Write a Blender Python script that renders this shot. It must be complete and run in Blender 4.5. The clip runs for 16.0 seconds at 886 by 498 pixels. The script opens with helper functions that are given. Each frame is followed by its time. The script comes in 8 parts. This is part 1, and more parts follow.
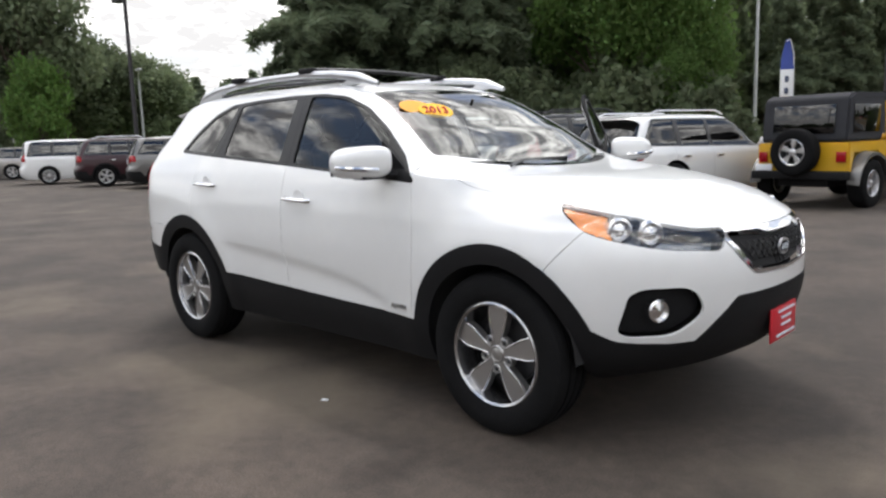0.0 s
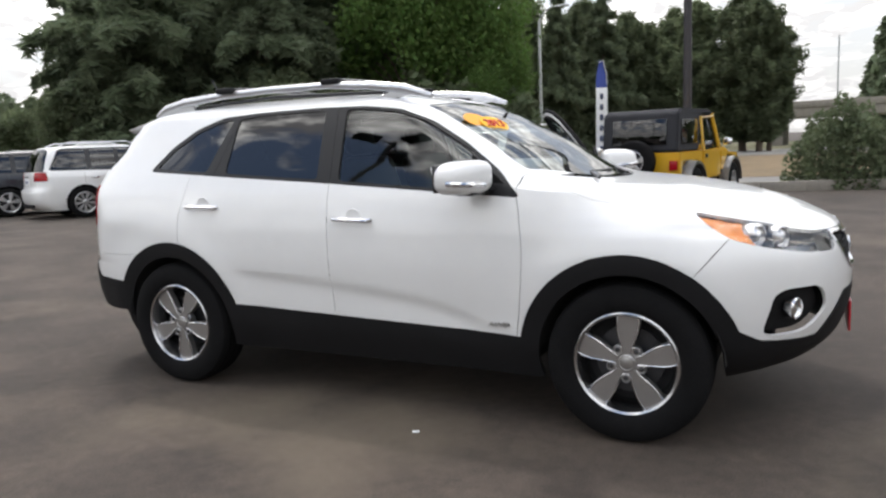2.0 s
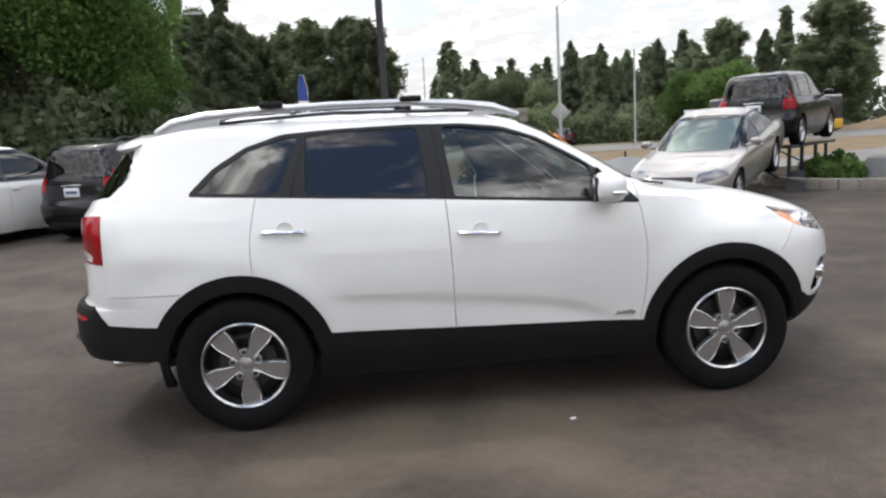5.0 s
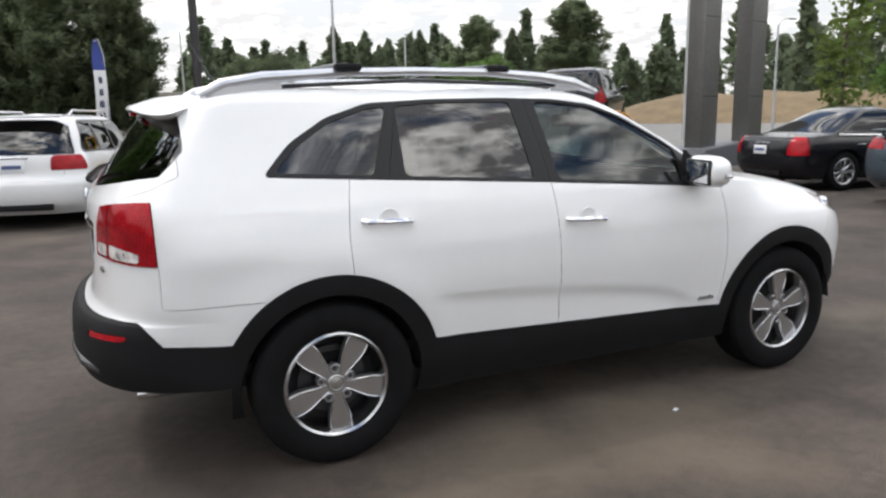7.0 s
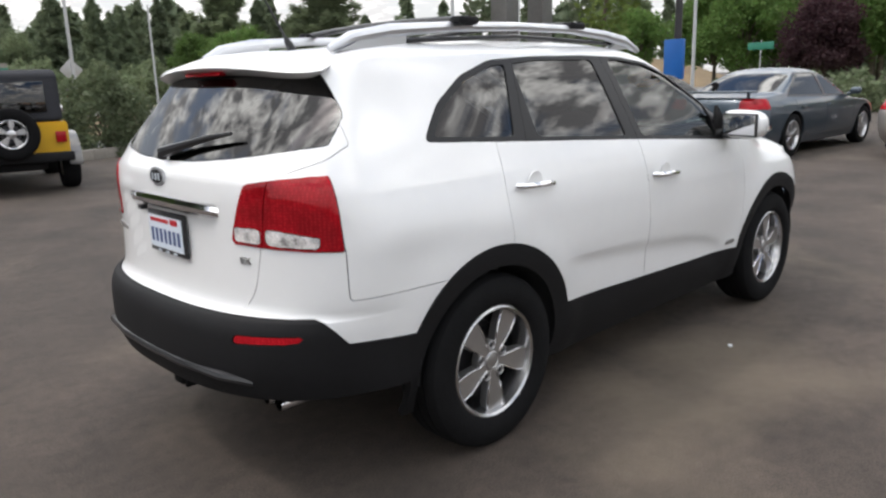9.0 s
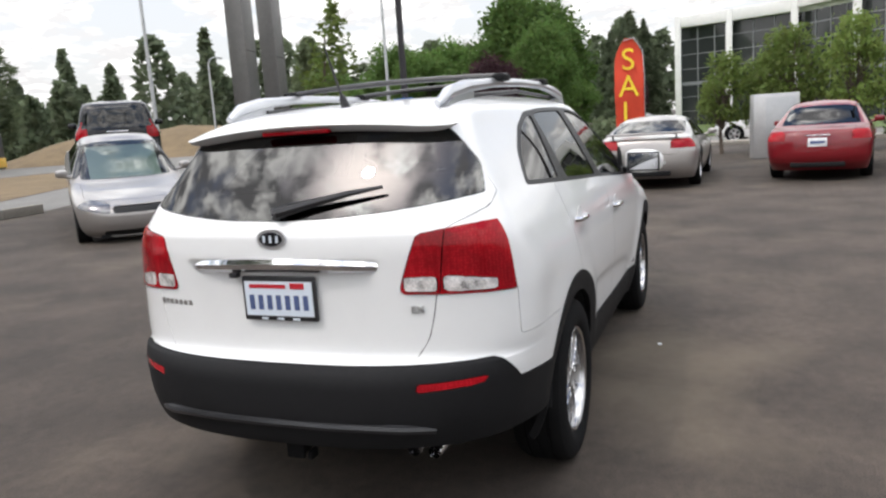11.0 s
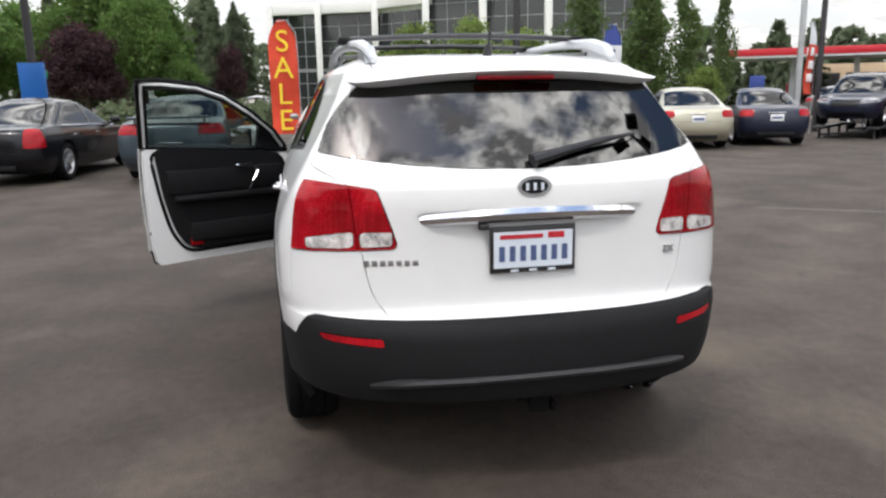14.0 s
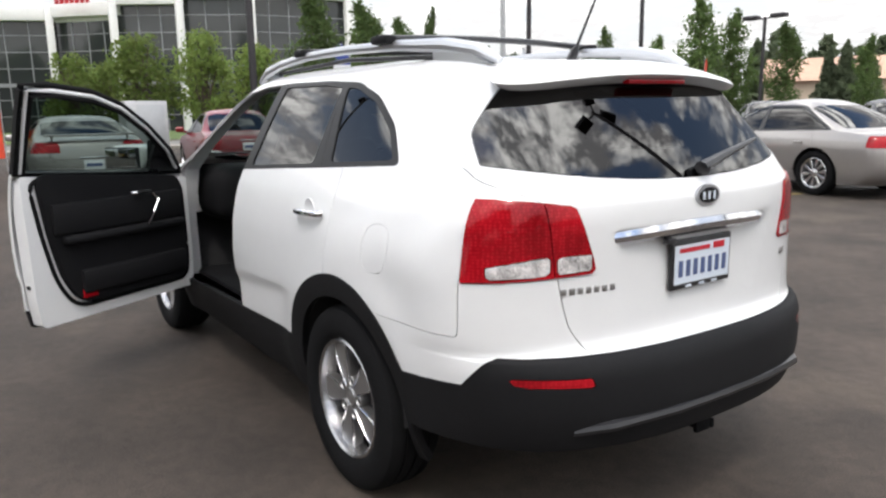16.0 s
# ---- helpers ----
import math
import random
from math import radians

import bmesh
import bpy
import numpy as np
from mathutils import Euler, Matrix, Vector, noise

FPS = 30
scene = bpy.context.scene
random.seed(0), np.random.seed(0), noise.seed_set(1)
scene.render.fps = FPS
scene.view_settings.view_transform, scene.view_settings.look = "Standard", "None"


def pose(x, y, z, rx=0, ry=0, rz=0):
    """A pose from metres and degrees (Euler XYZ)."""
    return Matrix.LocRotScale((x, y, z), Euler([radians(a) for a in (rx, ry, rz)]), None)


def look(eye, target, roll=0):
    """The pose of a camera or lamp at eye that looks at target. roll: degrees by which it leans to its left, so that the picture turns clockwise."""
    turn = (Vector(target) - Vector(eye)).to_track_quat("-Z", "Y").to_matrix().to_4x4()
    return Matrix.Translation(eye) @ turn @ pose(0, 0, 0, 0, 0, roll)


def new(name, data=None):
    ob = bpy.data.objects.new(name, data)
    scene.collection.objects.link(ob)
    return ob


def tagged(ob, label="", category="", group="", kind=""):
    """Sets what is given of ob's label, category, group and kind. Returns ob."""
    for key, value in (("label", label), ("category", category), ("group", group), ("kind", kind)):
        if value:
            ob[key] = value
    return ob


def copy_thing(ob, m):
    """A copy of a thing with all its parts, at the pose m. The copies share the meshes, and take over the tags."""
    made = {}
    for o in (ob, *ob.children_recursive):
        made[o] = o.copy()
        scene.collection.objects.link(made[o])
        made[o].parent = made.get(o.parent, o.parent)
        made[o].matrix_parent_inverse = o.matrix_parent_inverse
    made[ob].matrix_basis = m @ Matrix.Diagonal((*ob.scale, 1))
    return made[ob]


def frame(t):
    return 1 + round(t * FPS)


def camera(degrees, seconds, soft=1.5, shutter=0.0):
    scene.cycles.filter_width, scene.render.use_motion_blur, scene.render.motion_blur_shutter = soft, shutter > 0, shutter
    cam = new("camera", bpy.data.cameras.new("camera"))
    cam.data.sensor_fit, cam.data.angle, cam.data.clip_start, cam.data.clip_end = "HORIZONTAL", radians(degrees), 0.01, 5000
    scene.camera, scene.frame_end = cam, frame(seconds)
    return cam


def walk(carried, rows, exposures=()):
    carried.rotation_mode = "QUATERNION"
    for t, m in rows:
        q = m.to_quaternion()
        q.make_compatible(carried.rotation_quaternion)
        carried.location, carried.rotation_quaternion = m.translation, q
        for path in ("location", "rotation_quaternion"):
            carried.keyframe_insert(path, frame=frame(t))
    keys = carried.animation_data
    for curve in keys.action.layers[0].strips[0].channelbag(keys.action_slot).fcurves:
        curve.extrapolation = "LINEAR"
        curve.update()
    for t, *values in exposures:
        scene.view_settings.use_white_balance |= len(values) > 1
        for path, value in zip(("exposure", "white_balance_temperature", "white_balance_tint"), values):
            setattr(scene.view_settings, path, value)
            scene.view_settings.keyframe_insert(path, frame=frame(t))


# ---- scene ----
cam = camera(62.4, 16.0, soft=2.4)

PATH = [
    (0, (3.366, -3.322, 1.317), (1.998, -1.893, 1.023), -1.8),
    (0.5, (3.102, -3.559, 1.324), (1.863, -2.02, 1.014), -1.7),
    (1, (2.739, -3.722, 1.346), (1.608, -2.104, 1.023), -1.2),
    (1.5, (2.399, -3.901, 1.343), (1.362, -2.225, 1.007), -2.0),
    (2, (2.041, -4.1, 1.37), (1.163, -2.324, 1.092), -2.4),
    (2.5, (1.633, -4.27, 1.433), (0.943, -2.412, 1.165), -1.6),
    (3, (1.229, -4.502, 1.476), (0.708, -2.586, 1.238), 0.3),
    (3.5, (0.824, -4.665, 1.493), (0.445, -2.719, 1.225), -0.9),
    (4, (0.382, -4.747, 1.547), (0.166, -2.787, 1.212), -0.9),
    (4.5, (-0.101, -4.837, 1.552), (-0.063, -2.858, 1.262), -2.0),
    (5, (-0.578, -4.803, 1.529), (-0.411, -2.833, 1.228), -3.1),
    (7.5, (-2.48, -3.609, 1.536), (-1.52, -1.9, 1.141), -0.9),
    (8, (-2.757, -3.332, 1.523), (-1.633, -1.742, 1.068), -0.6),
    (8.5, (-3.109, -3.084, 1.518), (-1.768, -1.69, 1.007), 0.6),
    (9, (-3.475, -2.823, 1.513), (-2.124, -1.419, 1.064), -1.8),
    (9.5, (-3.762, -2.533, 1.533), (-2.324, -1.224, 1.063), 0.2),
    (10, (-4.053, -2.245, 1.557), (-2.44, -1.136, 1.15), -0.2),
    (12.5, (-4.953, -0.417, 1.546), (-2.996, -0.221, 1.18), -1.5),
    (13, (-4.993, -0.014, 1.541), (-3.028, -0.039, 1.169), 0.8),
    (13.5, (-4.882, 0.389, 1.533), (-2.942, 0.186, 1.095), -1.9),
    (14, (-4.76, 0.812, 1.512), (-2.84, 0.44, 1.094), -1.0),
    (14.5, (-4.612, 1.206, 1.516), (-2.72, 0.732, 1.072), -2.8),
    (15, (-4.354, 1.533, 1.516), (-2.533, 0.827, 1.086), -1.4),
    (15.5, (-4.101, 1.861, 1.491), (-2.399, 0.9, 1.069), -0.1),
    (16, (-3.807, 2.129, 1.486), (-2.19, 1.016, 1.106), -0.9),
]
walk(cam, [(t, look(eye, target, roll)) for t, eye, target, roll in PATH], ((0, 0.08), (5, 0.10), (10, 0.10), (13, 0.16), (16, 0.20)))

# ---- light ----
SUN_DIR = Vector((-0.42, 0.34, 0.86)).normalized()
sun_data = bpy.data.lights.new("sun", "SUN")
sun_data.energy, sun_data.angle, sun_data.color = 0.80, radians(1.8), (1.0, 0.955, 0.90)
sun = new("sun", sun_data)
sun.matrix_world = look(SUN_DIR * 60, (0, 0, 0))
world = bpy.data.worlds.new("sky")
scene.world = world
world.use_nodes = True


def build_sky():
    nt = world.node_tree
    nt.nodes.clear()
    out = nt.nodes.new("ShaderNodeOutputWorld")
    bg = nt.nodes.new("ShaderNodeBackground")
    sky = nt.nodes.new("ShaderNodeTexSky")
    sky.sky_type, sky.sun_disc = "NISHITA", False
    sky.sun_elevation = math.asin(SUN_DIR.z)
    sky.sun_rotation = math.atan2(SUN_DIR.x, SUN_DIR.y)
    sky.air_density, sky.dust_density = 1.0, 1.5
    tc = nt.nodes.new("ShaderNodeTexCoord")
    # clouds lie on a flat layer: divide the direction by its height
    sep = nt.nodes.new("ShaderNodeSeparateXYZ")
    nt.links.new(tc.outputs["Generated"], sep.inputs[0])
    zz = nt.nodes.new("ShaderNodeMath")
    zz.operation, zz.inputs[1].default_value = "MAXIMUM", 0.0
    nt.links.new(sep.outputs["Z"], zz.inputs[0])
    za = nt.nodes.new("ShaderNodeMath")
    za.operation, za.inputs[1].default_value = "ADD", 0.22
    nt.links.new(zz.outputs[0], za.inputs[0])
    div = nt.nodes.new("ShaderNodeVectorMath")
    div.operation = "DIVIDE"
    nt.links.new(tc.outputs["Generated"], div.inputs[0])
    comb = nt.nodes.new("ShaderNodeCombineXYZ")
    for k in range(3):
        nt.links.new(za.outputs[0], comb.inputs[k])
    nt.links.new(comb.outputs[0], div.inputs[1])
    n1 = nt.nodes.new("ShaderNodeTexNoise")
    n1.inputs["Scale"].default_value, n1.inputs["Detail"].default_value = 3.1, 10.0
    n1.inputs["Roughness"].default_value, n1.inputs["Distortion"].default_value = 0.56, 0.35
    nt.links.new(div.outputs[0], n1.inputs["Vector"])
    cover = nt.nodes.new("ShaderNodeValToRGB")
    cover.color_ramp.elements[0].position, cover.color_ramp.elements[1].position = 0.42, 0.53
    nt.links.new(n1.outputs["Fac"], cover.inputs[0])
    n2 = nt.nodes.new("ShaderNodeTexNoise")
    n2.inputs["Scale"].default_value, n2.inputs["Detail"].default_value = 9.5, 10.0
    n2.inputs["Roughness"].default_value = 0.6
    nt.links.new(div.outputs[0], n2.inputs["Vector"])
    shade = nt.nodes.new("ShaderNodeValToRGB")
    shade.color_ramp.elements[0].position, shade.color_ramp.elements[1].position = 0.44, 0.60
    shade.color_ramp.elements[0].color = (3.9, 3.85, 3.95, 1)
    shade.color_ramp.elements[1].color = (20.0, 19.8, 19.2, 1)
    nt.links.new(n2.outputs["Fac"], shade.inputs[0])
    mix = nt.nodes.new("ShaderNodeMixRGB")
    nt.links.new(cover.outputs["Color"], mix.inputs[0])
    nt.links.new(sky.outputs[0], mix.inputs[1])
    nt.links.new(shade.outputs["Color"], mix.inputs[2])
    # cloud layers close up into bright haze towards the horizon
    low = nt.nodes.new("ShaderNodeMapRange")
    low.interpolation_type = "SMOOTHSTEP"
    low.inputs["From Min"].default_value, low.inputs["From Max"].default_value = 0.02, 0.55
    low.inputs["To Min"].default_value, low.inputs["To Max"].default_value = 0.78, 0.0
    nt.links.new(zz.outputs[0], low.inputs["Value"])
    haze = nt.nodes.new("ShaderNodeMixRGB")
    nt.links.new(low.outputs[0], haze.inputs[0])
    nt.links.new(mix.outputs[0], haze.inputs[1])
    haze.inputs[2].default_value = (8.8, 8.7, 8.7, 1)
    # an overcast dome is brighter overhead and round the veiled sun
    rise = nt.nodes.new("ShaderNodeMapRange")
    rise.inputs["From Min"].default_value, rise.inputs["From Max"].default_value = 0.0, 0.9
    rise.inputs["To Min"].default_value, rise.inputs["To Max"].default_value = 0.70, 2.0
    nt.links.new(zz.outputs[0], rise.inputs["Value"])
    dot = nt.nodes.new("ShaderNodeVectorMath")
    dot.operation = "DOT_PRODUCT"
    dot.inputs[1].default_value = SUN_DIR
    nt.links.new(tc.outputs["Generated"], dot.inputs[0])
    halo = nt.nodes.new("ShaderNodeMapRange")
    halo.interpolation_type = "SMOOTHSTEP"
    halo.inputs["From Min"].default_value, halo.inputs["From Max"].default_value = 0.98, 1.0
    halo.inputs["To Min"].default_value, halo.inputs["To Max"].default_value = 0.0, 2.5
    nt.links.new(dot.outputs["Value"], halo.inputs["Value"])
    gain = nt.nodes.new("ShaderNodeMath")
    gain.operation = "ADD"
    nt.links.new(rise.outputs[0], gain.inputs[0])
    nt.links.new(halo.outputs[0], gain.inputs[1])
    lit = nt.nodes.new("ShaderNodeVectorMath")
    lit.operation = "SCALE"
    nt.links.new(haze.outputs[0], lit.inputs[0])
    nt.links.new(gain.outputs[0], lit.inputs["Scale"])
    nt.links.new(lit.outputs[0], bg.inputs["Color"])
    bg.inputs["Strength"].default_value = 0.136
    nt.links.new(bg.outputs[0], out.inputs["Surface"])


build_sky()


# ---- materials ----
def mat(name, color, rough=0.5, metal=0.0, coat=0.0, vary=0.0, scale=8.0, bump=0.0, bump_scale=60.0, rough_vary=0.0, spec=0.5, random_tint=0.0):
    m = bpy.data.materials.new(name)
    m.use_nodes = True
    nt = m.node_tree
    b = nt.nodes["Principled BSDF"]
    b.inputs["Base Color"].default_value = (*color, 1)
    b.inputs["Roughness"].default_value, b.inputs["Metallic"].default_value = rough, metal
    b.inputs["Coat Weight"].default_value, b.inputs["Coat Roughness"].default_value = coat, 0.04
    b.inputs["Specular IOR Level"].default_value = spec
    tc = nt.nodes.new("ShaderNodeTexCoord")
    last = None
    if vary > 0:
        n = nt.nodes.new("ShaderNodeTexNoise")
        n.inputs["Scale"].default_value, n.inputs["Detail"].default_value = scale, 6.0
        nt.links.new(tc.outputs["Object"], n.inputs["Vector"])
        n2 = nt.nodes.new("ShaderNodeTexNoise")
        n2.inputs["Scale"].default_value, n2.inputs["Detail"].default_value = scale * 9, 4.0
        nt.links.new(tc.outputs["Object"], n2.inputs["Vector"])
        add = nt.nodes.new("ShaderNodeMath")
        add.operation = "ADD"
        nt.links.new(n.outputs["Fac"], add.inputs[0])
        nt.links.new(n2.outputs["Fac"], add.inputs[1])
        mr = nt.nodes.new("ShaderNodeMapRange")
        mr.inputs["From Min"].default_value, mr.inputs["From Max"].default_value = 0.65, 1.35
        mr.inputs["To Min"].default_value, mr.inputs["To Max"].default_value = 1 - vary, 1 + vary
        nt.links.new(add.outputs[0], mr.inputs["Value"])
        mul = nt.nodes.new("ShaderNodeVectorMath")
        mul.operation = "SCALE"
        mul.inputs[0].default_value = color
        nt.links.new(mr.outputs[0], mul.inputs["Scale"])
        last = mul.outputs[0]
        if rough_vary > 0:
            rr = nt.nodes.new("ShaderNodeMapRange")
            rr.inputs["To Min"].default_value, rr.inputs["To Max"].default_value = rough - rough_vary, rough + rough_vary
            nt.links.new(n.outputs["Fac"], rr.inputs["Value"])
            nt.links.new(rr.outputs[0], b.inputs["Roughness"])
    if random_tint > 0:
        oi = nt.nodes.new("ShaderNodeObjectInfo")
        hsv = nt.nodes.new("ShaderNodeHueSaturation")
        hsv.inputs["Color"].default_value = (*color, 1)
        mr = nt.nodes.new("ShaderNodeMapRange")
        mr.inputs["To Min"].default_value, mr.inputs["To Max"].default_value = 1 - random_tint, 1 + random_tint
        nt.links.new(oi.outputs["Random"], mr.inputs["Value"])
        nt.links.new(mr.outputs[0], hsv.inputs["Value"])
        if last is not None:
            nt.links.new(last, hsv.inputs["Color"])
        last = hsv.outputs[0]
    if last is not None:
        nt.links.new(last, b.inputs["Base Color"])
    if bump > 0:
        n = nt.nodes.new("ShaderNodeTexNoise")
        n.inputs["Scale"].default_value, n.inputs["Detail"].default_value = bump_scale, 5.0
        nt.links.new(tc.outputs["Object"], n.inputs["Vector"])
        bp = nt.nodes.new("ShaderNodeBump")
        bp.inputs["Strength"].default_value, bp.inputs["Distance"].default_value = bump, 0.01
        nt.links.new(n.outputs["Fac"], bp.inputs["Height"])
        nt.links.new(bp.outputs[0], b.inputs["Normal"])
    return m


def glass(name, tint, gloss_rough=0.01, ior=1.8):
    m = bpy.data.materials.new(name)
    m.use_nodes = True
    nt = m.node_tree
    nt.nodes.clear()
    out = nt.nodes.new("ShaderNodeOutputMaterial")
    mix = nt.nodes.new("ShaderNodeMixShader")
    tr = nt.nodes.new("ShaderNodeBsdfTransparent")
    gl = nt.nodes.new("ShaderNodeBsdfGlossy")
    lw = nt.nodes.new("ShaderNodeLayerWeight")
    lw.inputs["Blend"].default_value = 0.5
    pw = nt.nodes.new("ShaderNodeMath")
    pw.operation, pw.inputs[1].default_value = "POWER", 5.0
    nt.links.new(lw.outputs["Facing"], pw.inputs[0])
    fr = nt.nodes.new("ShaderNodeMapRange")
    r0 = ((ior - 1) / (ior + 1)) ** 2
    fr.inputs["To Min"].default_value, fr.inputs["To Max"].default_value = r0, 1.0
    nt.links.new(pw.outputs[0], fr.inputs["Value"])
    tr.inputs["Color"].default_value = (*tint, 1)
    gl.inputs["Roughness"].default_value = gloss_rough
    nt.links.new(fr.outputs[0], mix.inputs[0])
    nt.links.new(tr.outputs[0], mix.inputs[1])
    nt.links.new(gl.outputs[0], mix.inputs[2])
    nt.links.new(mix.outputs[0], out.inputs["Surface"])
    return m


def asphalt():
    m = mat("asphalt", (0.0490, 0.0375, 0.0295), 0.85, bump=0.55, bump_scale=180.0)
    nt = m.node_tree
    b = nt.nodes["Principled BSDF"]
    tc = nt.nodes.new("ShaderNodeTexCoord")
    layers = ((0.16, 3.0, 0.30), (1.3, 7.0, 0.36), (14.0, 6.0, 0.20), (130.0, 2.0, 0.5))
    last = None
    for sc, det, amt in layers:
        n = nt.nodes.new("ShaderNodeTexNoise")
        n.inputs["Scale"].default_value, n.inputs["Detail"].default_value = sc, det
        nt.links.new(tc.outputs["Object"], n.inputs["Vector"])
        mr = nt.nodes.new("ShaderNodeMapRange")
        mr.inputs["From Min"].default_value, mr.inputs["From Max"].default_value = 0.3, 0.7
        mr.inputs["To Min"].default_value, mr.inputs["To Max"].default_value = 1 - amt, 1 + amt
        nt.links.new(n.outputs["Fac"], mr.inputs["Value"])
        if last is None:
            last = mr.outputs[0]
        else:
            mu = nt.nodes.new("ShaderNodeMath")
            mu.operation = "MULTIPLY"
            nt.links.new(last, mu.inputs[0])
            nt.links.new(mr.outputs[0], mu.inputs[1])
            last = mu.outputs[0]
    # pale dusty patches where puddles dried
    n = nt.nodes.new("ShaderNodeTexNoise")
    n.inputs["Scale"].default_value, n.inputs["Detail"].default_value = 0.55, 7.0
    n.inputs["Roughness"].default_value = 0.62
    nt.links.new(tc.outputs["Object"], n.inputs["Vector"])
    ramp = nt.nodes.new("ShaderNodeValToRGB")
    ramp.color_ramp.elements[0].position, ramp.color_ramp.elements[1].position = 0.56, 0.72
    nt.links.new(n.outputs["Fac"], ramp.inputs[0])
    sc = nt.nodes.new("ShaderNodeVectorMath")
    sc.operation = "SCALE"
    sc.inputs[0].default_value = (0.0490, 0.0375, 0.0295)
    nt.links.new(last, sc.inputs["Scale"])
    mix = nt.nodes.new("ShaderNodeMixRGB")
    fac = nt.nodes.new("ShaderNodeMath")
    fac.operation, fac.inputs[1].default_value = "MULTIPLY", 0.52
    # broad dried-mud patches round the SUV, with ragged edges
    flat = nt.nodes.new("ShaderNodeVectorMath")
    flat.operation = "MULTIPLY"
    flat.inputs[1].default_value = (0.55, 1.0, 0.0)
    nt.links.new(tc.outputs["Object"], flat.inputs[0])
    near = None
    for px, py, size, amount in ((-0.35, -1.40, 0.85, 0.23), (-3.3, -1.35, 1.0, 0.16), (0.4, -1.75, 0.55, 0.12), (-0.6, -2.3, 0.6, 0.10), (3.9, -3.9, 0.9, 0.09), (-1.9, -1.55, 0.6, 0.12)):
        far = nt.nodes.new("ShaderNodeVectorMath")
        far.operation = "DISTANCE"
        far.inputs[1].default_value = (px * 0.55, py, 0.0)
        nt.links.new(flat.outputs[0], far.inputs[0])
        spot = nt.nodes.new("ShaderNodeMapRange")
        spot.inputs["From Min"].default_value, spot.inputs["From Max"].default_value = 0.1, size
        spot.inputs["To Min"].default_value, spot.inputs["To Max"].default_value = amount, 0.0
        nt.links.new(far.outputs["Value"], spot.inputs["Value"])
        if near is None:
            near = spot
        else:
            both = nt.nodes.new("ShaderNodeMath")
            both.operation = "MAXIMUM"
            nt.links.new(near.outputs[0], both.inputs[0])
            nt.links.new(spot.outputs[0], both.inputs[1])
            near = both
    more = nt.nodes.new("ShaderNodeMath")
    more.operation = "ADD"
    nt.links.new(n.outputs["Fac"], more.inputs[0])
    nt.links.new(near.outputs[0], more.inputs[1])
    nt.links.new(more.outputs[0], ramp.inputs[0])
    nt.links.new(ramp.outputs["Color"], fac.inputs[0])
    nt.links.new(fac.outputs[0], mix.inputs[0])
    nt.links.new(sc.outputs[0], mix.inputs[1])
    mix.inputs[2].default_value = (0.140, 0.112, 0.080, 1)
    nt.links.new(mix.outputs[0], b.inputs["Base Color"])
    return m


M_ASPHALT = asphalt()
M_WHITE = mat("white_car_paint", (0.73, 0.735, 0.735), 0.36, coat=0.8, vary=0.015, scale=1.5)
M_CLAD = mat("grained_black_plastic", (0.0085, 0.0085, 0.0095), 0.66, vary=0.15, scale=6, bump=0.12, bump_scale=700, spec=0.2)
M_TRIM = mat("gloss_black_trim", (0.02, 0.02, 0.022), 0.28)
M_CHROME = mat("chrome", (0.80, 0.80, 0.82), 0.09, metal=1.0)
M_ALLOY = mat("machined_alloy", (0.62, 0.62, 0.63), 0.28, metal=1.0, vary=0.05, scale=20)
M_ALLOY_GREY = mat("grey_painted_alloy", (0.43, 0.425, 0.42), 0.30, metal=0.85, vary=0.05, scale=20)
M_RAIL = mat("silver_satin_rail", (0.62, 0.63, 0.65), 0.35, metal=0.85)
M_RUBBER = mat("tyre_rubber", (0.0075, 0.0075, 0.008), 0.9, spec=0.12, vary=0.25, scale=12, bump=0.2, bump_scale=90)
M_DARK = mat("dark_underside", (0.012, 0.012, 0.013), 0.9)
M_CABIN = mat("black_cabin_trim", (0.007, 0.007, 0.008), 0.75, vary=0.1, scale=30, bump=0.1, bump_scale=300, spec=0.18)
M_SEAT = mat("black_leather", (0.018, 0.018, 0.019), 0.5, vary=0.1, scale=20, bump=0.1, bump_scale=160)
M_GLASS = glass("tinted_privacy_glass", (0.035, 0.04, 0.045), ior=1.9)
M_FRAME = mat("black_window_surround", (0.007, 0.007, 0.008), 0.42, spec=0.3, vary=0.1, scale=10)
M_LIP = mat("brushed_rim_lip", (0.50, 0.50, 0.51), 0.24, metal=1.0, vary=0.12, scale=14)
M_GLASS_F = glass("tinted_side_glass", (0.27, 0.33, 0.31))
M_WINDSHIELD = glass("windshield_glass", (0.36, 0.42, 0.40), ior=2.0)
M_LENS = glass("clear_lens", (0.92, 0.92, 0.92))
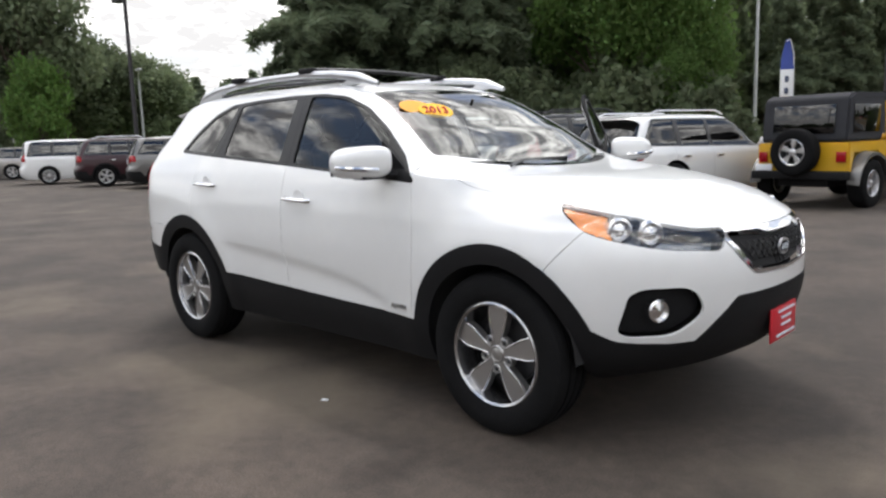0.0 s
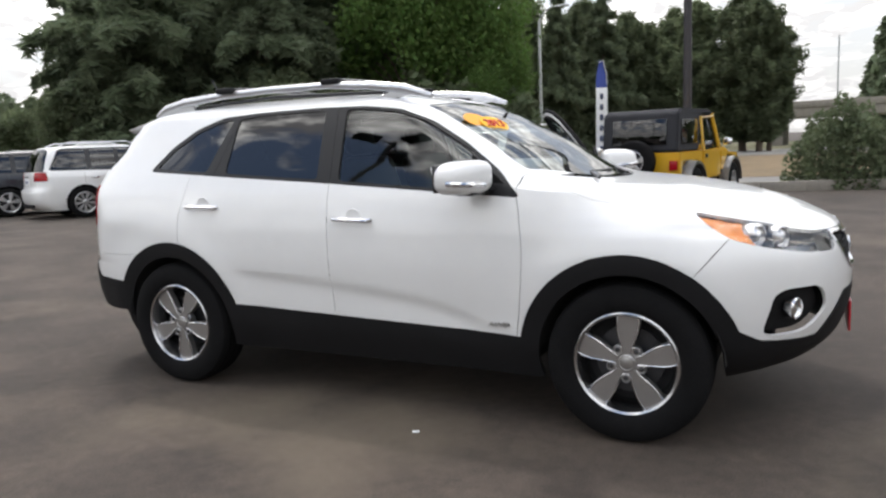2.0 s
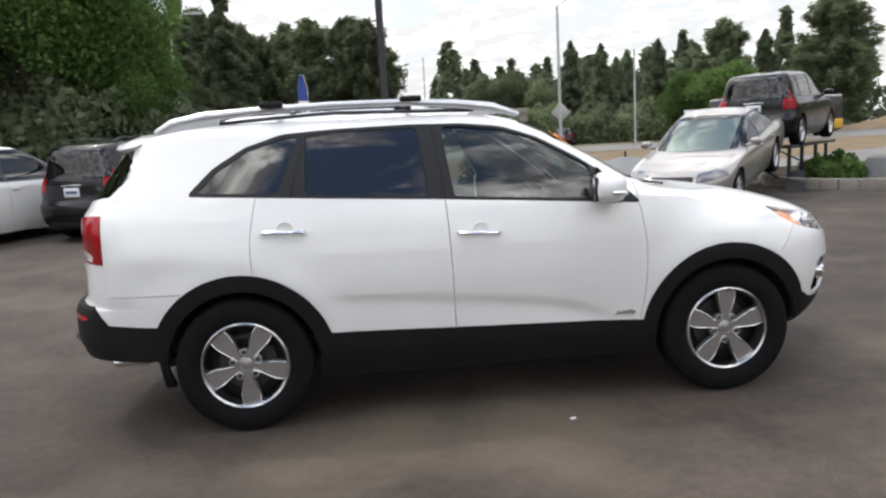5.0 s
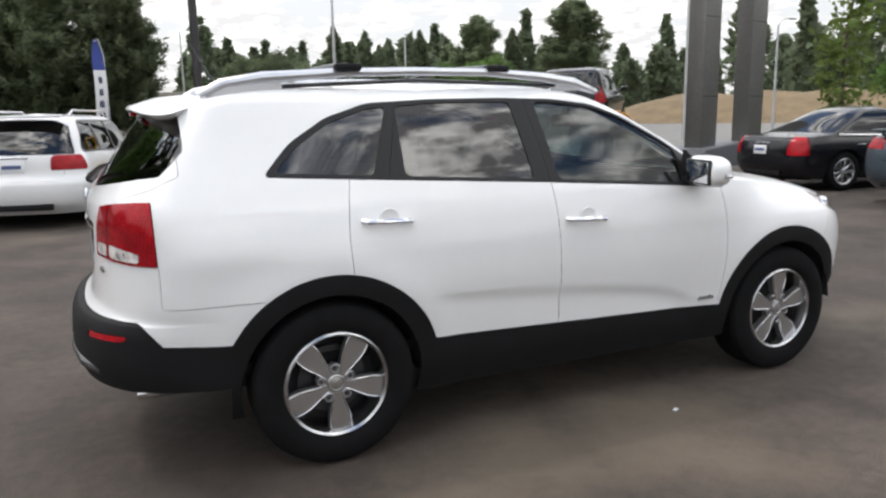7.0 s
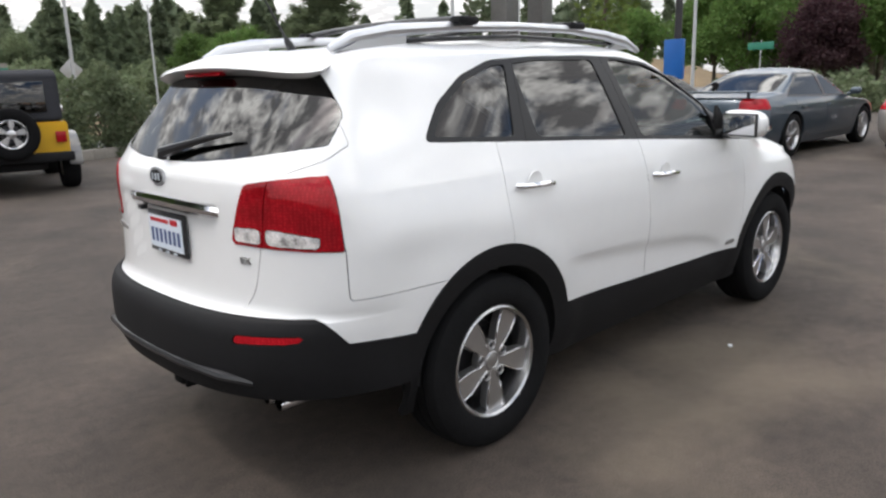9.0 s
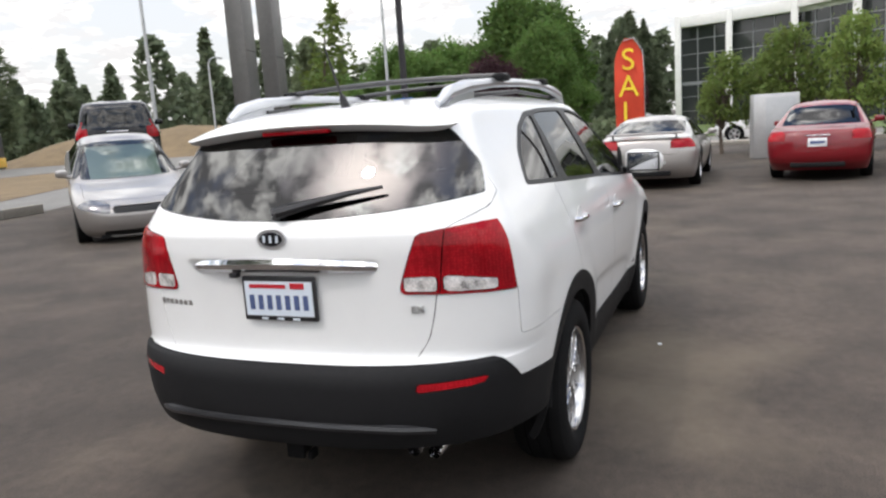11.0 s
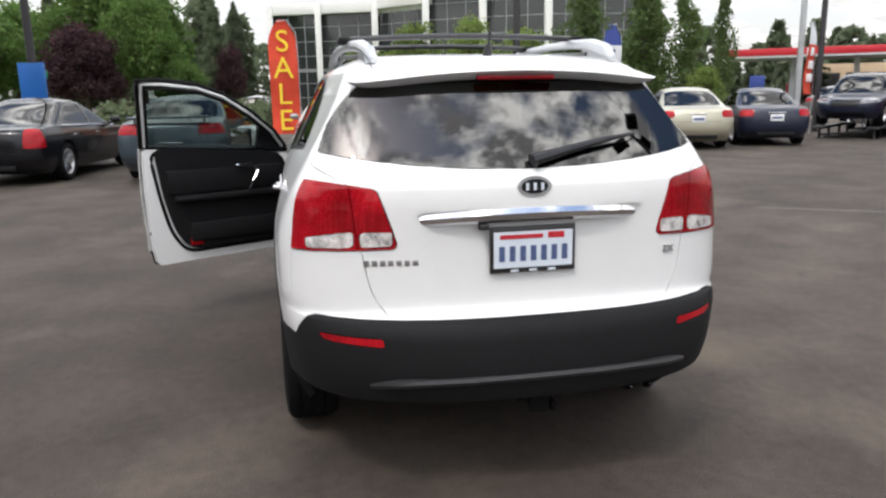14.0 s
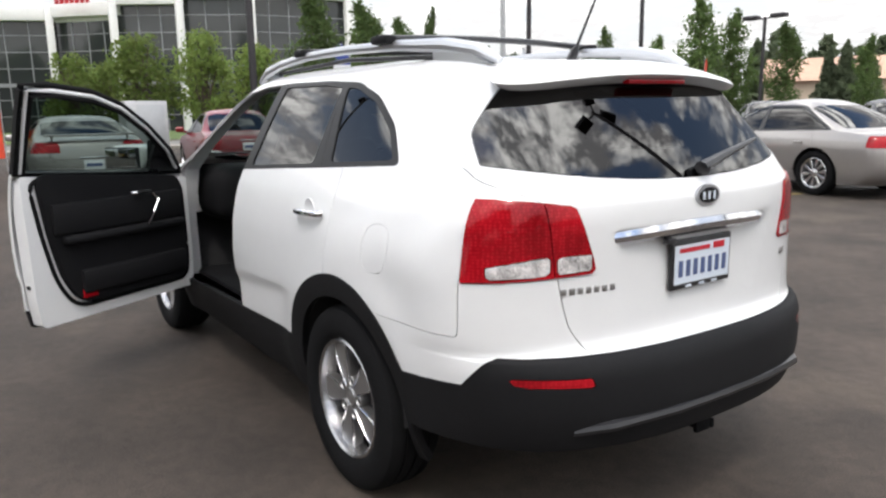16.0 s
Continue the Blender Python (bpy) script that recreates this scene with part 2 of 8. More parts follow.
def lamp_lens():
    """Red lens over small reflector cells."""
    m = mat("red_lamp_lens", (0.30, 0.004, 0.009), 0.15, coat=0.35, spec=0.12)
    nt = m.node_tree
    b = nt.nodes["Principled BSDF"]
    tc = nt.nodes.new("ShaderNodeTexCoord")
    cells = nt.nodes.new("ShaderNodeTexVoronoi")
    cells.inputs["Scale"].default_value, cells.inputs["Randomness"].default_value = 95.0, 0.35
    nt.links.new(tc.outputs["Object"], cells.inputs["Vector"])
    broad = nt.nodes.new("ShaderNodeTexNoise")
    broad.inputs["Scale"].default_value, broad.inputs["Detail"].default_value = 7.0, 3.0
    nt.links.new(tc.outputs["Object"], broad.inputs["Vector"])
    ramp = nt.nodes.new("ShaderNodeValToRGB")
    ramp.color_ramp.elements[0].position, ramp.color_ramp.elements[1].position = 0.12, 0.55
    ramp.color_ramp.elements[0].color = (0.42, 0.012, 0.020, 1)
    ramp.color_ramp.elements[1].color = (0.28, 0.004, 0.009, 1)
    nt.links.new(cells.outputs["Distance"], ramp.inputs[0])
    gain = nt.nodes.new("ShaderNodeMapRange")
    gain.inputs["From Min"].default_value, gain.inputs["From Max"].default_value = 0.3, 0.7
    gain.inputs["To Min"].default_value, gain.inputs["To Max"].default_value = 0.65, 1.3
    nt.links.new(broad.outputs["Fac"], gain.inputs["Value"])
    lit = nt.nodes.new("ShaderNodeVectorMath")
    lit.operation = "SCALE"
    nt.links.new(ramp.outputs["Color"], lit.inputs[0])
    nt.links.new(gain.outputs[0], lit.inputs["Scale"])
    nt.links.new(lit.outputs[0], b.inputs["Base Color"])
    return m


M_RED = lamp_lens()
M_AMBER = mat("amber_reflector", (0.85, 0.27, 0.03), 0.2, coat=1.0, vary=0.12, scale=30)
M_CLEAR = mat("clear_ribbed_lens", (0.52, 0.50, 0.49), 0.15, coat=1.0, vary=0.85, scale=26)
M_REFLECTOR = mat("silver_reflector", (0.75, 0.75, 0.76), 0.18, metal=1.0, vary=0.2, scale=60)
M_BOWL = mat("smoked_lamp_bowl", (0.20, 0.215, 0.235), 0.22, metal=0.8)
M_BADGE = mat("badge_black", (0.015, 0.015, 0.018), 0.25)
M_STEEL = mat("dark_steel", (0.07, 0.07, 0.075), 0.5, metal=0.8, vary=0.2, scale=12)
M_PLATE = mat("plate_white_blue", (0.62, 0.68, 0.75), 0.4)
M_BLUE_INK = mat("plate_ink", (0.07, 0.10, 0.22), 0.4)
M_RED_PLASTIC = mat("red_plastic", (0.48, 0.018, 0.03), 0.35)
M_CONCRETE = mat("concrete", (0.25, 0.23, 0.20), 0.85, vary=0.18, scale=3, bump=0.3, bump_scale=70)


# ---- mesh helpers ----
def ground_z(x, y):
    k = min(max((math.hypot(x, y) - 3.0) / 5.5, 0.0), 1.0)
    return 0.08 * k * k * (3 - 2 * k)


def link_mesh(name, bm, material, parent=None, label="", smooth=True, angle=35):
    me = bpy.data.meshes.new(name)
    bm.normal_update()
    bm.to_mesh(me)
    bm.free()
    for mm in material if isinstance(material, (list, tuple)) else [material]:
        me.materials.append(mm)
    if smooth:
        me.shade_smooth()
        me.set_sharp_from_angle(angle=radians(angle))
    ob = new(name, me)
    if parent is not None:
        ob.parent = parent
    if label:
        ob["label"] = label
    return ob


def part(name, bm, material, parent, label="", smooth=True, angle=35):
    return link_mesh(name, bm, material, parent, label, smooth, angle)


def thing(name, m, label, category, group="", kind=""):
    ob = new(name)
    ob.empty_display_size = 0.2
    ob.matrix_basis = m
    return tagged(ob, label, category, group, kind)


def box(bm, c, s, bevel=0.0, rot=None, seg=2):
    m = Matrix.Translation(c) @ (rot.to_4x4() if rot is not None else Matrix.Identity(4)) @ Matrix.Diagonal((*s, 1))
    r = bmesh.ops.create_cube(bm, size=1.0, matrix=m)
    if bevel > 0:
        es = list({e for v in r["verts"] for e in v.link_edges})
        bmesh.ops.bevel(bm, geom=es, offset=bevel, segments=seg, affect="EDGES", profile=0.5)
    return bm


def cyl(bm, a, b, r1, r2=None, seg=16, caps=True):
    a, b = Vector(a), Vector(b)
    d = b - a
    m = Matrix.Translation((a + b) / 2) @ d.to_track_quat("Z", "Y").to_matrix().to_4x4()
    bmesh.ops.create_cone(bm, cap_ends=caps, segments=seg, radius1=r1, radius2=r1 if r2 is None else r2, depth=d.length, matrix=m)
    return bm


def tube(bm, pts, r, seg=10, scale_y=1.0):
    """A round bar along points, with capped ends."""
    pts = [Vector(p) for p in pts]
    rings = []
    for i, p in enumerate(pts):
        d = (pts[min(i + 1, len(pts) - 1)] - pts[max(i - 1, 0)]).normalized()
        q = d.to_track_quat("Z", "Y").to_matrix()
        rad = r[i] if isinstance(r, (list, tuple)) else r
        rings.append([bm.verts.new(p + q @ Vector((math.cos(k * 2 * math.pi / seg) * rad, math.sin(k * 2 * math.pi / seg) * rad * scale_y, 0))) for k in range(seg)])
    for a, b in zip(rings, rings[1:]):
        for k in range(seg):
            bm.faces.new((a[k], a[(k + 1) % seg], b[(k + 1) % seg], b[k]))
    bm.faces.new(rings[0][::-1])
    bm.faces.new(rings[-1])
    return bm


def lathe(bm, prof, seg=48, axis="Y", closed=False, m=None):
    """Turns (radius, offset) pairs about the axis."""
    rings = []
    for r, o in prof:
        ring = []
        for k in range(seg):
            a = 2 * math.pi * k / seg
            p = Vector((r * math.cos(a), o, r * math.sin(a))) if axis == "Y" else Vector((r * math.cos(a), r * math.sin(a), o))
            ring.append(bm.verts.new(m @ p if m is not None else p))
        rings.append(ring)
    pairs = list(zip(rings, rings[1:])) + ([(rings[-1], rings[0])] if closed else [])
    for a, b in pairs:
        for k in range(seg):
            bm.faces.new((a[k], b[k], b[(k + 1) % seg], a[(k + 1) % seg]))
    bmesh.ops.recalc_face_normals(bm, faces=bm.faces)
    return bm


def prism(bm, outline, depth, m):
    """An outline of (u, v) pairs, extruded by depth along its own w, laid by the pose m."""
    low = [bm.verts.new(m @ Vector((u, v, 0))) for u, v in outline]
    top = [bm.verts.new(m @ Vector((u, v, depth))) for u, v in outline]
    n = len(outline)
    bm.faces.new(low[::-1])
    bm.faces.new(top)
    for i in range(n):
        bm.faces.new((low[i], low[(i + 1) % n], top[(i + 1) % n], top[i]))
    bmesh.ops.recalc_face_normals(bm, faces=bm.faces)
    return bm


def text(body, size, material, parent, m, name="lettering", label=""):
    cu = bpy.data.curves.new(name, "FONT")
    cu.body, cu.size, cu.align_x, cu.align_y, cu.extrude = body, size, "CENTER", "CENTER", 0.003
    tmp = bpy.data.objects.new(name, cu)
    me = bpy.data.meshes.new_from_object(tmp)
    bpy.data.objects.remove(tmp)
    bpy.data.curves.remove(cu)
    me.materials.clear()
    me.materials.append(material)
    ob = new(name, me)
    ob.parent, ob.matrix_basis = parent, m
    if label:
        ob["label"] = label
    return ob


UPRIGHT = Matrix(((1, 0, 0, 0), (0, 0, -1, 0), (0, 1, 0, 0), (0, 0, 0, 1)))


def curve(*pairs):
    """A smooth monotone curve through (t, value) pairs, for arrays."""
    t = np.array([p[0] for p in pairs], float)
    v = np.array([p[1] for p in pairs], float)
    d = np.diff(v) / np.diff(t)
    g = np.zeros(len(t))
    g[0], g[-1] = d[0], d[-1]
    for i in range(1, len(t) - 1):
        g[i] = 0 if d[i - 1] * d[i] <= 0 else 2 * d[i - 1] * d[i] / (d[i - 1] + d[i])

    def at(q):
        q = np.clip(np.asarray(q, float), t[0], t[-1])
        i = np.clip(np.searchsorted(t, q) - 1, 0, len(t) - 2)
        h = t[i + 1] - t[i]
        s = (q - t[i]) / h
        return (1 + 2 * s) * (1 - s) ** 2 * v[i] + s * (1 - s) ** 2 * h * g[i] + s * s * (3 - 2 * s) * v[i + 1] + s * s * (s - 1) * h * g[i + 1]

    return at


def poly_dist(pts):
    """Signed distance to a closed outline of pairs: negative inside."""
    a = np.array(pts, float)
    b = np.roll(a, -1, 0)

    def f(u, v):
        p = np.stack([u, v], -1)[:, None, :]
        e, w = b - a, p - a
        s = np.clip((w * e).sum(-1) / (e * e).sum(-1), 0, 1)
        d = np.linalg.norm(w - s[..., None] * e, axis=-1).min(1)
        up = (a[:, 1] <= v[:, None]) != (b[:, 1] <= v[:, None])
        cross = a[:, 0] + (v[:, None] - a[:, 1]) * e[:, 0] / np.where(np.abs(e[:, 1]) < 1e-9, 1e-9, e[:, 1])
        inside = ((up & (u[:, None] < cross)).sum(1) % 2).astype(bool)
        return np.where(inside, -d, d)

    return f


def rounded(pts, r, n=5):
    """The outline with its corners rounded."""
    out = []
    m = len(pts)
    for i in range(m):
        p, a, b = Vector(pts[i]), Vector(pts[i - 1]), Vector(pts[(i + 1) % m])
        u, w = (a - p), (b - p)
        k = min(r, u.length * 0.45, w.length * 0.45)
        p1, p2 = p + u.normalized() * k, p + w.normalized() * k
        for j in range(n + 1):
            t = j / n
            q = p1 * (1 - t) ** 2 + p * 2 * t * (1 - t) + p2 * t * t
            out.append((q.x, q.y))
    return out


class Shell:
    """A closed car body made of level outlines, which is then cut into panels along lines."""

    def __init__(self, levels, plan, front_n, rear_n, step, corner=22, side=70):
        """levels: z from, z to; plan(z) gives rear x, front x, rear and front corner lengths; width(x, z)."""
        width = plan["width"]
        zs, z = [levels[0]], levels[0]
        while z < levels[1] - 1e-5:
            h = step
            while h > 4e-4:
                q = min(z + h, levels[1])
                move = max(q - z, abs(plan["xf"](q) - plan["xf"](z)), abs(plan["xr"](q) - plan["xr"](z)))
                if move <= step * 1.3:
                    break
                h *= 0.6
            z = min(z + h, levels[1])
            zs.append(z)
        phi = np.linspace(0, math.pi / 2, corner)
        rows = []
        for z in zs:
            xr, xf, lr, lf = float(plan["xr"](z)), float(plan["xf"](z)), float(plan["lr"](z)), float(plan["lf"](z))
            span = xf - xr
            k = min(1.0, span * 0.96 / (lr + lf))
            lr, lf = lr * k, lf * k
            nr, nf = rear_n(z), front_n(z)
            c = np.cos(phi)
            c[-1] = 0
            x1, y1 = xr + lr * (1 - c ** (2 / nr)), np.sin(phi) ** (2 / nr)
            x2 = np.linspace(xr + lr, xf - lf, side)[1:-1]
            x3, y3 = xf - lf * (1 - c ** (2 / nf)), np.sin(phi) ** (2 / nf)
            x = np.concatenate([x1, x2, x3[::-1]])
            y = np.concatenate([y1, np.ones(len(x2)), y3[::-1]]) * width(x, z)
            xx, yy = np.concatenate([x, x[-2:0:-1]]), np.concatenate([-y, y[-2:0:-1]])
            rows.append(np.stack([xx, yy, np.full(len(xx), z)], 1))
        rows = np.array(rows)
        nl, npt = rows.shape[:2]
        ids = np.arange(nl * npt).reshape(nl, npt)
        a, b = ids[:-1], ids[1:]
        quads = np.stack([a, np.roll(a, -1, 1), np.roll(b, -1, 1), b], -1).reshape(-1, 4)
        v = rows.reshape(-1, 3)
        key, first, back = np.unique(np.round(v / 2e-4).astype(np.int64), axis=0, return_index=True, return_inverse=True)
        v, quads = v[first], back.reshape(-1)[quads]
        self.v, self.p, self.t = v, [], []
        for q in quads.tolist():
            r = [q[i] for i in range(4) if q[i] != q[i - 1]]
            if len(set(r)) == len(r) >= 3:
                self.p.append(r)
                self.t.append("body")
        # normals
        n = np.zeros_like(v)
        q = quads
        fn = np.cross(v[q[:, 2]] - v[q[:, 0]], v[q[:, 3]] - v[q[:, 1]])
        for i in range(4):
            np.add.at(n, q[:, i], fn)
        n /= np.linalg.norm(n, axis=1)[:, None] + 1e-12
        self.n = n

    def cut(self, fn, frm, neg, pos=None):
        """Splits the panels named frm along fn = 0: the side where fn < 0 is renamed neg, the other pos (or keeps its name)."""
        frm = (frm,) if isinstance(frm, str) else frm
        vals = fn(self.v[:, 0], self.v[:, 1], self.v[:, 2])
        vals = np.where(np.abs(vals) < 1e-5, 1e-5, vals)
        sign = vals < 0
        nv, nn, made, np_, nt_ = [], [], {}, [], []
        base = len(self.v)
        for poly, tag in zip(self.p, self.t):
            if tag not in frm:
                np_.append(poly), nt_.append(tag)
                continue
            s = [sign[i] for i in poly]
            if all(s):
                np_.append(poly), nt_.append(neg)
            elif not any(s):
                np_.append(poly), nt_.append(pos or tag)
            else:
                ins, outs = [], []
                m = len(poly)
                for i in range(m):
                    a, b = poly[i], poly[(i + 1) % m]
                    (ins if s[i] else outs).append(a)
                    if s[i] != s[(i + 1) % m]:
                        key = (a, b) if a < b else (b, a)
                        if key not in made:
                            k = vals[key[0]] / (vals[key[0]] - vals[key[1]])
                            made[key] = base + len(nv)
                            nv.append(self.v[key[0]] * (1 - k) + self.v[key[1]] * k)
                            nn.append(self.n[key[0]] * (1 - k) + self.n[key[1]] * k)
                        ins.append(made[key]), outs.append(made[key])
                if len(ins) >= 3:
                    np_.append(ins), nt_.append(neg)
                if len(outs) >= 3:
                    np_.append(outs), nt_.append(pos or tag)
        self.p, self.t = np_, nt_
        if nv:
            self.v, self.n = np.vstack([self.v, nv]), np.vstack([self.n, nn])

    def panel(self, name, tags, material, parent, gap=0.002, flange=0.014, sink=0.0, side=0, m=None, label="", bow=False):
        """One panel as a mesh: its edge drawn back by the gap and folded inwards. side: -1 right, 1 left, 0 both."""
        tags = (tags,) if isinstance(tags, str) else tags
        polys = [p for p, t in zip(self.p, self.t) if t in tags and (side == 0 or sum(self.v[i][1] for i in p) * side > 0)]
        if not polys:
            return None
        used = sorted({i for p in polys for i in p})
        at = {i: k for k, i in enumerate(used)}
        v, n = self.v[used].copy(), self.n[used].copy()
        v -= n * sink
        if bow:
            # one gently bowed sheet of glass, turning faster only at its two ends
            lean = np.radians(35.0) + (v[:, 2] - 1.42) * 0.30
            turn = v[:, 1] * 0.28 + np.sign(v[:, 1]) * 1.6 * np.maximum(np.abs(v[:, 1]) - 0.48, 0) ** 1.4
            n = np.stack([-np.cos(lean) * np.cos(turn), np.cos(lean) * np.sin(turn), np.sin(lean)], 1)
        polys = [[at[i] for i in p] for p in polys]
        count = {}
        for p in polys:
            for a, b in zip(p, p[1:] + p[:1]):
                count[(a, b)] = True
        edge = [(a, b) for a, b in count if (b, a) not in count]
        rim = sorted({i for e in edge for i in e})
        if gap > 0 and rim:
            inward, num = np.zeros_like(v), np.zeros(len(v))
            rimset = set(rim)
            for p in polys:
                c = v[p].mean(0)
                for i in p:
                    if i in rimset:
                        inward[i] += c - v[i]
                        num[i] += 1
            for i in rim:
                d = inward[i]
                d = d - n[i] * (d @ n[i])
                ln = np.linalg.norm(d)
                if ln > 1e-9:
                    v[i] += d / ln * gap
        verts, norms, faces = v.tolist(), n.tolist(), [list(p) for p in polys]
        if flange > 0:
            base = len(verts)
            top = {i: base + k for k, i in enumerate(rim)}
            low = {i: base + len(rim) + k for k, i in enumerate(rim)}
            fnorm = np.zeros((len(rim), 3))
            where = {i: k for k, i in enumerate(rim)}
            for a, b in edge:
                nn = np.cross(v[b] - v[a], -(n[a]))
                nn = nn / (np.linalg.norm(nn) + 1e-12)
                fnorm[where[a]] += nn
                fnorm[where[b]] += nn
            fnorm = fnorm / (np.linalg.norm(fnorm, axis=1)[:, None] + 1e-12)
            verts += v[rim].tolist() + (v[rim] - n[rim] * flange).tolist()
            norms += (-fnorm).tolist() * 2
            faces += [[top[b], top[a], low[a], low[b]] for a, b in edge]
        me = bpy.data.meshes.new(name)
        if m is not None:
            verts = [list(m @ Vector(q)) for q in verts]
            r3 = m.to_3x3()
            norms = [list(r3 @ Vector(q)) for q in norms]
        me.from_pydata(verts, [], faces)
        me.materials.append(material)
        me.shade_smooth()
        me.update()
        nrm = np.array(norms)
        nrm /= np.linalg.norm(nrm, axis=1)[:, None] + 1e-12
        me.normals_split_custom_set_from_vertices(nrm.tolist())
        ob = new(name, me)
        ob.parent = parent
        if label:
            ob["label"] = label
        return ob


# ---- ground ----
def build_ground():
    bm = bmesh.new()
    rad = [0, 1, 2, 3, 3.6, 4.2, 4.8, 5.4, 6, 6.6, 7.2, 7.8, 8.5, 10, 14, 20, 40, 100, 400, 1500]
    seg = 96
    rings = []
    for r in rad[1:]:
        rings.append([bm.verts.new((r * math.cos(2 * math.pi * k / seg), r * math.sin(2 * math.pi * k / seg), ground_z(r, 0))) for k in range(seg)])
    c = bm.verts.new((0, 0, 0))
    for k in range(seg):
        bm.faces.new((c, rings[0][k], rings[0][(k + 1) % seg]))
    for a, b in zip(rings, rings[1:]):
        for k in range(seg):
            bm.faces.new((a[k], b[k], b[(k + 1) % seg], a[(k + 1) % seg]))
    g = link_mesh("ground", bm, M_ASPHALT, smooth=True, angle=60)
    tagged(g, "worn grey asphalt car lot with pale dusty patches", "asphalt", kind="structure")


build_ground()


# ---- wheels ----
def spoke_outline(r0, r1, w0, w1, wm):
    """A petal-like spoke seen from the side, along +v."""
    left = [(-w0, r0), (-w0 * 1.15, r0 + (r1 - r0) * 0.18), (-wm * 0.74, r0 + (r1 - r0) * 0.42), (-wm * 0.95, r0 + (r1 - r0) * 0.64), (-wm, r0 + (r1 - r0) * 0.82), (-w1, r1)]
    return left + [(-u, v) for u, v in left[::-1]]


def make_wheel(radius, rim_r, width, spokes, spoke_mat, lip_mat, parent_thing, m, fine=True, turn=0.0, twin=True, hub_r=0.055):
    """Adds wheel > tyre, rim (> spoke, hub_cap, lug_nut), brake_disc under the car. Outer face looks to -y in its own frame."""
    wheel = new("wheel")
    wheel.parent, wheel.matrix_basis = parent_thing, m
    seg = 72 if fine else 36
    h = width / 2
    bm = bmesh.new()
    rr = radius
    prof = [(rim_r - 0.004, -h * 0.80), (rim_r + 0.012, -h * 0.93), (rim_r + 0.03, -h * 0.99), (rr * 0.80, -h * 1.02), (rr * 0.91, -h * 0.97), (rr * 0.965, -h * 0.86), (rr * 0.99, -h * 0.70)]
    if fine:
        for g in (-0.42, 0.0, 0.42):
            prof += [(rr, h * (g - 0.12)), (rr, h * (g - 0.055)), (rr - 0.008, h * (g - 0.045)), (rr - 0.008, h * (g + 0.045)), (rr, h * (g + 0.055)), (rr, h * (g + 0.12))]
    else:
        prof += [(rr, -h * 0.5), (rr, h * 0.5)]
    prof += [(rr * 0.99, h * 0.70), (rr * 0.93, h * 0.98), (rr * 0.78, h), (rim_r, h * 0.8)]
    lathe(bm, prof, seg)
    part("tyre", bm, M_RUBBER, wheel, angle=28)
    bm = bmesh.new()
    lathe(bm, [(rim_r - 0.004, -h * 0.78), (rim_r + 0.004, -h * 0.86), (rim_r - 0.004, -h * 0.90), (rim_r - 0.014, -h * 0.84), (rim_r - 0.020, -h * 0.62), (rim_r - 0.035, -h * 0.2), (rim_r - 0.04, h * 0.7), (rim_r, h * 0.78)], seg)
    rim = part("rim", bm, lip_mat, wheel, "bright machined alloy rim lip")
    face = -h * 0.66
    for k in range(spokes):
        a = turn + k * 2 * math.pi / spokes
        bm = bmesh.new()
        base = Matrix.Rotation(a, 4, "Y") @ Matrix.Translation((0, face, 0)) @ Matrix(((1, 0, 0, 0), (0, 0, -1, 0), (0, 1, 0, 0), (0, 0, 0, 1)))
        r1 = rim_r - 0.012
        wd = rim_r * (0.218 if spokes <= 5 else 0.12)
        prism(bm, spoke_outline(hub_r * 0.7, r1, wd * 0.36, wd * 0.94, wd), -0.045, base @ Matrix.Translation((0, 0, 0.0)))
        bmesh.ops.bevel(bm, geom=list(bm.edges), offset=0.006, segments=2 if fine else 1, affect="EDGES")
        part("spoke", bm, spoke_mat, rim, "grey painted alloy spoke" if fine else "")
        if twin and fine:
            for sgn in (-1, 1):
                bm = bmesh.new()
                pts = [base @ Vector((sgn * wd * u, v, w)) for u, v, w in ((0.36, hub_r * 0.85, 0.001), (0.42, hub_r * 1.25, 0.003), (0.70, r1 * 0.53, 0.003), (0.90, r1 * 0.70, 0.002), (0.95, r1 * 0.85, 0.0), (0.90, r1 * 0.98, -0.004))]
                tube(bm, pts, [0.0025, 0.003, 0.0035, 0.0035, 0.0035, 0.003], 8)
                part("spoke_edge", bm, M_CHROME, rim, "bright machined spoke edge")
    bm = bmesh.new()
    if fine:
        lathe(bm, [(0.040, face + 0.02), (0.040, face - 0.002), (0.036, face - 0.006), (0.031, face - 0.006), (0.029, face - 0.003), (0.020, face - 0.006), (0.001, face - 0.007)], 28)
    else:
        lathe(bm, [(hub_r * 1.2, face + 0.03), (hub_r * 1.1, face + 0.004), (hub_r * 0.85, face - 0.003), (hub_r * 0.6, face - 0.006), (hub_r * 0.55, face - 0.010), (0.001, face - 0.013)], 28)
    part("hub_cap", bm, spoke_mat, rim)
    if fine:
        for k in range(5):
            a = turn + (k + 0.5) * 2 * math.pi / 5
            bm = bmesh.new()
            p = Vector((math.sin(a) * 0.070, 0, math.cos(a) * 0.070))
            lathe(bm, [(0.0115, face + 0.012), (0.0110, face + 0.001), (0.0085, face - 0.001), (0.001, face - 0.002)], 6, m=Matrix.Translation(p))
            part("lug_nut", bm, M_STEEL, rim)
            bm = bmesh.new()
            lathe(bm, [(0.0215, face + 0.03), (0.0215, face - 0.004), (0.0190, face - 0.006), (0.0170, face - 0.003), (0.0160, face + 0.014), (0.001, face + 0.016)], 20, m=Matrix.Translation(p))
            part("lug_pocket", bm, spoke_mat, rim)
        bm = bmesh.new()
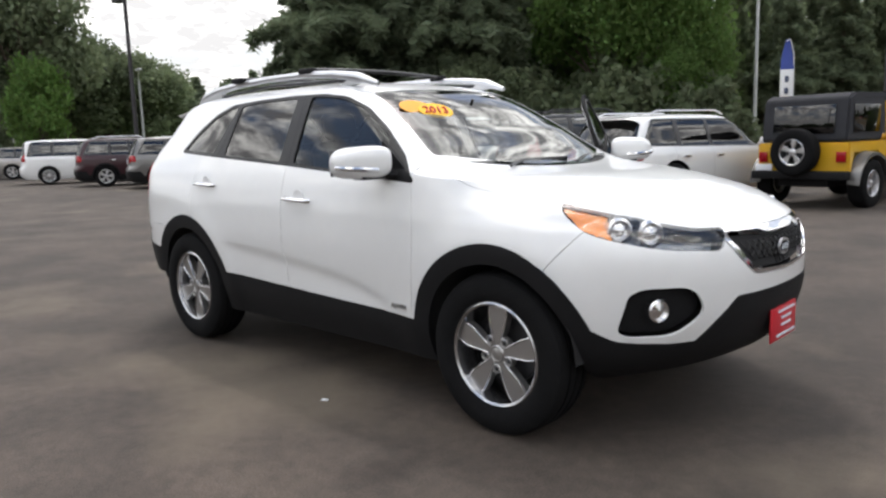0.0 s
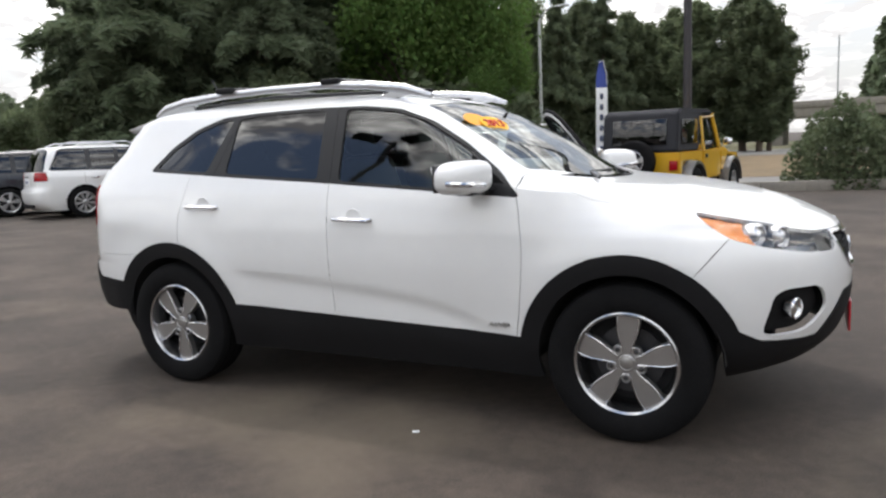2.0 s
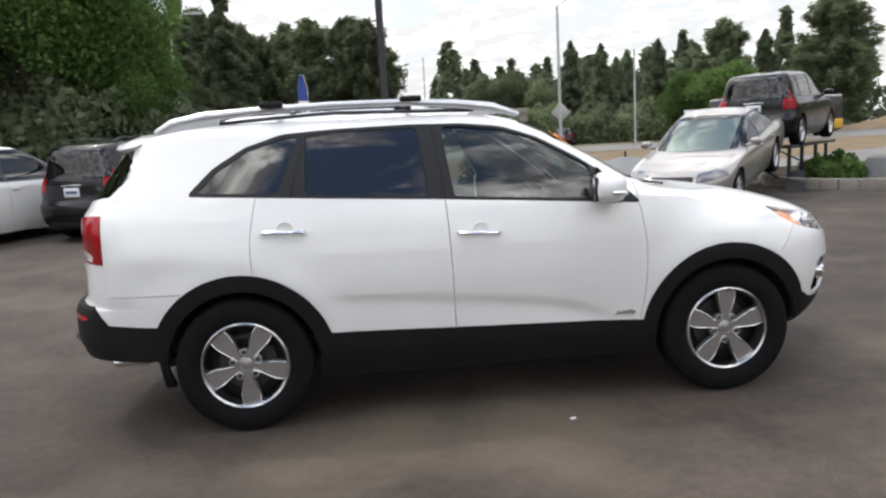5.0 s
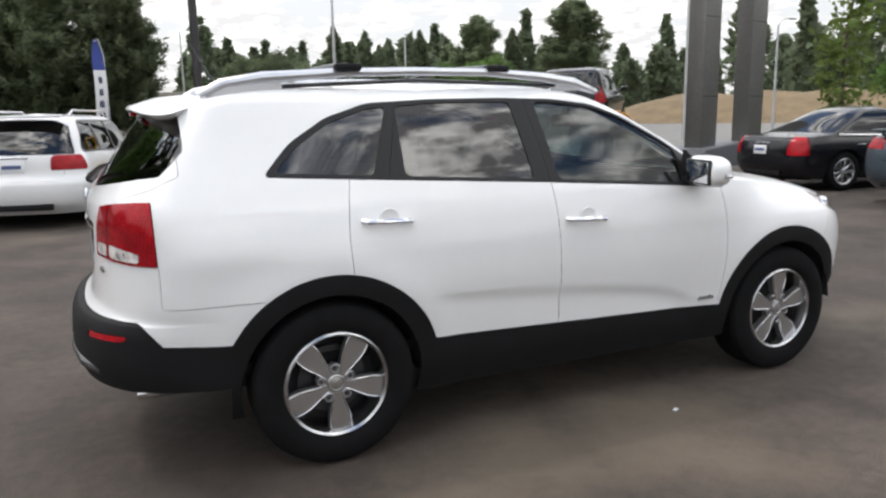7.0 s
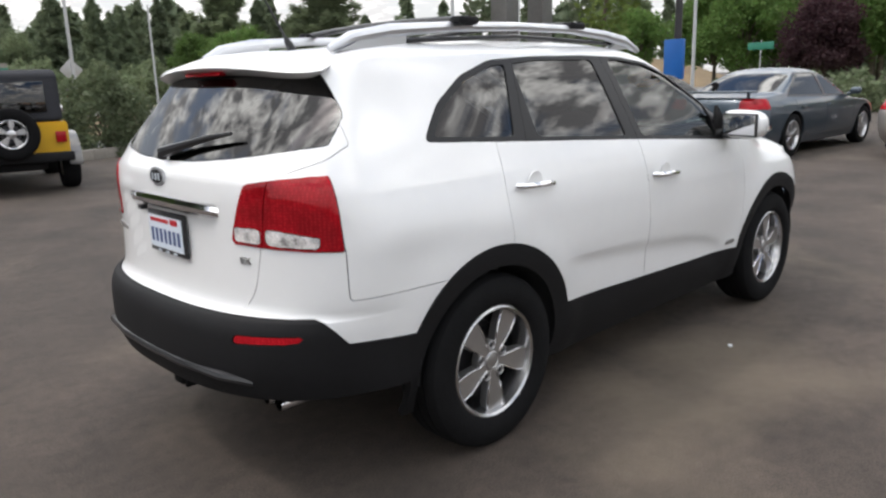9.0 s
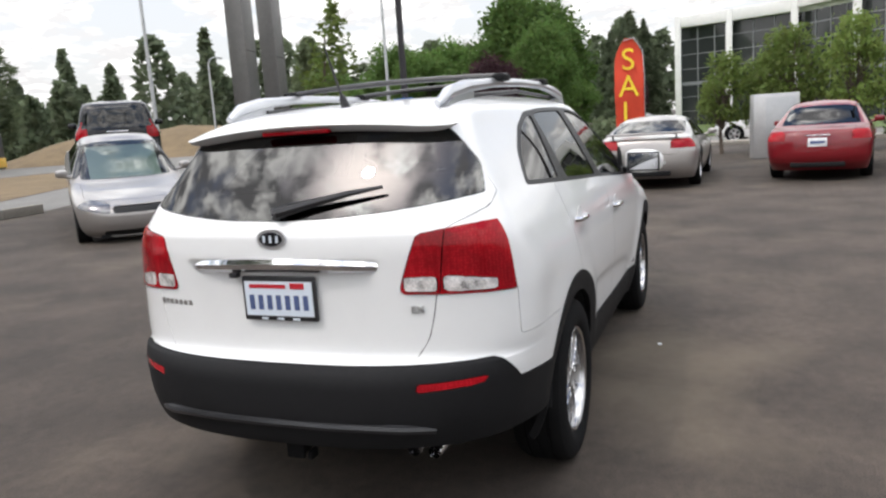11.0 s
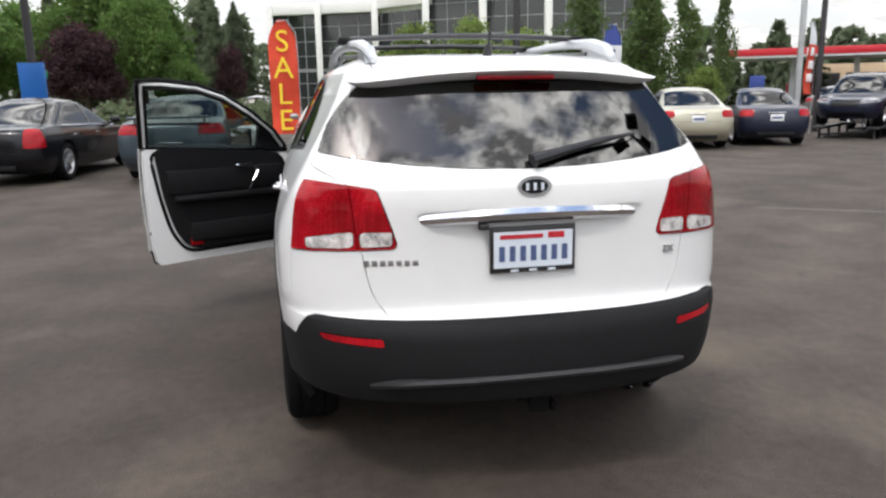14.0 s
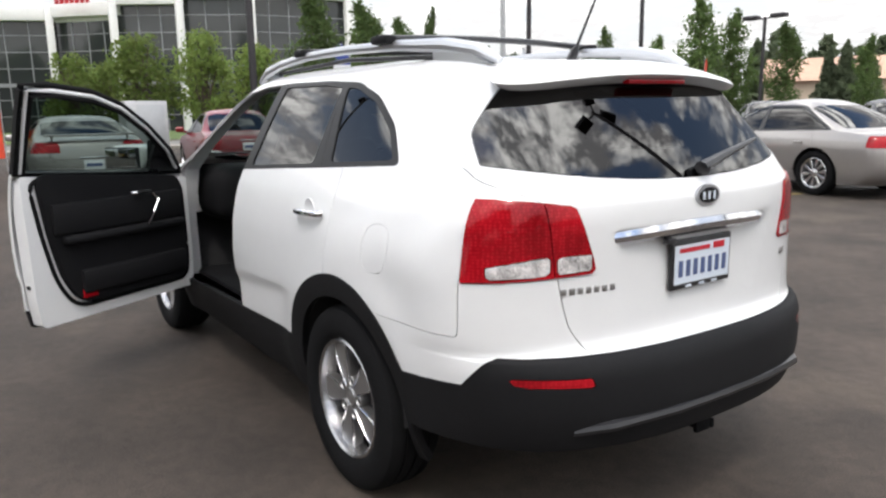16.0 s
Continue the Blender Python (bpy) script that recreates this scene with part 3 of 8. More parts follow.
        lathe(bm, [(0.082, face + 0.04), (0.082, face + 0.008), (0.076, face + 0.003), (0.04, face + 0.002), (0.001, face + 0.002)], 40)
        part("hub_plate", bm, spoke_mat, rim)
    bm = bmesh.new()
    lathe(bm, [(0.05, 0.0), (rim_r * 0.66, 0.0), (rim_r * 0.66, 0.022), (0.05, 0.022)], 36, closed=True)
    part("brake_disc", bm, M_STEEL, wheel)
    bm = bmesh.new()
    lathe(bm, [(0.001, 0.03), (rim_r - 0.02, 0.03), (rim_r - 0.02, 0.05), (0.001, 0.05)], 30)
    part("wheel_back", bm, M_DARK, wheel)
    return wheel


def arch_liner(parent, x, z, r, y0, y1):
    bm = bmesh.new()
    n = 20
    pts = [(x + r * math.cos(a), z + r * math.sin(a)) for a in np.linspace(0.05, math.pi - 0.05, n)]
    rows = [[bm.verts.new((px, y, pz)) for px, pz in pts] for y in (y0, y1)]
    for i in range(n - 1):
        bm.faces.new((rows[0][i], rows[0][i + 1], rows[1][i + 1], rows[1][i]))
    bm.faces.new(rows[0])
    part("wheel_well", bm, M_DARK, parent)


# ---- the white SUV ----
def sstep(v):
    v = np.clip(v, 0, 1)
    return v * v * (3 - 2 * v)


def build_hero():
    suv = thing("suv", pose(0, 0, 0), "white SUV with black lower cladding, driver door open, parked on asphalt", "car")
    w_door = curve((0.26, 0.85), (0.42, 0.898), (0.55, 0.915), (0.68, 0.932), (0.80, 0.940), (0.93, 0.934), (1.05, 0.914), (1.14, 0.888), (1.20, 0.862), (1.30, 0.815), (1.58, 0.668), (1.62, 0.640), (1.655, 0.575), (1.685, 0.43), (1.703, 0.22), (1.712, 0.0))
    w_fend = curve((0.26, 0.85), (0.42, 0.898), (0.55, 0.915), (0.68, 0.930), (0.80, 0.934), (0.93, 0.915), (1.00, 0.872), (1.06, 0.80), (1.12, 0.72), (1.20, 0.62), (1.30, 0.6), (1.712, 0.0))
    taper = curve((-2.5, 0.955), (-1.7, 0.975), (-1.0, 0.995), (0.0, 1.0), (1.3, 1.0), (1.8, 0.985), (2.4, 0.95))
    crease = curve((-1.0, 0.745), (-0.2, 0.69), (0.38, 0.62), (0.7, 0.52))

    def width(x, z):
        s = sstep((x - 0.95) / 0.55)
        w = (w_door(np.full_like(x, z)) * (1 - s) + w_fend(np.full_like(x, z)) * s) * taper(x)
        w = w * (1 - 0.055 * sstep((-x - 0.9) / 1.1) * sstep((z - 1.12) / 0.4))
        # lower door hollow under the crease, and the flares over the wheels
        d = crease(x) - z
        w = w - 0.012 * sstep(d / 0.05) * sstep((0.20 - d) / 0.16) * sstep((x + 0.95) / 0.25) * sstep((0.72 - x) / 0.15)
        for cx in (-1.35, 1.35):
            r = np.hypot(x - cx, z - 0.37)
            w = w + 0.016 * np.exp(-(((r - 0.50) / 0.10) ** 2))
        # haunch over the rear wheel
        w = w + 0.012 * np.exp(-(((z - 1.0) / 0.10) ** 2)) * sstep((-x - 0.9) / 0.5) * sstep((2.1 + x) / 0.3)
        return w

    plan = {
        "width": width,
        "xr": curve((0.26, -2.20), (0.36, -2.33), (0.45, -2.385), (0.55, -2.405), (0.66, -2.398), (0.712, -2.375), (0.735, -2.318), (0.80, -2.303), (0.95, -2.297), (1.10, -2.296), (1.18, -2.288), (1.25, -2.245), (1.40, -2.14), (1.55, -2.03), (1.585, -2.0), (1.605, -1.955), (1.635, -1.84), (1.665, -1.6), (1.69, -1.25), (1.705, -0.9), (1.712, -0.7)),
        "xf": curve((0.26, 1.90), (0.36, 2.14), (0.46, 2.225), (0.60, 2.265), (0.72, 2.272), (0.84, 2.255), (0.92, 2.21), (0.985, 2.10), (1.065, 1.88), (1.135, 1.55), (1.165, 1.22), (1.19, 1.09), (1.40, 0.71), (1.60, 0.32), (1.65, 0.14), (1.68, -0.06), (1.70, -0.3), (1.712, -0.6)),
        "lr": curve((0.26, 0.62), (0.70, 0.60), (0.76, 0.48), (1.0, 0.45), (1.2, 0.37), (1.3, 0.31), (1.6, 0.28), (1.712, 0.2)),
        "lf": curve((0.26, 0.72), (0.95, 0.72), (1.03, 0.52), (1.135, 0.48), (1.19, 0.38), (1.40, 0.33), (1.6, 0.30), (1.712, 0.3)),
    }
    sh = Shell((0.26, 1.712), plan, lambda z: 2.3 + 0.5 * float(sstep((z - 1.05) / 0.2)), lambda z: 2.6, 0.022, corner=44, side=150)
    # the number plate's recess in the tailgate
    rec = poly_dist(rounded([(-0.445, 1.112), (0.445, 1.112), (0.30, 0.800), (-0.30, 0.800)], 0.05))
    v = sh.v
    back = v[:, 0] < -2.15
    v[back, 0] += 0.034 * sstep(-rec(v[back, 1], v[back, 2]) / 0.035)

    RW = 0.408

    def arch(r):
        return lambda x, y, z: np.minimum(np.hypot(x - 1.35, z - 0.372), np.hypot(x + 1.35, z - 0.372)) - r

    def clad(x, y, z):
        zc = np.interp(x, [-2.5, -2.13, -2.05, -1.75, -0.87, 0.86, 1.72, 1.82, 1.90, 2.05, 2.5], [0.722, 0.726, 0.630, 0.612, 0.518, 0.460, 0.548, 0.542, 0.495, 0.480, 0.50])
        return z - zc

    ay = np.abs
    sh.cut(arch(RW), "body", "hole")
    sh.cut(arch(0.497), "body", "clad")
    sh.cut(clad, "body", "clad")
    intake = poly_dist([(-0.62, 0.40), (-0.50, 0.56), (-0.40, 0.655), (0.40, 0.655), (0.50, 0.56), (0.62, 0.40)])
    sh.cut(lambda x, y, z: np.maximum(intake(y, z), 1.9 - x), "body", "clad")
    # the bumpers' lower edges sweep up towards both ends
    sh.cut(lambda x, y, z: np.maximum(z - 0.425, x + 1.80), "clad", "hole")
    sh.cut(lambda x, y, z: np.maximum(z - 0.29 - (x - 1.75) * 0.22, 1.74 - x), "clad", "hole")
    # reflectors in the rear bumper
    refl = poly_dist(rounded([(0.545, 0.636), (0.545, 0.668), (0.775, 0.672), (0.79, 0.646)], 0.012, 3))
    sh.cut(lambda x, y, z: np.maximum(refl(ay(y), z), x + 2.0), "clad", "reflector")
    fog = poly_dist(rounded([(0.545, 0.61), (0.61, 0.715), (0.80, 0.715), (0.815, 0.515), (0.645, 0.515)], 0.05))
    sh.cut(lambda x, y, z: np.maximum(fog(ay(y), z), 1.7 - x), "body", "fog")
    # glass
    ws_y = curve((1.14, 0.77), (1.19, 0.752), (1.62, 0.565))
    sh.cut(lambda x, y, z: np.maximum.reduce([ay(y) - ws_y(z), 1.178 - 0.02 * (y / 0.7) ** 2 - z, z - 1.618 + 0.03 * (y / 0.6) ** 2, 0.1 - x, x - (1.13 - 0.30 * (y / 0.75) ** 2)]), "body", "windshield")
    rg_y = curve((1.24, 0.765), (1.30, 0.748), (1.56, 0.625), (1.60, 0.605))
    sh.cut(lambda x, y, z: np.maximum.reduce([ay(y) - rg_y(z), 1.243 + 0.115 * y * y - z, z - 1.592, x + 1.9]), "body", "rear_glass")
    dlo_pts = rounded([(-1.60, 1.288), (-0.28, 1.203), (0.868, 1.118), (0.742, 1.245), (0.545, 1.385), (0.34, 1.503), (0.14, 1.575), (-0.10, 1.604), (-0.40, 1.612), (-0.80, 1.607), (-1.09, 1.592), (-1.29, 1.530), (-1.465, 1.425)], 0.035)
    dlo = poly_dist(dlo_pts)
    sh.cut(lambda x, y, z: np.maximum(dlo(x, z), 0.45 - ay(y)), "body", "dlo")
    pane_f = poly_dist(rounded([(-0.165, 1.212), (0.60, 1.156), (0.60, 1.335), (0.50, 1.393), (0.30, 1.505), (0.12, 1.562), (-0.10, 1.588), (-0.205, 1.590)], 0.022))
    pane_r = poly_dist(rounded([(-0.305, 1.222), (-0.965, 1.265), (-0.955, 1.575), (-0.78, 1.590), (-0.345, 1.592)], 0.022))
    pane_q = poly_dist(rounded([(-1.115, 1.276), (-1.545, 1.304), (-1.44, 1.408), (-1.27, 1.511), (-1.09, 1.568), (-1.00, 1.574)], 0.022))
    for tag, f in (("pane_f", pane_f), ("pane_r", pane_r), ("pane_q", pane_q)):
        sh.cut(lambda x, y, z, f=f: f(x, z), "dlo", tag)
    # doors also carry their share of the black frame
    seam_m = curve((0.4, -0.195), (0.9, -0.205), (1.2, -0.218), (1.61, -0.262))
    seam_f = curve((0.4, 0.825), (0.6, 0.862), (0.85, 0.880), (1.05, 0.862), (1.13, 0.845))
    seam_r = curve((0.4, -1.23), (0.85, -1.262), (1.0, -1.268), (1.15, -1.252), (1.28, -1.228))
    sh.cut(lambda x, y, z: seam_m(z) - x, "dlo", "frame_f", "frame_back")
    sh.cut(lambda x, y, z: x + 1.045 - (z - 1.27) * 0.30, "frame_back", "frame_q", "frame_r")
    belt = lambda x: np.interp(x, [-1.60, -0.28, 0.87], [1.288, 1.203, 1.118])
    side = lambda x, y, z: z - belt(x) - 0.002
    sh.cut(lambda x, y, z: np.maximum.reduce([side(x, y, z), x - seam_f(z), seam_m(z) - x]), "body", "door_f")
    sh.cut(lambda x, y, z: np.maximum.reduce([side(x, y, z), x - seam_m(z), seam_r(z) - x]), "body", "door_r")
    # hood, lamps and grille
    hood_line = curve((0.95, 1.172), (1.05, 1.155), (1.22, 1.095), (1.62, 1.043), (1.9, 0.985), (2.1, 0.935), (2.4, 0.905))
    cowl = lambda x, y: x - (1.185 - 0.30 * (y / 0.75) ** 2)
    sh.cut(lambda x, y, z: np.maximum.reduce([hood_line(x) - z, -cowl(x, y), 0.85 - x, z - 1.25]), "body", "hood")
    sh.cut(lambda x, y, z: np.maximum.reduce([ay(y) - 0.78, 1.125 - z, cowl(x, y), 0.72 - x, z - 1.21]), "body", "cowl")
    lamp_low = curve((1.58, 1.075), (1.66, 1.015), (1.72, 0.968), (1.80, 0.928), (1.95, 0.888), (2.10, 0.858), (2.4, 0.83))
    sh.cut(lambda x, y, z: np.maximum.reduce([lamp_low(x) - z, z - hood_line(x), 1.60 - x, 0.425 - ay(y) + 0.8 * (0.90 - z)]), "body", "headlamp")
    sh.cut(lambda x, y, z: x - 1.865 + (z - 0.95) * 0.5, "headlamp", "hl_amber")
    chrome = poly_dist(rounded([(-0.30, 0.735), (-0.375, 0.80), (-0.44, 0.885), (-0.455, 0.95), (0.455, 0.95), (0.44, 0.885), (0.375, 0.80), (0.30, 0.735), (0.0, 0.722)], 0.03))
    mesh = poly_dist(rounded([(-0.285, 0.752), (-0.352, 0.812), (-0.412, 0.890), (-0.415, 0.912), (-0.19, 0.905), (-0.15, 0.888), (0.15, 0.888), (0.19, 0.905), (0.415, 0.912), (0.412, 0.890), (0.352, 0.812), (0.285, 0.752), (0.0, 0.738)], 0.015))
    sh.cut(lambda x, y, z: np.maximum(chrome(y, z), 1.95 - x), "body", "grille_frame")
    sh.cut(lambda x, y, z: mesh(y, z), "grille_frame", "grille")
    # tail lamps, tailgate, bumper skin, roof
    t_top = curve((0.45, 1.150), (0.56, 1.186), (0.80, 1.212), (1.0, 1.214))
    t_in = curve((0.9, 0.475), (0.97, 0.486), (1.19, 0.556))
    sh.cut(lambda x, y, z: np.maximum.reduce([x + 2.045 + (z - 1.08) * 0.02, z - t_top(ay(y)), 0.977 - 0.018 * (ay(y) - 0.49) / 0.35 - z, t_in(z) - ay(y)]), "body", "tail")
    sh.cut(lambda x, y, z: ay(y) - 0.625 - (z - 0.97) * 0.10, "tail", "tail_in", "tail_out")
    sh.cut(lambda x, y, z: np.maximum.reduce([z - (1.037 - 0.30 * np.maximum(ay(y) - 0.64, 0) ** 1.3), ay(y) - 0.805, 0.986 - 0.018 * (ay(y) - 0.49) / 0.35 - z, 0.505 - ay(y), 0.010 - np.abs(ay(y) - 0.628)]), ("tail_in", "tail_out"), "tail_clear")
    gate_y = curve((0.70, 0.50), (0.74, 0.535), (0.82, 0.585), (0.97, 0.615), (1.19, 0.645), (1.27, 0.772), (1.60, 0.615), (1.62, 0.60))
    sh.cut(lambda x, y, z: np.maximum.reduce([ay(y) - gate_y(z), x + 1.93, z - 1.60]), "body", "tailgate")
    sh.cut(lambda x, y, z: np.maximum(np.minimum(z - 0.785, np.maximum(x + 2.04, z - 0.97)), x + 1.6), "body", "bumper_rear")
    fuel = poly_dist(rounded([(-1.535, 0.92), (-1.535, 1.09), (-1.70, 1.095), (-1.70, 0.925)], 0.075, 6))
    sh.cut(lambda x, y, z: np.maximum(fuel(x, z), 0.3 - y), "body", "fuel")
    b_line = lambda x, z: (1.775 - (0.94 - z) * 0.85) - x
    sh.cut(lambda x, y, z: np.maximum(b_line(x, z), z - 1.0), "body", "bumper_front")
    sh.cut(lambda x, y, z: np.maximum.reduce([-b_line(x, z), 0.845 - x, z - 1.19 + 0.02 * (x - 0.85)]), "body", "fender")
    sh.cut(lambda x, y, z: np.maximum.reduce([ay(y) - 0.575 + 0.06 * sstep((-x - 0.8) / 1.0), 1.60 - z]), "body", "roof")
    sunroof = poly_dist(rounded([(-0.05, -0.40), (-0.05, 0.40), (-0.75, 0.40), (-0.75, -0.40)], 0.06))
    sh.cut(lambda x, y, z: np.maximum(sunroof(x, y), 1.6 - z), "roof", "sunroof")

    hinge = Vector((0.855, 0.905, 0))
    opened = Matrix.Translation(hinge) @ Matrix.Rotation(radians(-63.0), 4, "Z") @ Matrix.Translation(-hinge)

    P = lambda name, tags, m=M_WHITE, **k: sh.panel(name, tags, m, suv, **k)
    P("hood", "hood", gap=0.004)
    P("roof", "roof")
    P("sunroof_glass", "sunroof", M_GLASS, sink=0.004)
    P("body_frame", "body", gap=0.0015)
    P("cowl", "cowl", M_CLAD, sink=0.012)
    P("windshield", "windshield", M_WINDSHIELD, sink=0.003, gap=0.003).visible_shadow = False
    P("cladding", "clad", M_CLAD, sink=-0.005, flange=0.03, gap=0.001)
    P("front_bumper", "bumper_front")
    P("grille_frame", "grille_frame", M_CHROME, sink=-0.004)
    P("grille_back", "grille", M_DARK, sink=0.03)
    P("fuel_flap", "fuel")
    gate = P("tailgate", "tailgate")
    P("rear_window", "rear_glass", M_GLASS, sink=0.002, gap=0.003, bow=True)
    for s, tag in ((-1, "right"), (1, "left")):
        P("fender", "fender", side=s)
        P("rear_bumper", "bumper_rear", side=s)
        d = P("rear_door", "door_r", side=s)
        sh.panel("window_frame", "frame_r", M_FRAME, d, side=s, gap=0.001)
        sh.panel("window_pane", "pane_r", M_GLASS, d, side=s, sink=0.005, gap=0.001, flange=0.004)
        P("quarter_frame", "frame_q", M_FRAME, side=s, gap=0.001)
        P("quarter_pane", "pane_q", M_GLASS, side=s, sink=0.005, gap=0.001, flange=0.004)
        mm = opened if s > 0 else None
        d = sh.panel("front_door", "door_f", M_WHITE, suv, side=s, m=mm, flange=0.022, label="open white driver door" if s > 0 else "")
        sh.panel("window_frame", "frame_f", M_FRAME, d, side=s, gap=0.001, m=mm, flange=0.03)
        sh.panel("window_pane", "pane_f", M_GLASS_F, d, side=s, sink=0.008, gap=0.001, flange=0.004, m=mm)
        front_door_parts(sh, d, s, mm)
        door_handle(d, -0.05, 1.015, s, mm, width)
        door_handle(suv, -1.09, 1.080, s, None, width)
        for tag in ("tail_out", "tail_in"):
            P("tail_lamp", tag, M_RED, side=s, sink=-0.006, gap=0.002, label="red tail lamp")
        P("reversing_lamp", "tail_clear", M_CLEAR, side=s, sink=-0.005, gap=0.002, label="clear reversing lamp")
        P("bumper_reflector", "reflector", M_RED, side=s, sink=-0.002, label="red bumper reflector")
        # headlamp: clear lens over a bowl with a projector and an amber corner
        hl = P("headlamp_lens", ("headlamp", "hl_amber"), M_LENS, side=s, gap=0.002, flange=0.004)
        hl.visible_shadow = False
        sh.panel("headlamp_bowl", "headlamp", M_BOWL, hl, side=s, sink=0.075, gap=0.004, flange=0.0)
        sh.panel("turn_signal", "hl_amber", M_AMBER, hl, side=s, sink=0.018, gap=0.012, flange=0.02, label="amber corner reflector")
        headlamp_inside(hl, s)
        fogp = P("fog_recess", "fog", M_CLAD, side=s, sink=0.045, flange=0.0, gap=0.0)
        bm = bmesh.new()
        c, d2 = Vector((2.022, s * 0.705, 0.625)), Vector((0.86, s * 0.45, 0)).normalized()
        q = d2.to_track_quat("-Y", "Z").to_matrix().to_4x4()
        lathe(bm, [(0.047, 0.02), (0.047, -0.012), (0.041, -0.018), (0.038, -0.006), (0.001, -0.016)], 26, m=Matrix.Translation(c) @ q)
        part("fog_lamp", bm, M_REFLECTOR, fogp, "round clear fog lamp")
    # grille bars
    bm = bmesh.new()
    for k in range(-9, 10):
        for sg in (-1, 1):
            x0 = k * 0.045
            a, b = Vector((0, x0 - 0.075 * sg, 0.745)), Vector((0, x0 + 0.075 * sg, 0.91))
            pts = []
            for t in np.linspace(0, 1, 5):
                p = a.lerp(b, t)
                if mesh(np.array([p.y]), np.array([p.z]))[0] < -0.004:
                    fr = min(abs(p.y) / 0.93, 0.95)
                    xx = 2.262 - 0.72 * (1 - (1 - fr ** 2.3) ** (1 / 2.3)) - (0.03 if p.z > 0.84 else 0.012)
                    pts.append((xx, p.y, p.z))
            if len(pts) >= 2:
                tube(bm, pts, 0.0035, 5)
    part("grille_mesh", bm, M_FRAME, suv)
    badge(suv, Vector((2.247, 0, 0.815)), 1, 0.058, 0.036)
    # front plate carrier with a red dealer plate
    bm = bmesh.new()
    box(bm, (2.262, 0.0, 0.478), (0.012, 0.30, 0.150), 0.006)
    fp = part("dealer_plate", bm, M_RED_PLASTIC, suv, "red dealer plate on the front bumper")
    bm = bmesh.new()
    for zz, w in ((0.532, 0.2), (0.500, 0.12), (0.468, 0.12), (0.425, 0.22)):
        box(bm, (2.270, 0.02, zz), (0.003, w, 0.011))
    part("plate_writing", bm, M_PLATE, fp, "pale lettering bars")
    rear_details(suv, gate, sh)
    roof_gear(suv)
    for s in (-1, 1):
        for x, tn in ((1.35, 0.04), (-1.35, 0.55)):
            m = Matrix.Translation((x, s * 0.812, 0.3695)) @ (Matrix.Identity(4) if s < 0 else Matrix.Rotation(math.pi, 4, "Z"))
            make_wheel(0.3695, 0.236, 0.235, 5, M_ALLOY_GREY, M_LIP, suv, m, True, tn + (0.3 if s > 0 else 0))
            arch_liner(suv, x, 0.372, RW + 0.012, s * 0.50, s * 0.90)
    bm = bmesh.new()
    box(bm, (-0.10, 0, 0.34), (3.6, 1.0, 0.14), 0.03)
    box(bm, (0, 0, 0.36), (1.75, 1.62, 0.16), 0.03)
    box(bm, (-1.93, 0, 0.44), (0.55, 1.35, 0.10), 0.03)
    box(bm, (1.72, 0, 0.47), (0.45, 1.15, 0.10), 0.03)
    part("underbody", bm, M_DARK, suv)
    cabin(suv, 1)
    return suv


def door_handle(parent, x, z, s, m, width):
    y = float(width(np.array([x]), z)[0])
    mm = m if m is not None else Matrix.Identity(4)
    bm = bmesh.new()
    pts = [(x - 0.112, s * (y + 0.004), z + 0.004), (x - 0.10, s * (y + 0.026), z + 0.003), (x - 0.03, s * (y + 0.034), z), (x + 0.06, s * (y + 0.032), z - 0.003), (x + 0.105, s * (y + 0.022), z - 0.006), (x + 0.115, s * (y + 0.004), z - 0.006)]
    tube(bm, [mm @ Vector(p) for p in pts], 0.0125, 10)
    h = part("door_handle", bm, M_CHROME, parent, "chrome door handle")
    bm = bmesh.new()
    lathe(bm, [(0.048, 0.0), (0.046, 0.004), (0.03, 0.001), (0.001, 0.0005)], 28, m=mm @ Matrix.Translation((x + 0.01, s * y, z + 0.008)) @ (Matrix.Rotation(math.pi, 4, "Z") if s < 0 else Matrix.Identity(4)))
    part("handle_cup", bm, M_WHITE, h)


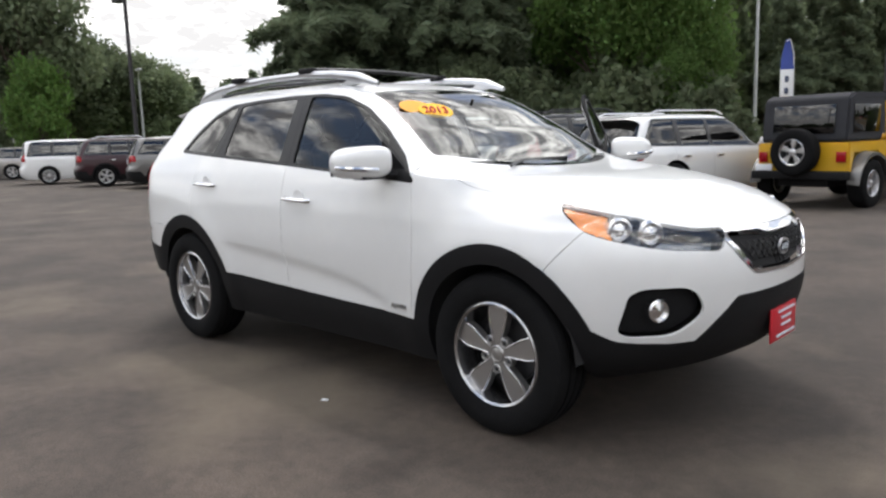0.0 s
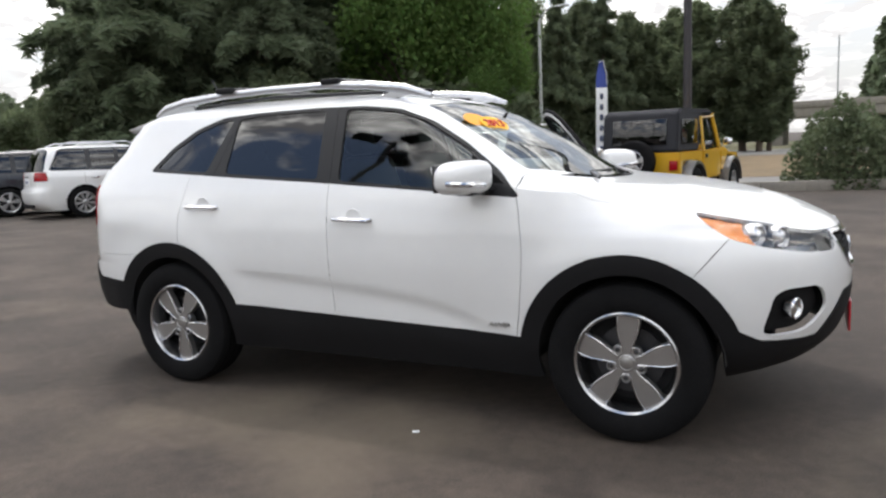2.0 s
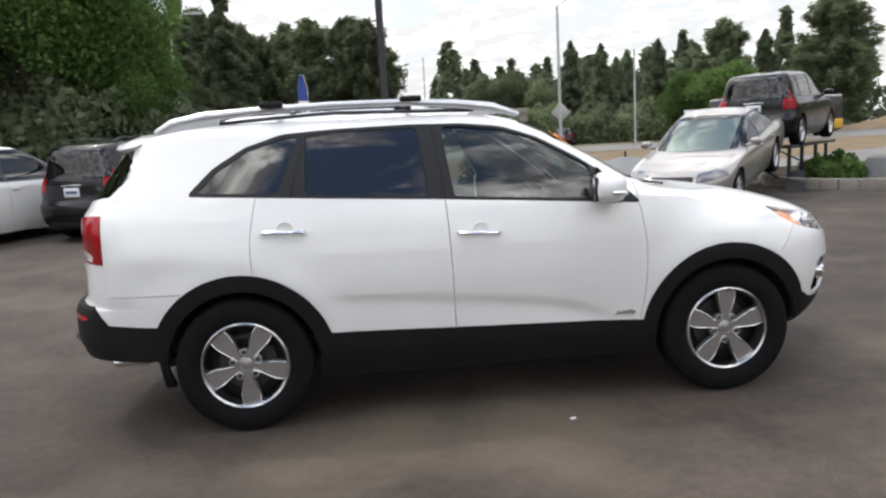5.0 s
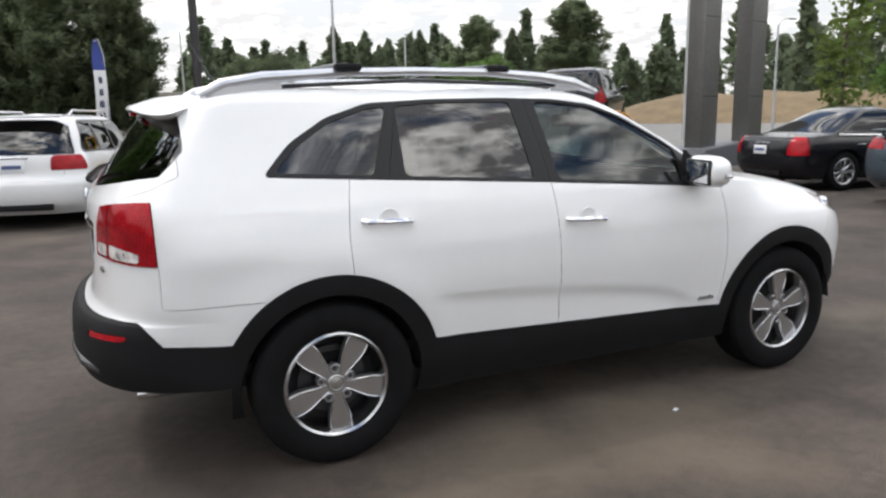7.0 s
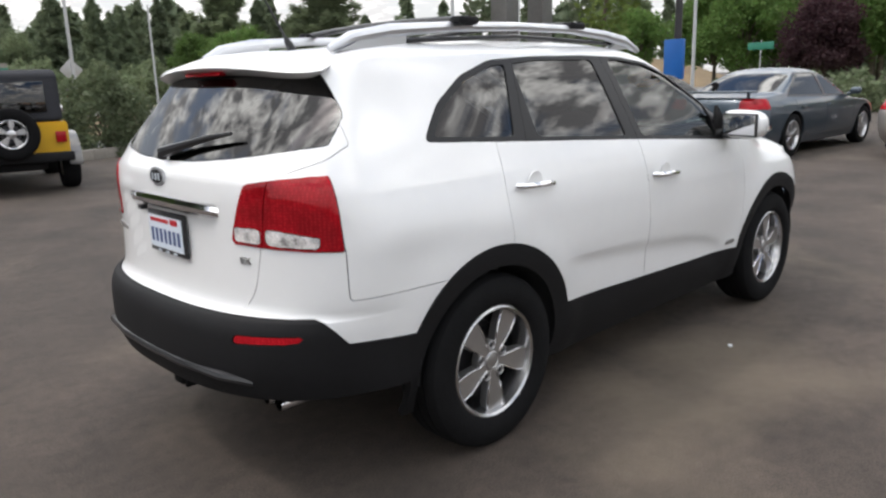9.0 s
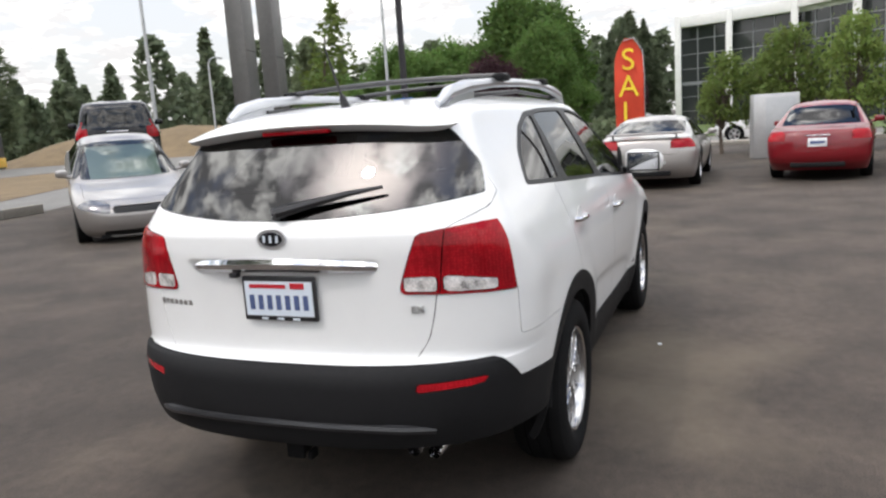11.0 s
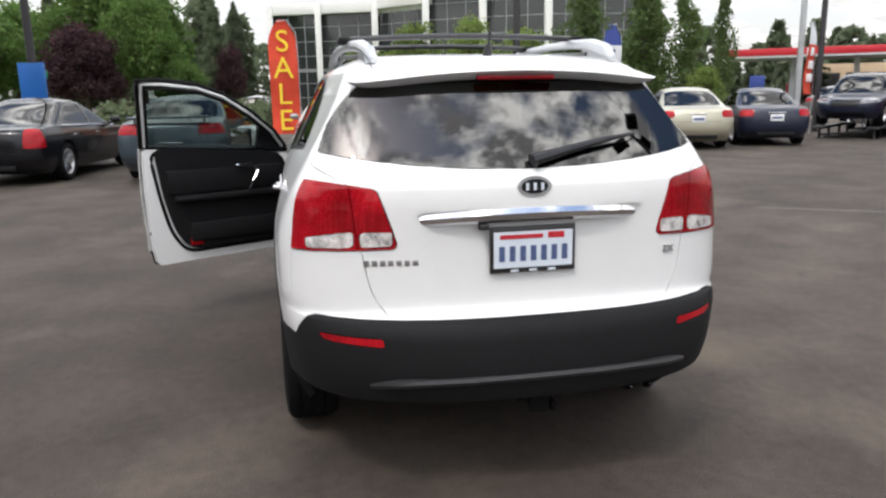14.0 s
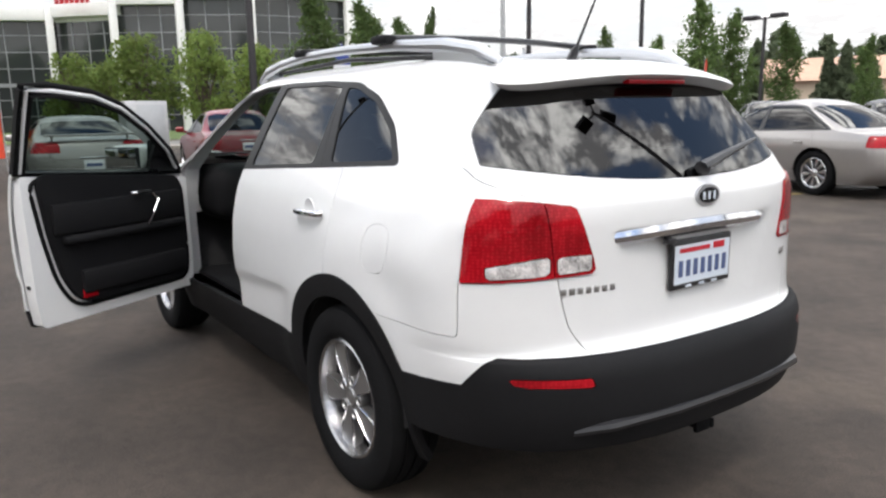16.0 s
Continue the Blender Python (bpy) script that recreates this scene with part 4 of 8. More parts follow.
def front_door_parts(sh, door, s, m):
    mm = m if m is not None else Matrix.Identity(4)
    # mirror: black foot, white cap with a lamp strip, and the glass
    bm = bmesh.new()
    tube(bm, [mm @ Vector(p) for p in ((0.70, s * 0.86, 1.155), (0.67, s * 0.95, 1.165), (0.655, s * 1.0, 1.185))], [0.045, 0.034, 0.04], 12, 0.6)
    prism(bm, rounded([(0.605, 1.16), (0.84, 1.128), (0.62, 1.33)], 0.012, 2), 0.02, mm @ Matrix(((1, 0, 0, 0), (0, 0, -s * 1.0, s * 0.868), (0, 1, 0, 0), (0, 0, 0, 1))))
    foot = part("mirror", bm, M_CLAD, door)
    bm = bmesh.new()
    bmesh.ops.create_uvsphere(bm, u_segments=28, v_segments=18, radius=1.0)
    for q in bm.verts:
        c = q.co
        e = lambda a, n: math.copysign(abs(a) ** n, a)
        p = Vector((0.648 + 0.085 * e(c.x, 0.7 if c.x > 0 else 0.3) - 0.034 * e(c.y, 0.62), s * (1.026 + 0.130 * e(c.y, 0.62)), 1.222 + 0.078 * e(c.z, 0.65) - 0.012 * c.y * (1 if c.z > 0 else 0)))
        q.co = mm @ p
    if s < 0:
        bmesh.ops.recalc_face_normals(bm, faces=bm.faces)
    part("mirror_cap", bm, M_WHITE, foot, "white mirror cap", angle=80)
    bm = bmesh.new()
    box(bm, (0.568, s * 1.026, 1.222), (0.02, 0.224, 0.126), 0.006, Matrix.Rotation(radians(14 * s), 3, "Z"))
    box(bm, (0.66, s * 0.985, 1.15), (0.09, 0.16, 0.02), 0.008)
    bm.transform(mm)
    part("mirror_housing", bm, M_TRIM, foot)
    bm = bmesh.new()
    box(bm, (0.556, s * 1.026, 1.222), (0.006, 0.205, 0.108), 0.0015, Matrix.Rotation(radians(14 * s), 3, "Z") @ Matrix.Rotation(radians(-3), 3, "Y"))
    bm.transform(mm)
    part("mirror_glass", bm, M_CHROME, foot, "mirror glass")
    bm = bmesh.new()
    tube(bm, [mm @ Vector(p) for p in ((0.730, s * 1.00, 1.188), (0.722, s * 1.06, 1.192), (0.703, s * 1.115, 1.196), (0.665, s * 1.150, 1.20), (0.615, s * 1.158, 1.203))], 0.013, 8)
    part("turn_signal", bm, M_REFLECTOR, foot, "clear turn signal strip")
    if s < 0:
        bm = bmesh.new()
        box(bm, (0.755, s * 0.923, 0.512), (0.105, 0.002, 0.003), 0.0005)
        strip = part("badge", bm, M_STEEL, door, "small grey badge low on the door")
        text("AWD", 0.036, M_ALLOY_GREY, strip, Matrix.Translation((0.755, s * 0.926, 0.512)) @ UPRIGHT @ Matrix.Diagonal((1.25, 1, 1, 1)), "lettering", "grey metal letters")
        return
    # inner side of the open door: white pressed edge, black card, armrest, pull and lever
    edge = [(0.830, 0.425), (0.845, 0.62), (0.835, 1.10), (-0.20, 1.185), (-0.185, 0.55), (-0.165, 0.405)]
    frame = Matrix(((1, 0, 0, 0), (0, 0, -1, 0), (0, 1, 0, 0), (0, 0, 0, 1)))
    bm = bmesh.new()
    prism(bm, rounded(edge, 0.03), 0.085, mm @ Matrix.Translation((0, s * 0.90, 0)) @ frame)
    part("inner_panel", bm, M_WHITE, door, "white pressed inner door edge")
    bm = bmesh.new()
    prism(bm, rounded([(0.83, 0.425), (0.845, 0.462), (-0.185, 0.497), (-0.165, 0.402)], 0.01, 2), 0.03, mm @ Matrix.Translation((0, s * 0.925, 0)) @ frame)
    part("door_cladding", bm, M_CLAD, door, "black plastic strip along the door's foot")
    seal = [(0.79, 0.485), (0.80, 0.66), (0.785, 1.095), (-0.165, 1.17), (-0.120, 0.86), (-0.065, 0.62), (0.03, 0.475)]
    bm = bmesh.new()
    tube(bm, [mm @ Vector((u, s * 0.900 - 0.088, w)) for u, w in rounded(seal, 0.09) + rounded(seal, 0.09)[:1]], 0.011, 8)
    part("door_seal", bm, M_RUBBER, door)
    card = [(0.77, 0.500), (0.78, 0.68), (0.765, 1.115), (-0.140, 1.195), (-0.098, 0.86), (-0.042, 0.63), (0.05, 0.492)]
    bm = bmesh.new()
    prism(bm, rounded(card, 0.08), 0.035, mm @ Matrix.Translation((0, s * 0.815, 0)) @ frame)
    bmesh.ops.bevel(bm, geom=list(bm.edges), offset=0.006, segments=2, affect="EDGES")
    cardp = part("door_card", bm, M_CABIN, door, "black door trim card")
    bm = bmesh.new()
    box(bm, (0.35, s * 0.762, 0.845), (0.78, 0.07, 0.045), 0.022)
    bm.transform(mm)
    part("armrest", bm, M_CABIN, cardp)
    bm = bmesh.new()
    box(bm, (0.33, s * 0.774, 0.955), (0.82, 0.028, 0.16), 0.013)
    bm.transform(mm)
    part("padded_panel", bm, M_CABIN, cardp)
    bm = bmesh.new()
    box(bm, (0.40, s * 0.772, 0.61), (0.70, 0.036, 0.13), 0.016)
    bm.transform(mm)
    part("door_pocket", bm, M_CABIN, cardp)
    bm = bmesh.new()
    tube(bm, [mm @ Vector(p) for p in ((0.52, s * 0.745, 1.03), (0.55, s * 0.735, 1.0), (0.50, s * 0.715, 0.93), (0.47, s * 0.735, 0.86))], 0.009, 8)
    tube(bm, [mm @ Vector(p) for p in ((0.40, s * 0.76, 1.045), (0.41, s * 0.742, 1.045), (0.50, s * 0.742, 1.045))], 0.012, 8)
    part("door_pull", bm, M_CHROME, cardp, "chrome lever and pull handle")
    bm = bmesh.new()
    box(bm, (0.09, s * 0.775, 0.545), (0.085, 0.014, 0.05), 0.006)
    bm.transform(mm)
    part("door_reflector", bm, M_RED, cardp, "red reflector low on the door")
    bm = bmesh.new()
    box(bm, (-0.185, s * 0.865, 0.86), (0.012, 0.03, 0.05), 0.003)
    bm.transform(mm)
    part("door_latch", bm, M_DARK, door)
    bm = bmesh.new()
    box(bm, (-0.185, s * 0.865, 0.62), (0.012, 0.03, 0.02), 0.003)
    bm.transform(mm)
    part("door_buffer", bm, M_DARK, door)
    # bright inner window frame and the opening's white jamb on the body
    win = [(-0.185, 1.20), (-0.225, 1.592), (-0.10, 1.593), (0.13, 1.566), (0.31, 1.508), (0.51, 1.396), (0.70, 1.26), (0.80, 1.15)]

    def lean(z):
        return 0.862 - (z - 1.20) * 0.50

    bm = bmesh.new()
    tube(bm, [mm @ Vector((u, s * (lean(w) - 0.03), w)) for u, w in win], 0.012, 8)
    part("window_channel", bm, M_WHITE, door, "white inner window frame")
    for grow, r in ((1.045, 0.015), (0.955, 0.012)):
        bm = bmesh.new()
        tube(bm, [mm @ Vector((0.22 + (u - 0.22) * grow, s * (lean(w) - 0.028), 1.20 + (w - 1.20) * (1.0 + (grow - 1.0) * 1.5))) for u, w in win], r, 8)
        part("window_seal", bm, M_RUBBER, door, "black rubber window seal")
    bm = bmesh.new()
    outer = [(0.85, 0.47), (0.87, 0.85), (0.85, 1.13), (0.72, 1.27), (0.52, 1.41), (0.32, 1.52), (0.13, 1.585), (-0.10, 1.612), (-0.265, 1.612), (-0.215, 1.19), (-0.20, 0.85), (-0.19, 0.47)]
    n = len(outer)

    def yy(z):
        return 0.905 if z < 1.05 else 0.905 - (z - 1.05) * 0.44

    rows = [[bm.verts.new((u, yy(w) - d, w)) for u, w in outer] for d in (0.012, 0.10)]
    for i in range(n):
        j = (i + 1) % n
        bm.faces.new((rows[0][i], rows[0][j], rows[1][j], rows[1][i]))
    bmesh.ops.solidify(bm, geom=list(bm.faces), thickness=0.012)
    part("door_jamb", bm, M_WHITE, door.parent, "white door jamb")


def headlamp_inside(hl, s):
    for c, r in ((Vector((1.962, s * 0.655, 0.922)), 0.044), (Vector((1.872, s * 0.742, 0.938)), 0.042)):
        bm = bmesh.new()
        d = Vector((0.80, s * 0.6, 0)).normalized()
        q = Matrix.Translation(c) @ d.to_track_quat("-Y", "Z").to_matrix().to_4x4()
        lathe(bm, [(r * 1.25, 0.05), (r * 1.25, -0.006), (r, -0.012), (r * 0.92, 0.004), (r * 0.55, -0.010), (0.001, -0.020)], 24, m=q)
        part("projector", bm, M_REFLECTOR, hl, "bright headlamp projector")


def badge(parent, c, facing, a, b):
    bm = bmesh.new()
    q = Matrix.Translation(c) @ Matrix(((0, 0, facing, 0), (facing, 0, 0, 0), (0, 1, 0, 0), (0, 0, 0, 1)))
    oval = [(a * math.cos(t), b * math.sin(t)) for t in np.linspace(0, 2 * math.pi, 33)[:-1]]
    prism(bm, oval, 0.010, q)
    bd = part("badge", bm, M_RAIL, parent, "oval chrome-rimmed badge")
    bm = bmesh.new()
    prism(bm, [(u * 0.80, v * 0.72) for u, v in oval], 0.0125, q)
    part("badge_field", bm, M_BADGE, bd)
    for u in (-0.45, 0.0, 0.45):
        bm = bmesh.new()
        prism(bm, [(a * (u - 0.085), -b * 0.36), (a * (u + 0.085), -b * 0.36), (a * (u + 0.085), b * 0.36), (a * (u - 0.085), b * 0.36)], 0.0145, q)
        part("badge_bar", bm, M_PLATE, bd)


def rear_details(suv, gate, sh):
    back = sh.v[sh.v[:, 0] < -1.9]

    def on_back(y, z):
        """The point of the tailgate at y, z and the turn of its surface there."""
        near = lambda q: float(back[np.argmin((back[:, 1] - q) ** 2 + 4 * (back[:, 2] - z) ** 2)][0])
        x = near(y)
        return Vector((x, y, z)), math.atan2(-(near(y + 0.05) - near(y - 0.05)), 0.10)

    def bars(n, y0, dy, z, w, h, label):
        for k in range(n):
            p, a = on_back(y0 + dy * k, z)
            bm = bmesh.new()
            box(bm, (0, 0, 0), (0.007, w, h), 0.0015)
            o = part("badge_bar", bm, M_ALLOY_GREY, gate, label)
            o.matrix_basis = Matrix.Translation(p) @ Matrix.Rotation(a, 4, "Z")


    badge(gate, Vector((-2.287, 0, 1.183)), -1, 0.062, 0.037)
    # chrome garnish over the plate
    bm = bmesh.new()
    rings = []
    for y in np.linspace(-0.412, 0.412, 23):
        k = abs(y) / 0.412
        x0, z0 = -2.288 + 0.052 * k ** 2.6, 1.088 - 0.016 * k * k
        h = 0.029 - 0.005 * k ** 4
        rings.append([bm.verts.new((x0 + dx, y, z0 + dz * h)) for dx, dz in ((0.03, 1.0), (0.004, 1.0), (-0.012, 0.72), (-0.020, 0.1), (-0.016, -0.6), (-0.002, -1.0), (0.03, -1.0))])
    for a, b in zip(rings, rings[1:]):
        for k in range(7):
            bm.faces.new((a[k], a[(k + 1) % 7], b[(k + 1) % 7], b[k]))
    bm.faces.new(rings[0][::-1])
    bm.faces.new(rings[-1])
    bmesh.ops.recalc_face_normals(bm, faces=bm.faces)
    part("chrome_garnish", bm, M_CHROME, gate, "chrome bar above the number plate")
    bm = bmesh.new()
    box(bm, (-2.29, 0.185, 1.045), (0.03, 0.035, 0.02), 0.004)
    part("rear_camera", bm, M_TRIM, gate)
    bm = bmesh.new()
    box(bm, (-2.277, 0, 0.955), (0.016, 0.322, 0.172), 0.006)
    pf = part("number_plate", bm, M_TRIM, gate, "white number plate in a black frame")
    bm = bmesh.new()
    box(bm, (-2.286, 0, 0.955), (0.003, 0.296, 0.132))
    part("plate_field", bm, M_PLATE, pf)
    for k in range(7):
        bm = bmesh.new()
        box(bm, (-2.2885, 0.118 - k * 0.0393, 0.941), (0.002, 0.021, 0.056))
        part("plate_bar", bm, M_BLUE_INK, pf, "dark blue bar")
    bm = bmesh.new()
    box(bm, (-2.2885, 0.045, 1.003), (0.002, 0.16, 0.014))
    part("plate_strip", bm, M_RED_PLASTIC, pf, "red strip")
    bm = bmesh.new()
    box(bm, (-2.2885, -0.085, 1.005), (0.002, 0.06, 0.022))
    part("plate_tab", bm, M_RED_PLASTIC, pf, "red tab")
    for k in (-0.07, 0, 0.07):
        bm = bmesh.new()
        box(bm, (-2.2865, k, 0.878), (0.002, 0.03, 0.008))
        part("frame_mark", bm, M_PLATE, pf)
    # model badges as bars
    bars(7, 0.600, -0.0285, 0.925, 0.019, 0.020, "grey badge bar")
    p, a = on_back(-0.548, 0.918)
    text("EX", 0.034, M_ALLOY_GREY, gate, Matrix.Translation(p) @ Matrix.Rotation(a - math.pi / 2, 4, "Z") @ Matrix.Translation((0, -0.003, 0)) @ UPRIGHT @ Matrix.Diagonal((1.2, 1, 1, 1)), "lettering", "grey metal letters")
    # spoiler over the window with a brake lamp
    bm = bmesh.new()
    xs = np.linspace(-0.63, 0.63, 41)
    prof = lambda y: [(-1.80 + 0.02 * (y / 0.6) ** 2, 1.655 - 0.055 * (y / 0.62) ** 2), (-1.95 + 0.03 * (y / 0.6) ** 2, 1.643 - 0.06 * (y / 0.62) ** 2), (-2.075 + 0.075 * (y / 0.6) ** 2, 1.603 - 0.045 * (y / 0.62) ** 2), (-2.085 + 0.075 * (y / 0.6) ** 2, 1.588 - 0.045 * (y / 0.62) ** 2), (-2.035 + 0.06 * (y / 0.6) ** 2, 1.562 - 0.045 * (y / 0.62) ** 2), (-1.97 + 0.05 * (y / 0.6) ** 2, 1.560 - 0.045 * (y / 0.62) ** 2), (-1.85, 1.60 - 0.06 * (y / 0.62) ** 2)]
    melt = lambda y: 0.97 * (abs(y) / 0.63) ** 9
    rings = [[bm.verts.new((px + (-1.93 - px) * melt(y), y, pz + (1.560 - pz) * melt(y))) for px, pz in prof(y)] for y in xs]
    for a, b in zip(rings, rings[1:]):
        for k in range(7):
            bm.faces.new((a[k], a[(k + 1) % 7], b[(k + 1) % 7], b[k]))
    bm.faces.new(rings[0][::-1])
    bm.faces.new(rings[-1])
    bmesh.ops.recalc_face_normals(bm, faces=bm.faces)
    sp = part("spoiler", bm, M_WHITE, suv, angle=50)
    bm = bmesh.new()
    rings = []
    for y in np.linspace(-0.53, 0.53, 21):
        d = 0.07 * (y / 0.6) ** 2 + 0.10 * (y / 0.60) ** 6
        rings.append([bm.verts.new(q) for q in ((-2.070 + d, y, 1.582 - 0.045 * (y / 0.62) ** 2), (-2.030 + d, y, 1.560 - 0.045 * (y / 0.62) ** 2), (-1.985 + d, y, 1.546 - 0.045 * (y / 0.62) ** 2), (-1.94 + d, y, 1.56 - 0.045 * (y / 0.62) ** 2))])
    for a, b in zip(rings, rings[1:]):
        for k in range(4):
            bm.faces.new((a[k], a[(k + 1) % 4], b[(k + 1) % 4], b[k]))
    bm.faces.new(rings[0][::-1])
    bm.faces.new(rings[-1])
    bmesh.ops.recalc_face_normals(bm, faces=bm.faces)
    part("spoiler_underside", bm, M_TRIM, sp)
    bm = bmesh.new()
    box(bm, (-2.052, 0, 1.564), (0.03, 0.30, 0.016), 0.004)
    part("brake_lamp", bm, M_RED, sp, "red high brake lamp")
    # wiper
    bm = bmesh.new()
    tube(bm, [(-2.272, -0.02, 1.262), (-2.262, 0.0, 1.272), (-2.238, -0.15, 1.305), (-2.215, -0.30, 1.335), (-2.185, -0.42, 1.352)], [0.020, 0.024, 0.016, 0.011, 0.006], 8)
    part("rear_wiper", bm, M_TRIM, suv)
    # bumper trim bar, tow hitch and tail pipe
    bm = bmesh.new()
    tube(bm, [(-2.285, -0.60, 0.492), (-2.355, -0.50, 0.509), (-2.395, -0.25, 0.515), (-2.402, 0, 0.516), (-2.395, 0.25, 0.515), (-2.355, 0.50, 0.509), (-2.285, 0.60, 0.492)], 0.018, 8)
    part("bumper_trim", bm, M_TRIM, suv, "satin grey lower bumper strip")
    bm = bmesh.new()
    box(bm, (-2.20, -0.02, 0.372), (0.22, 0.06, 0.06), 0.008)
    box(bm, (-2.305, -0.02, 0.370), (0.02, 0.078, 0.078), 0.008)
    cyl(bm, (-2.26, -0.085, 0.372), (-2.26, 0.05, 0.372), 0.010, seg=10)
    box(bm, (-2.285, -0.08, 0.345), (0.05, 0.02, 0.035), 0.005)
    part("tow_hitch", bm, M_RUBBER, suv, "black steel tow hitch")
    for y in (-0.449, -0.536):
        bm = bmesh.new()
        lathe(bm, [(0.024, 0.0), (0.028, -0.01), (0.028, -0.20), (0.023, -0.20), (0.023, -0.02)], 20, m=Matrix.Translation((-2.16, y, 0.340)) @ Matrix.Rotation(radians(-90), 4, "Z") @ Matrix.Scale(-1, 4, (0, 1, 0)))
        part("tail_pipe", bm, M_CHROME, suv, "chrome tail pipe")


def roof_gear(suv):
    for s in (-1, 1):
        bm = bmesh.new()
        pts = [(-1.80, s * 0.500, 1.640), (-1.70, s * 0.510, 1.683), (-1.52, s * 0.522, 1.712), (-1.2, s * 0.545, 1.733), (-0.8, s * 0.563, 1.742), (-0.4, s * 0.572, 1.738), (-0.1, s * 0.572, 1.716), (0.10, s * 0.565, 1.688), (0.26, s * 0.555, 1.640)]
        tube(bm, pts, [0.014, 0.026, 0.028, 0.022, 0.020, 0.020, 0.024, 0.028, 0.014], 10)
        rail = part("roof_rail", bm, M_RAIL, suv, "silver roof rail")
        for x0, x1 in ((-1.78, -1.44), (-0.10, 0.24)):
            bm = bmesh.new()
            pr = [(x0, 1.63), (x1, 1.66), (x1 if x0 < -1 else x1 - 0.2, 1.715), ((x0 + x1) / 2, 1.70)]
            prism(bm, pr, 0.03, Matrix(((1, 0, 0, 0), (0, 0, 1, s * 0.528 - 0.015 + (0.03 * s if x0 > -1 else -0.01 * s)), (0, 1, 0, 0), (0, 0, 0, 1))))
            part("rail_end", bm, M_RAIL, rail)
        bm = bmesh.new()
        tube(bm, [(-1.5, s * 0.505, 1.672), (-0.8, s * 0.548, 1.700), (0.0, s * 0.550, 1.676)], 0.010, 8)
        part("rail_base", bm, M_TRIM, rail)
    for x, zz in ((-1.14, 1.762), (-0.36, 1.760)):
        bm = bmesh.new()
        pts = [(x, y, zz + 0.018 * (1 - (y / 0.6) ** 2)) for y in np.linspace(-0.60, 0.60, 13)]
        tube(bm, pts, 0.019, 10, 0.75)
        bar = part("cross_bar", bm, M_TRIM, suv, "black roof cross bar")
        for s in (-1, 1):
            bm = bmesh.new()
            box(bm, (x, s * 0.572, zz - 0.004), (0.125, 0.06, 0.034), 0.012)
            part("bar_clamp", bm, M_CLAD, bar)
    bm = bmesh.new()
    tube(bm, [(-1.63, 0.0, 1.655), (-1.655, 0.0, 1.70), (-1.665, 0.0, 1.715), (-1.775, 0.0, 1.91)], [0.022, 0.016, 0.006, 0.004], 8)
    part("aerial", bm, M_TRIM, suv, "thin black roof aerial")
    # windshield wiper arms and the price oval
    bm = bmesh.new()
    tube(bm, [(1.14, -0.50, 1.185), (1.03, -0.25, 1.205), (1.06, 0.10, 1.205)], 0.008, 6)
    part("front_wiper", bm, M_TRIM, suv)
    bm = bmesh.new()
    tube(bm, [(1.16, 0.05, 1.185), (1.06, 0.25, 1.200), (0.93, 0.60, 1.220)], 0.008, 6)
    part("front_wiper", bm, M_TRIM, suv)


def seat(parent, x, y, s=1.0):
    bm = bmesh.new()
    box(bm, (x, y, 0.72), (0.52, 0.50 * s, 0.17), 0.06, seg=3)
    st = part("front_seat" if s < 1.5 else "rear_bench", bm, M_SEAT, parent)
    bm = bmesh.new()
    r = Matrix.Rotation(radians(-18), 3, "Y")
    box(bm, (x - 0.30, y, 1.03), (0.15, 0.48 * s, 0.62), 0.06, r, 3)
    part("backrest", bm, M_SEAT, st)
    for k in ((0,) if s < 1.5 else (-0.42, 0.42)):
        bm = bmesh.new()
        box(bm, (x - 0.42, y + k, 1.42), (0.10, 0.25, 0.17), 0.045, r, 3)
        cyl(bm, (x - 0.39, y + k - 0.06, 1.28), (x - 0.42, y + k - 0.06, 1.40), 0.007, seg=8)
        cyl(bm, (x - 0.39, y + k + 0.06, 1.28), (x - 0.42, y + k + 0.06, 1.40), 0.007, seg=8)
        part("headrest", bm, M_SEAT, st)


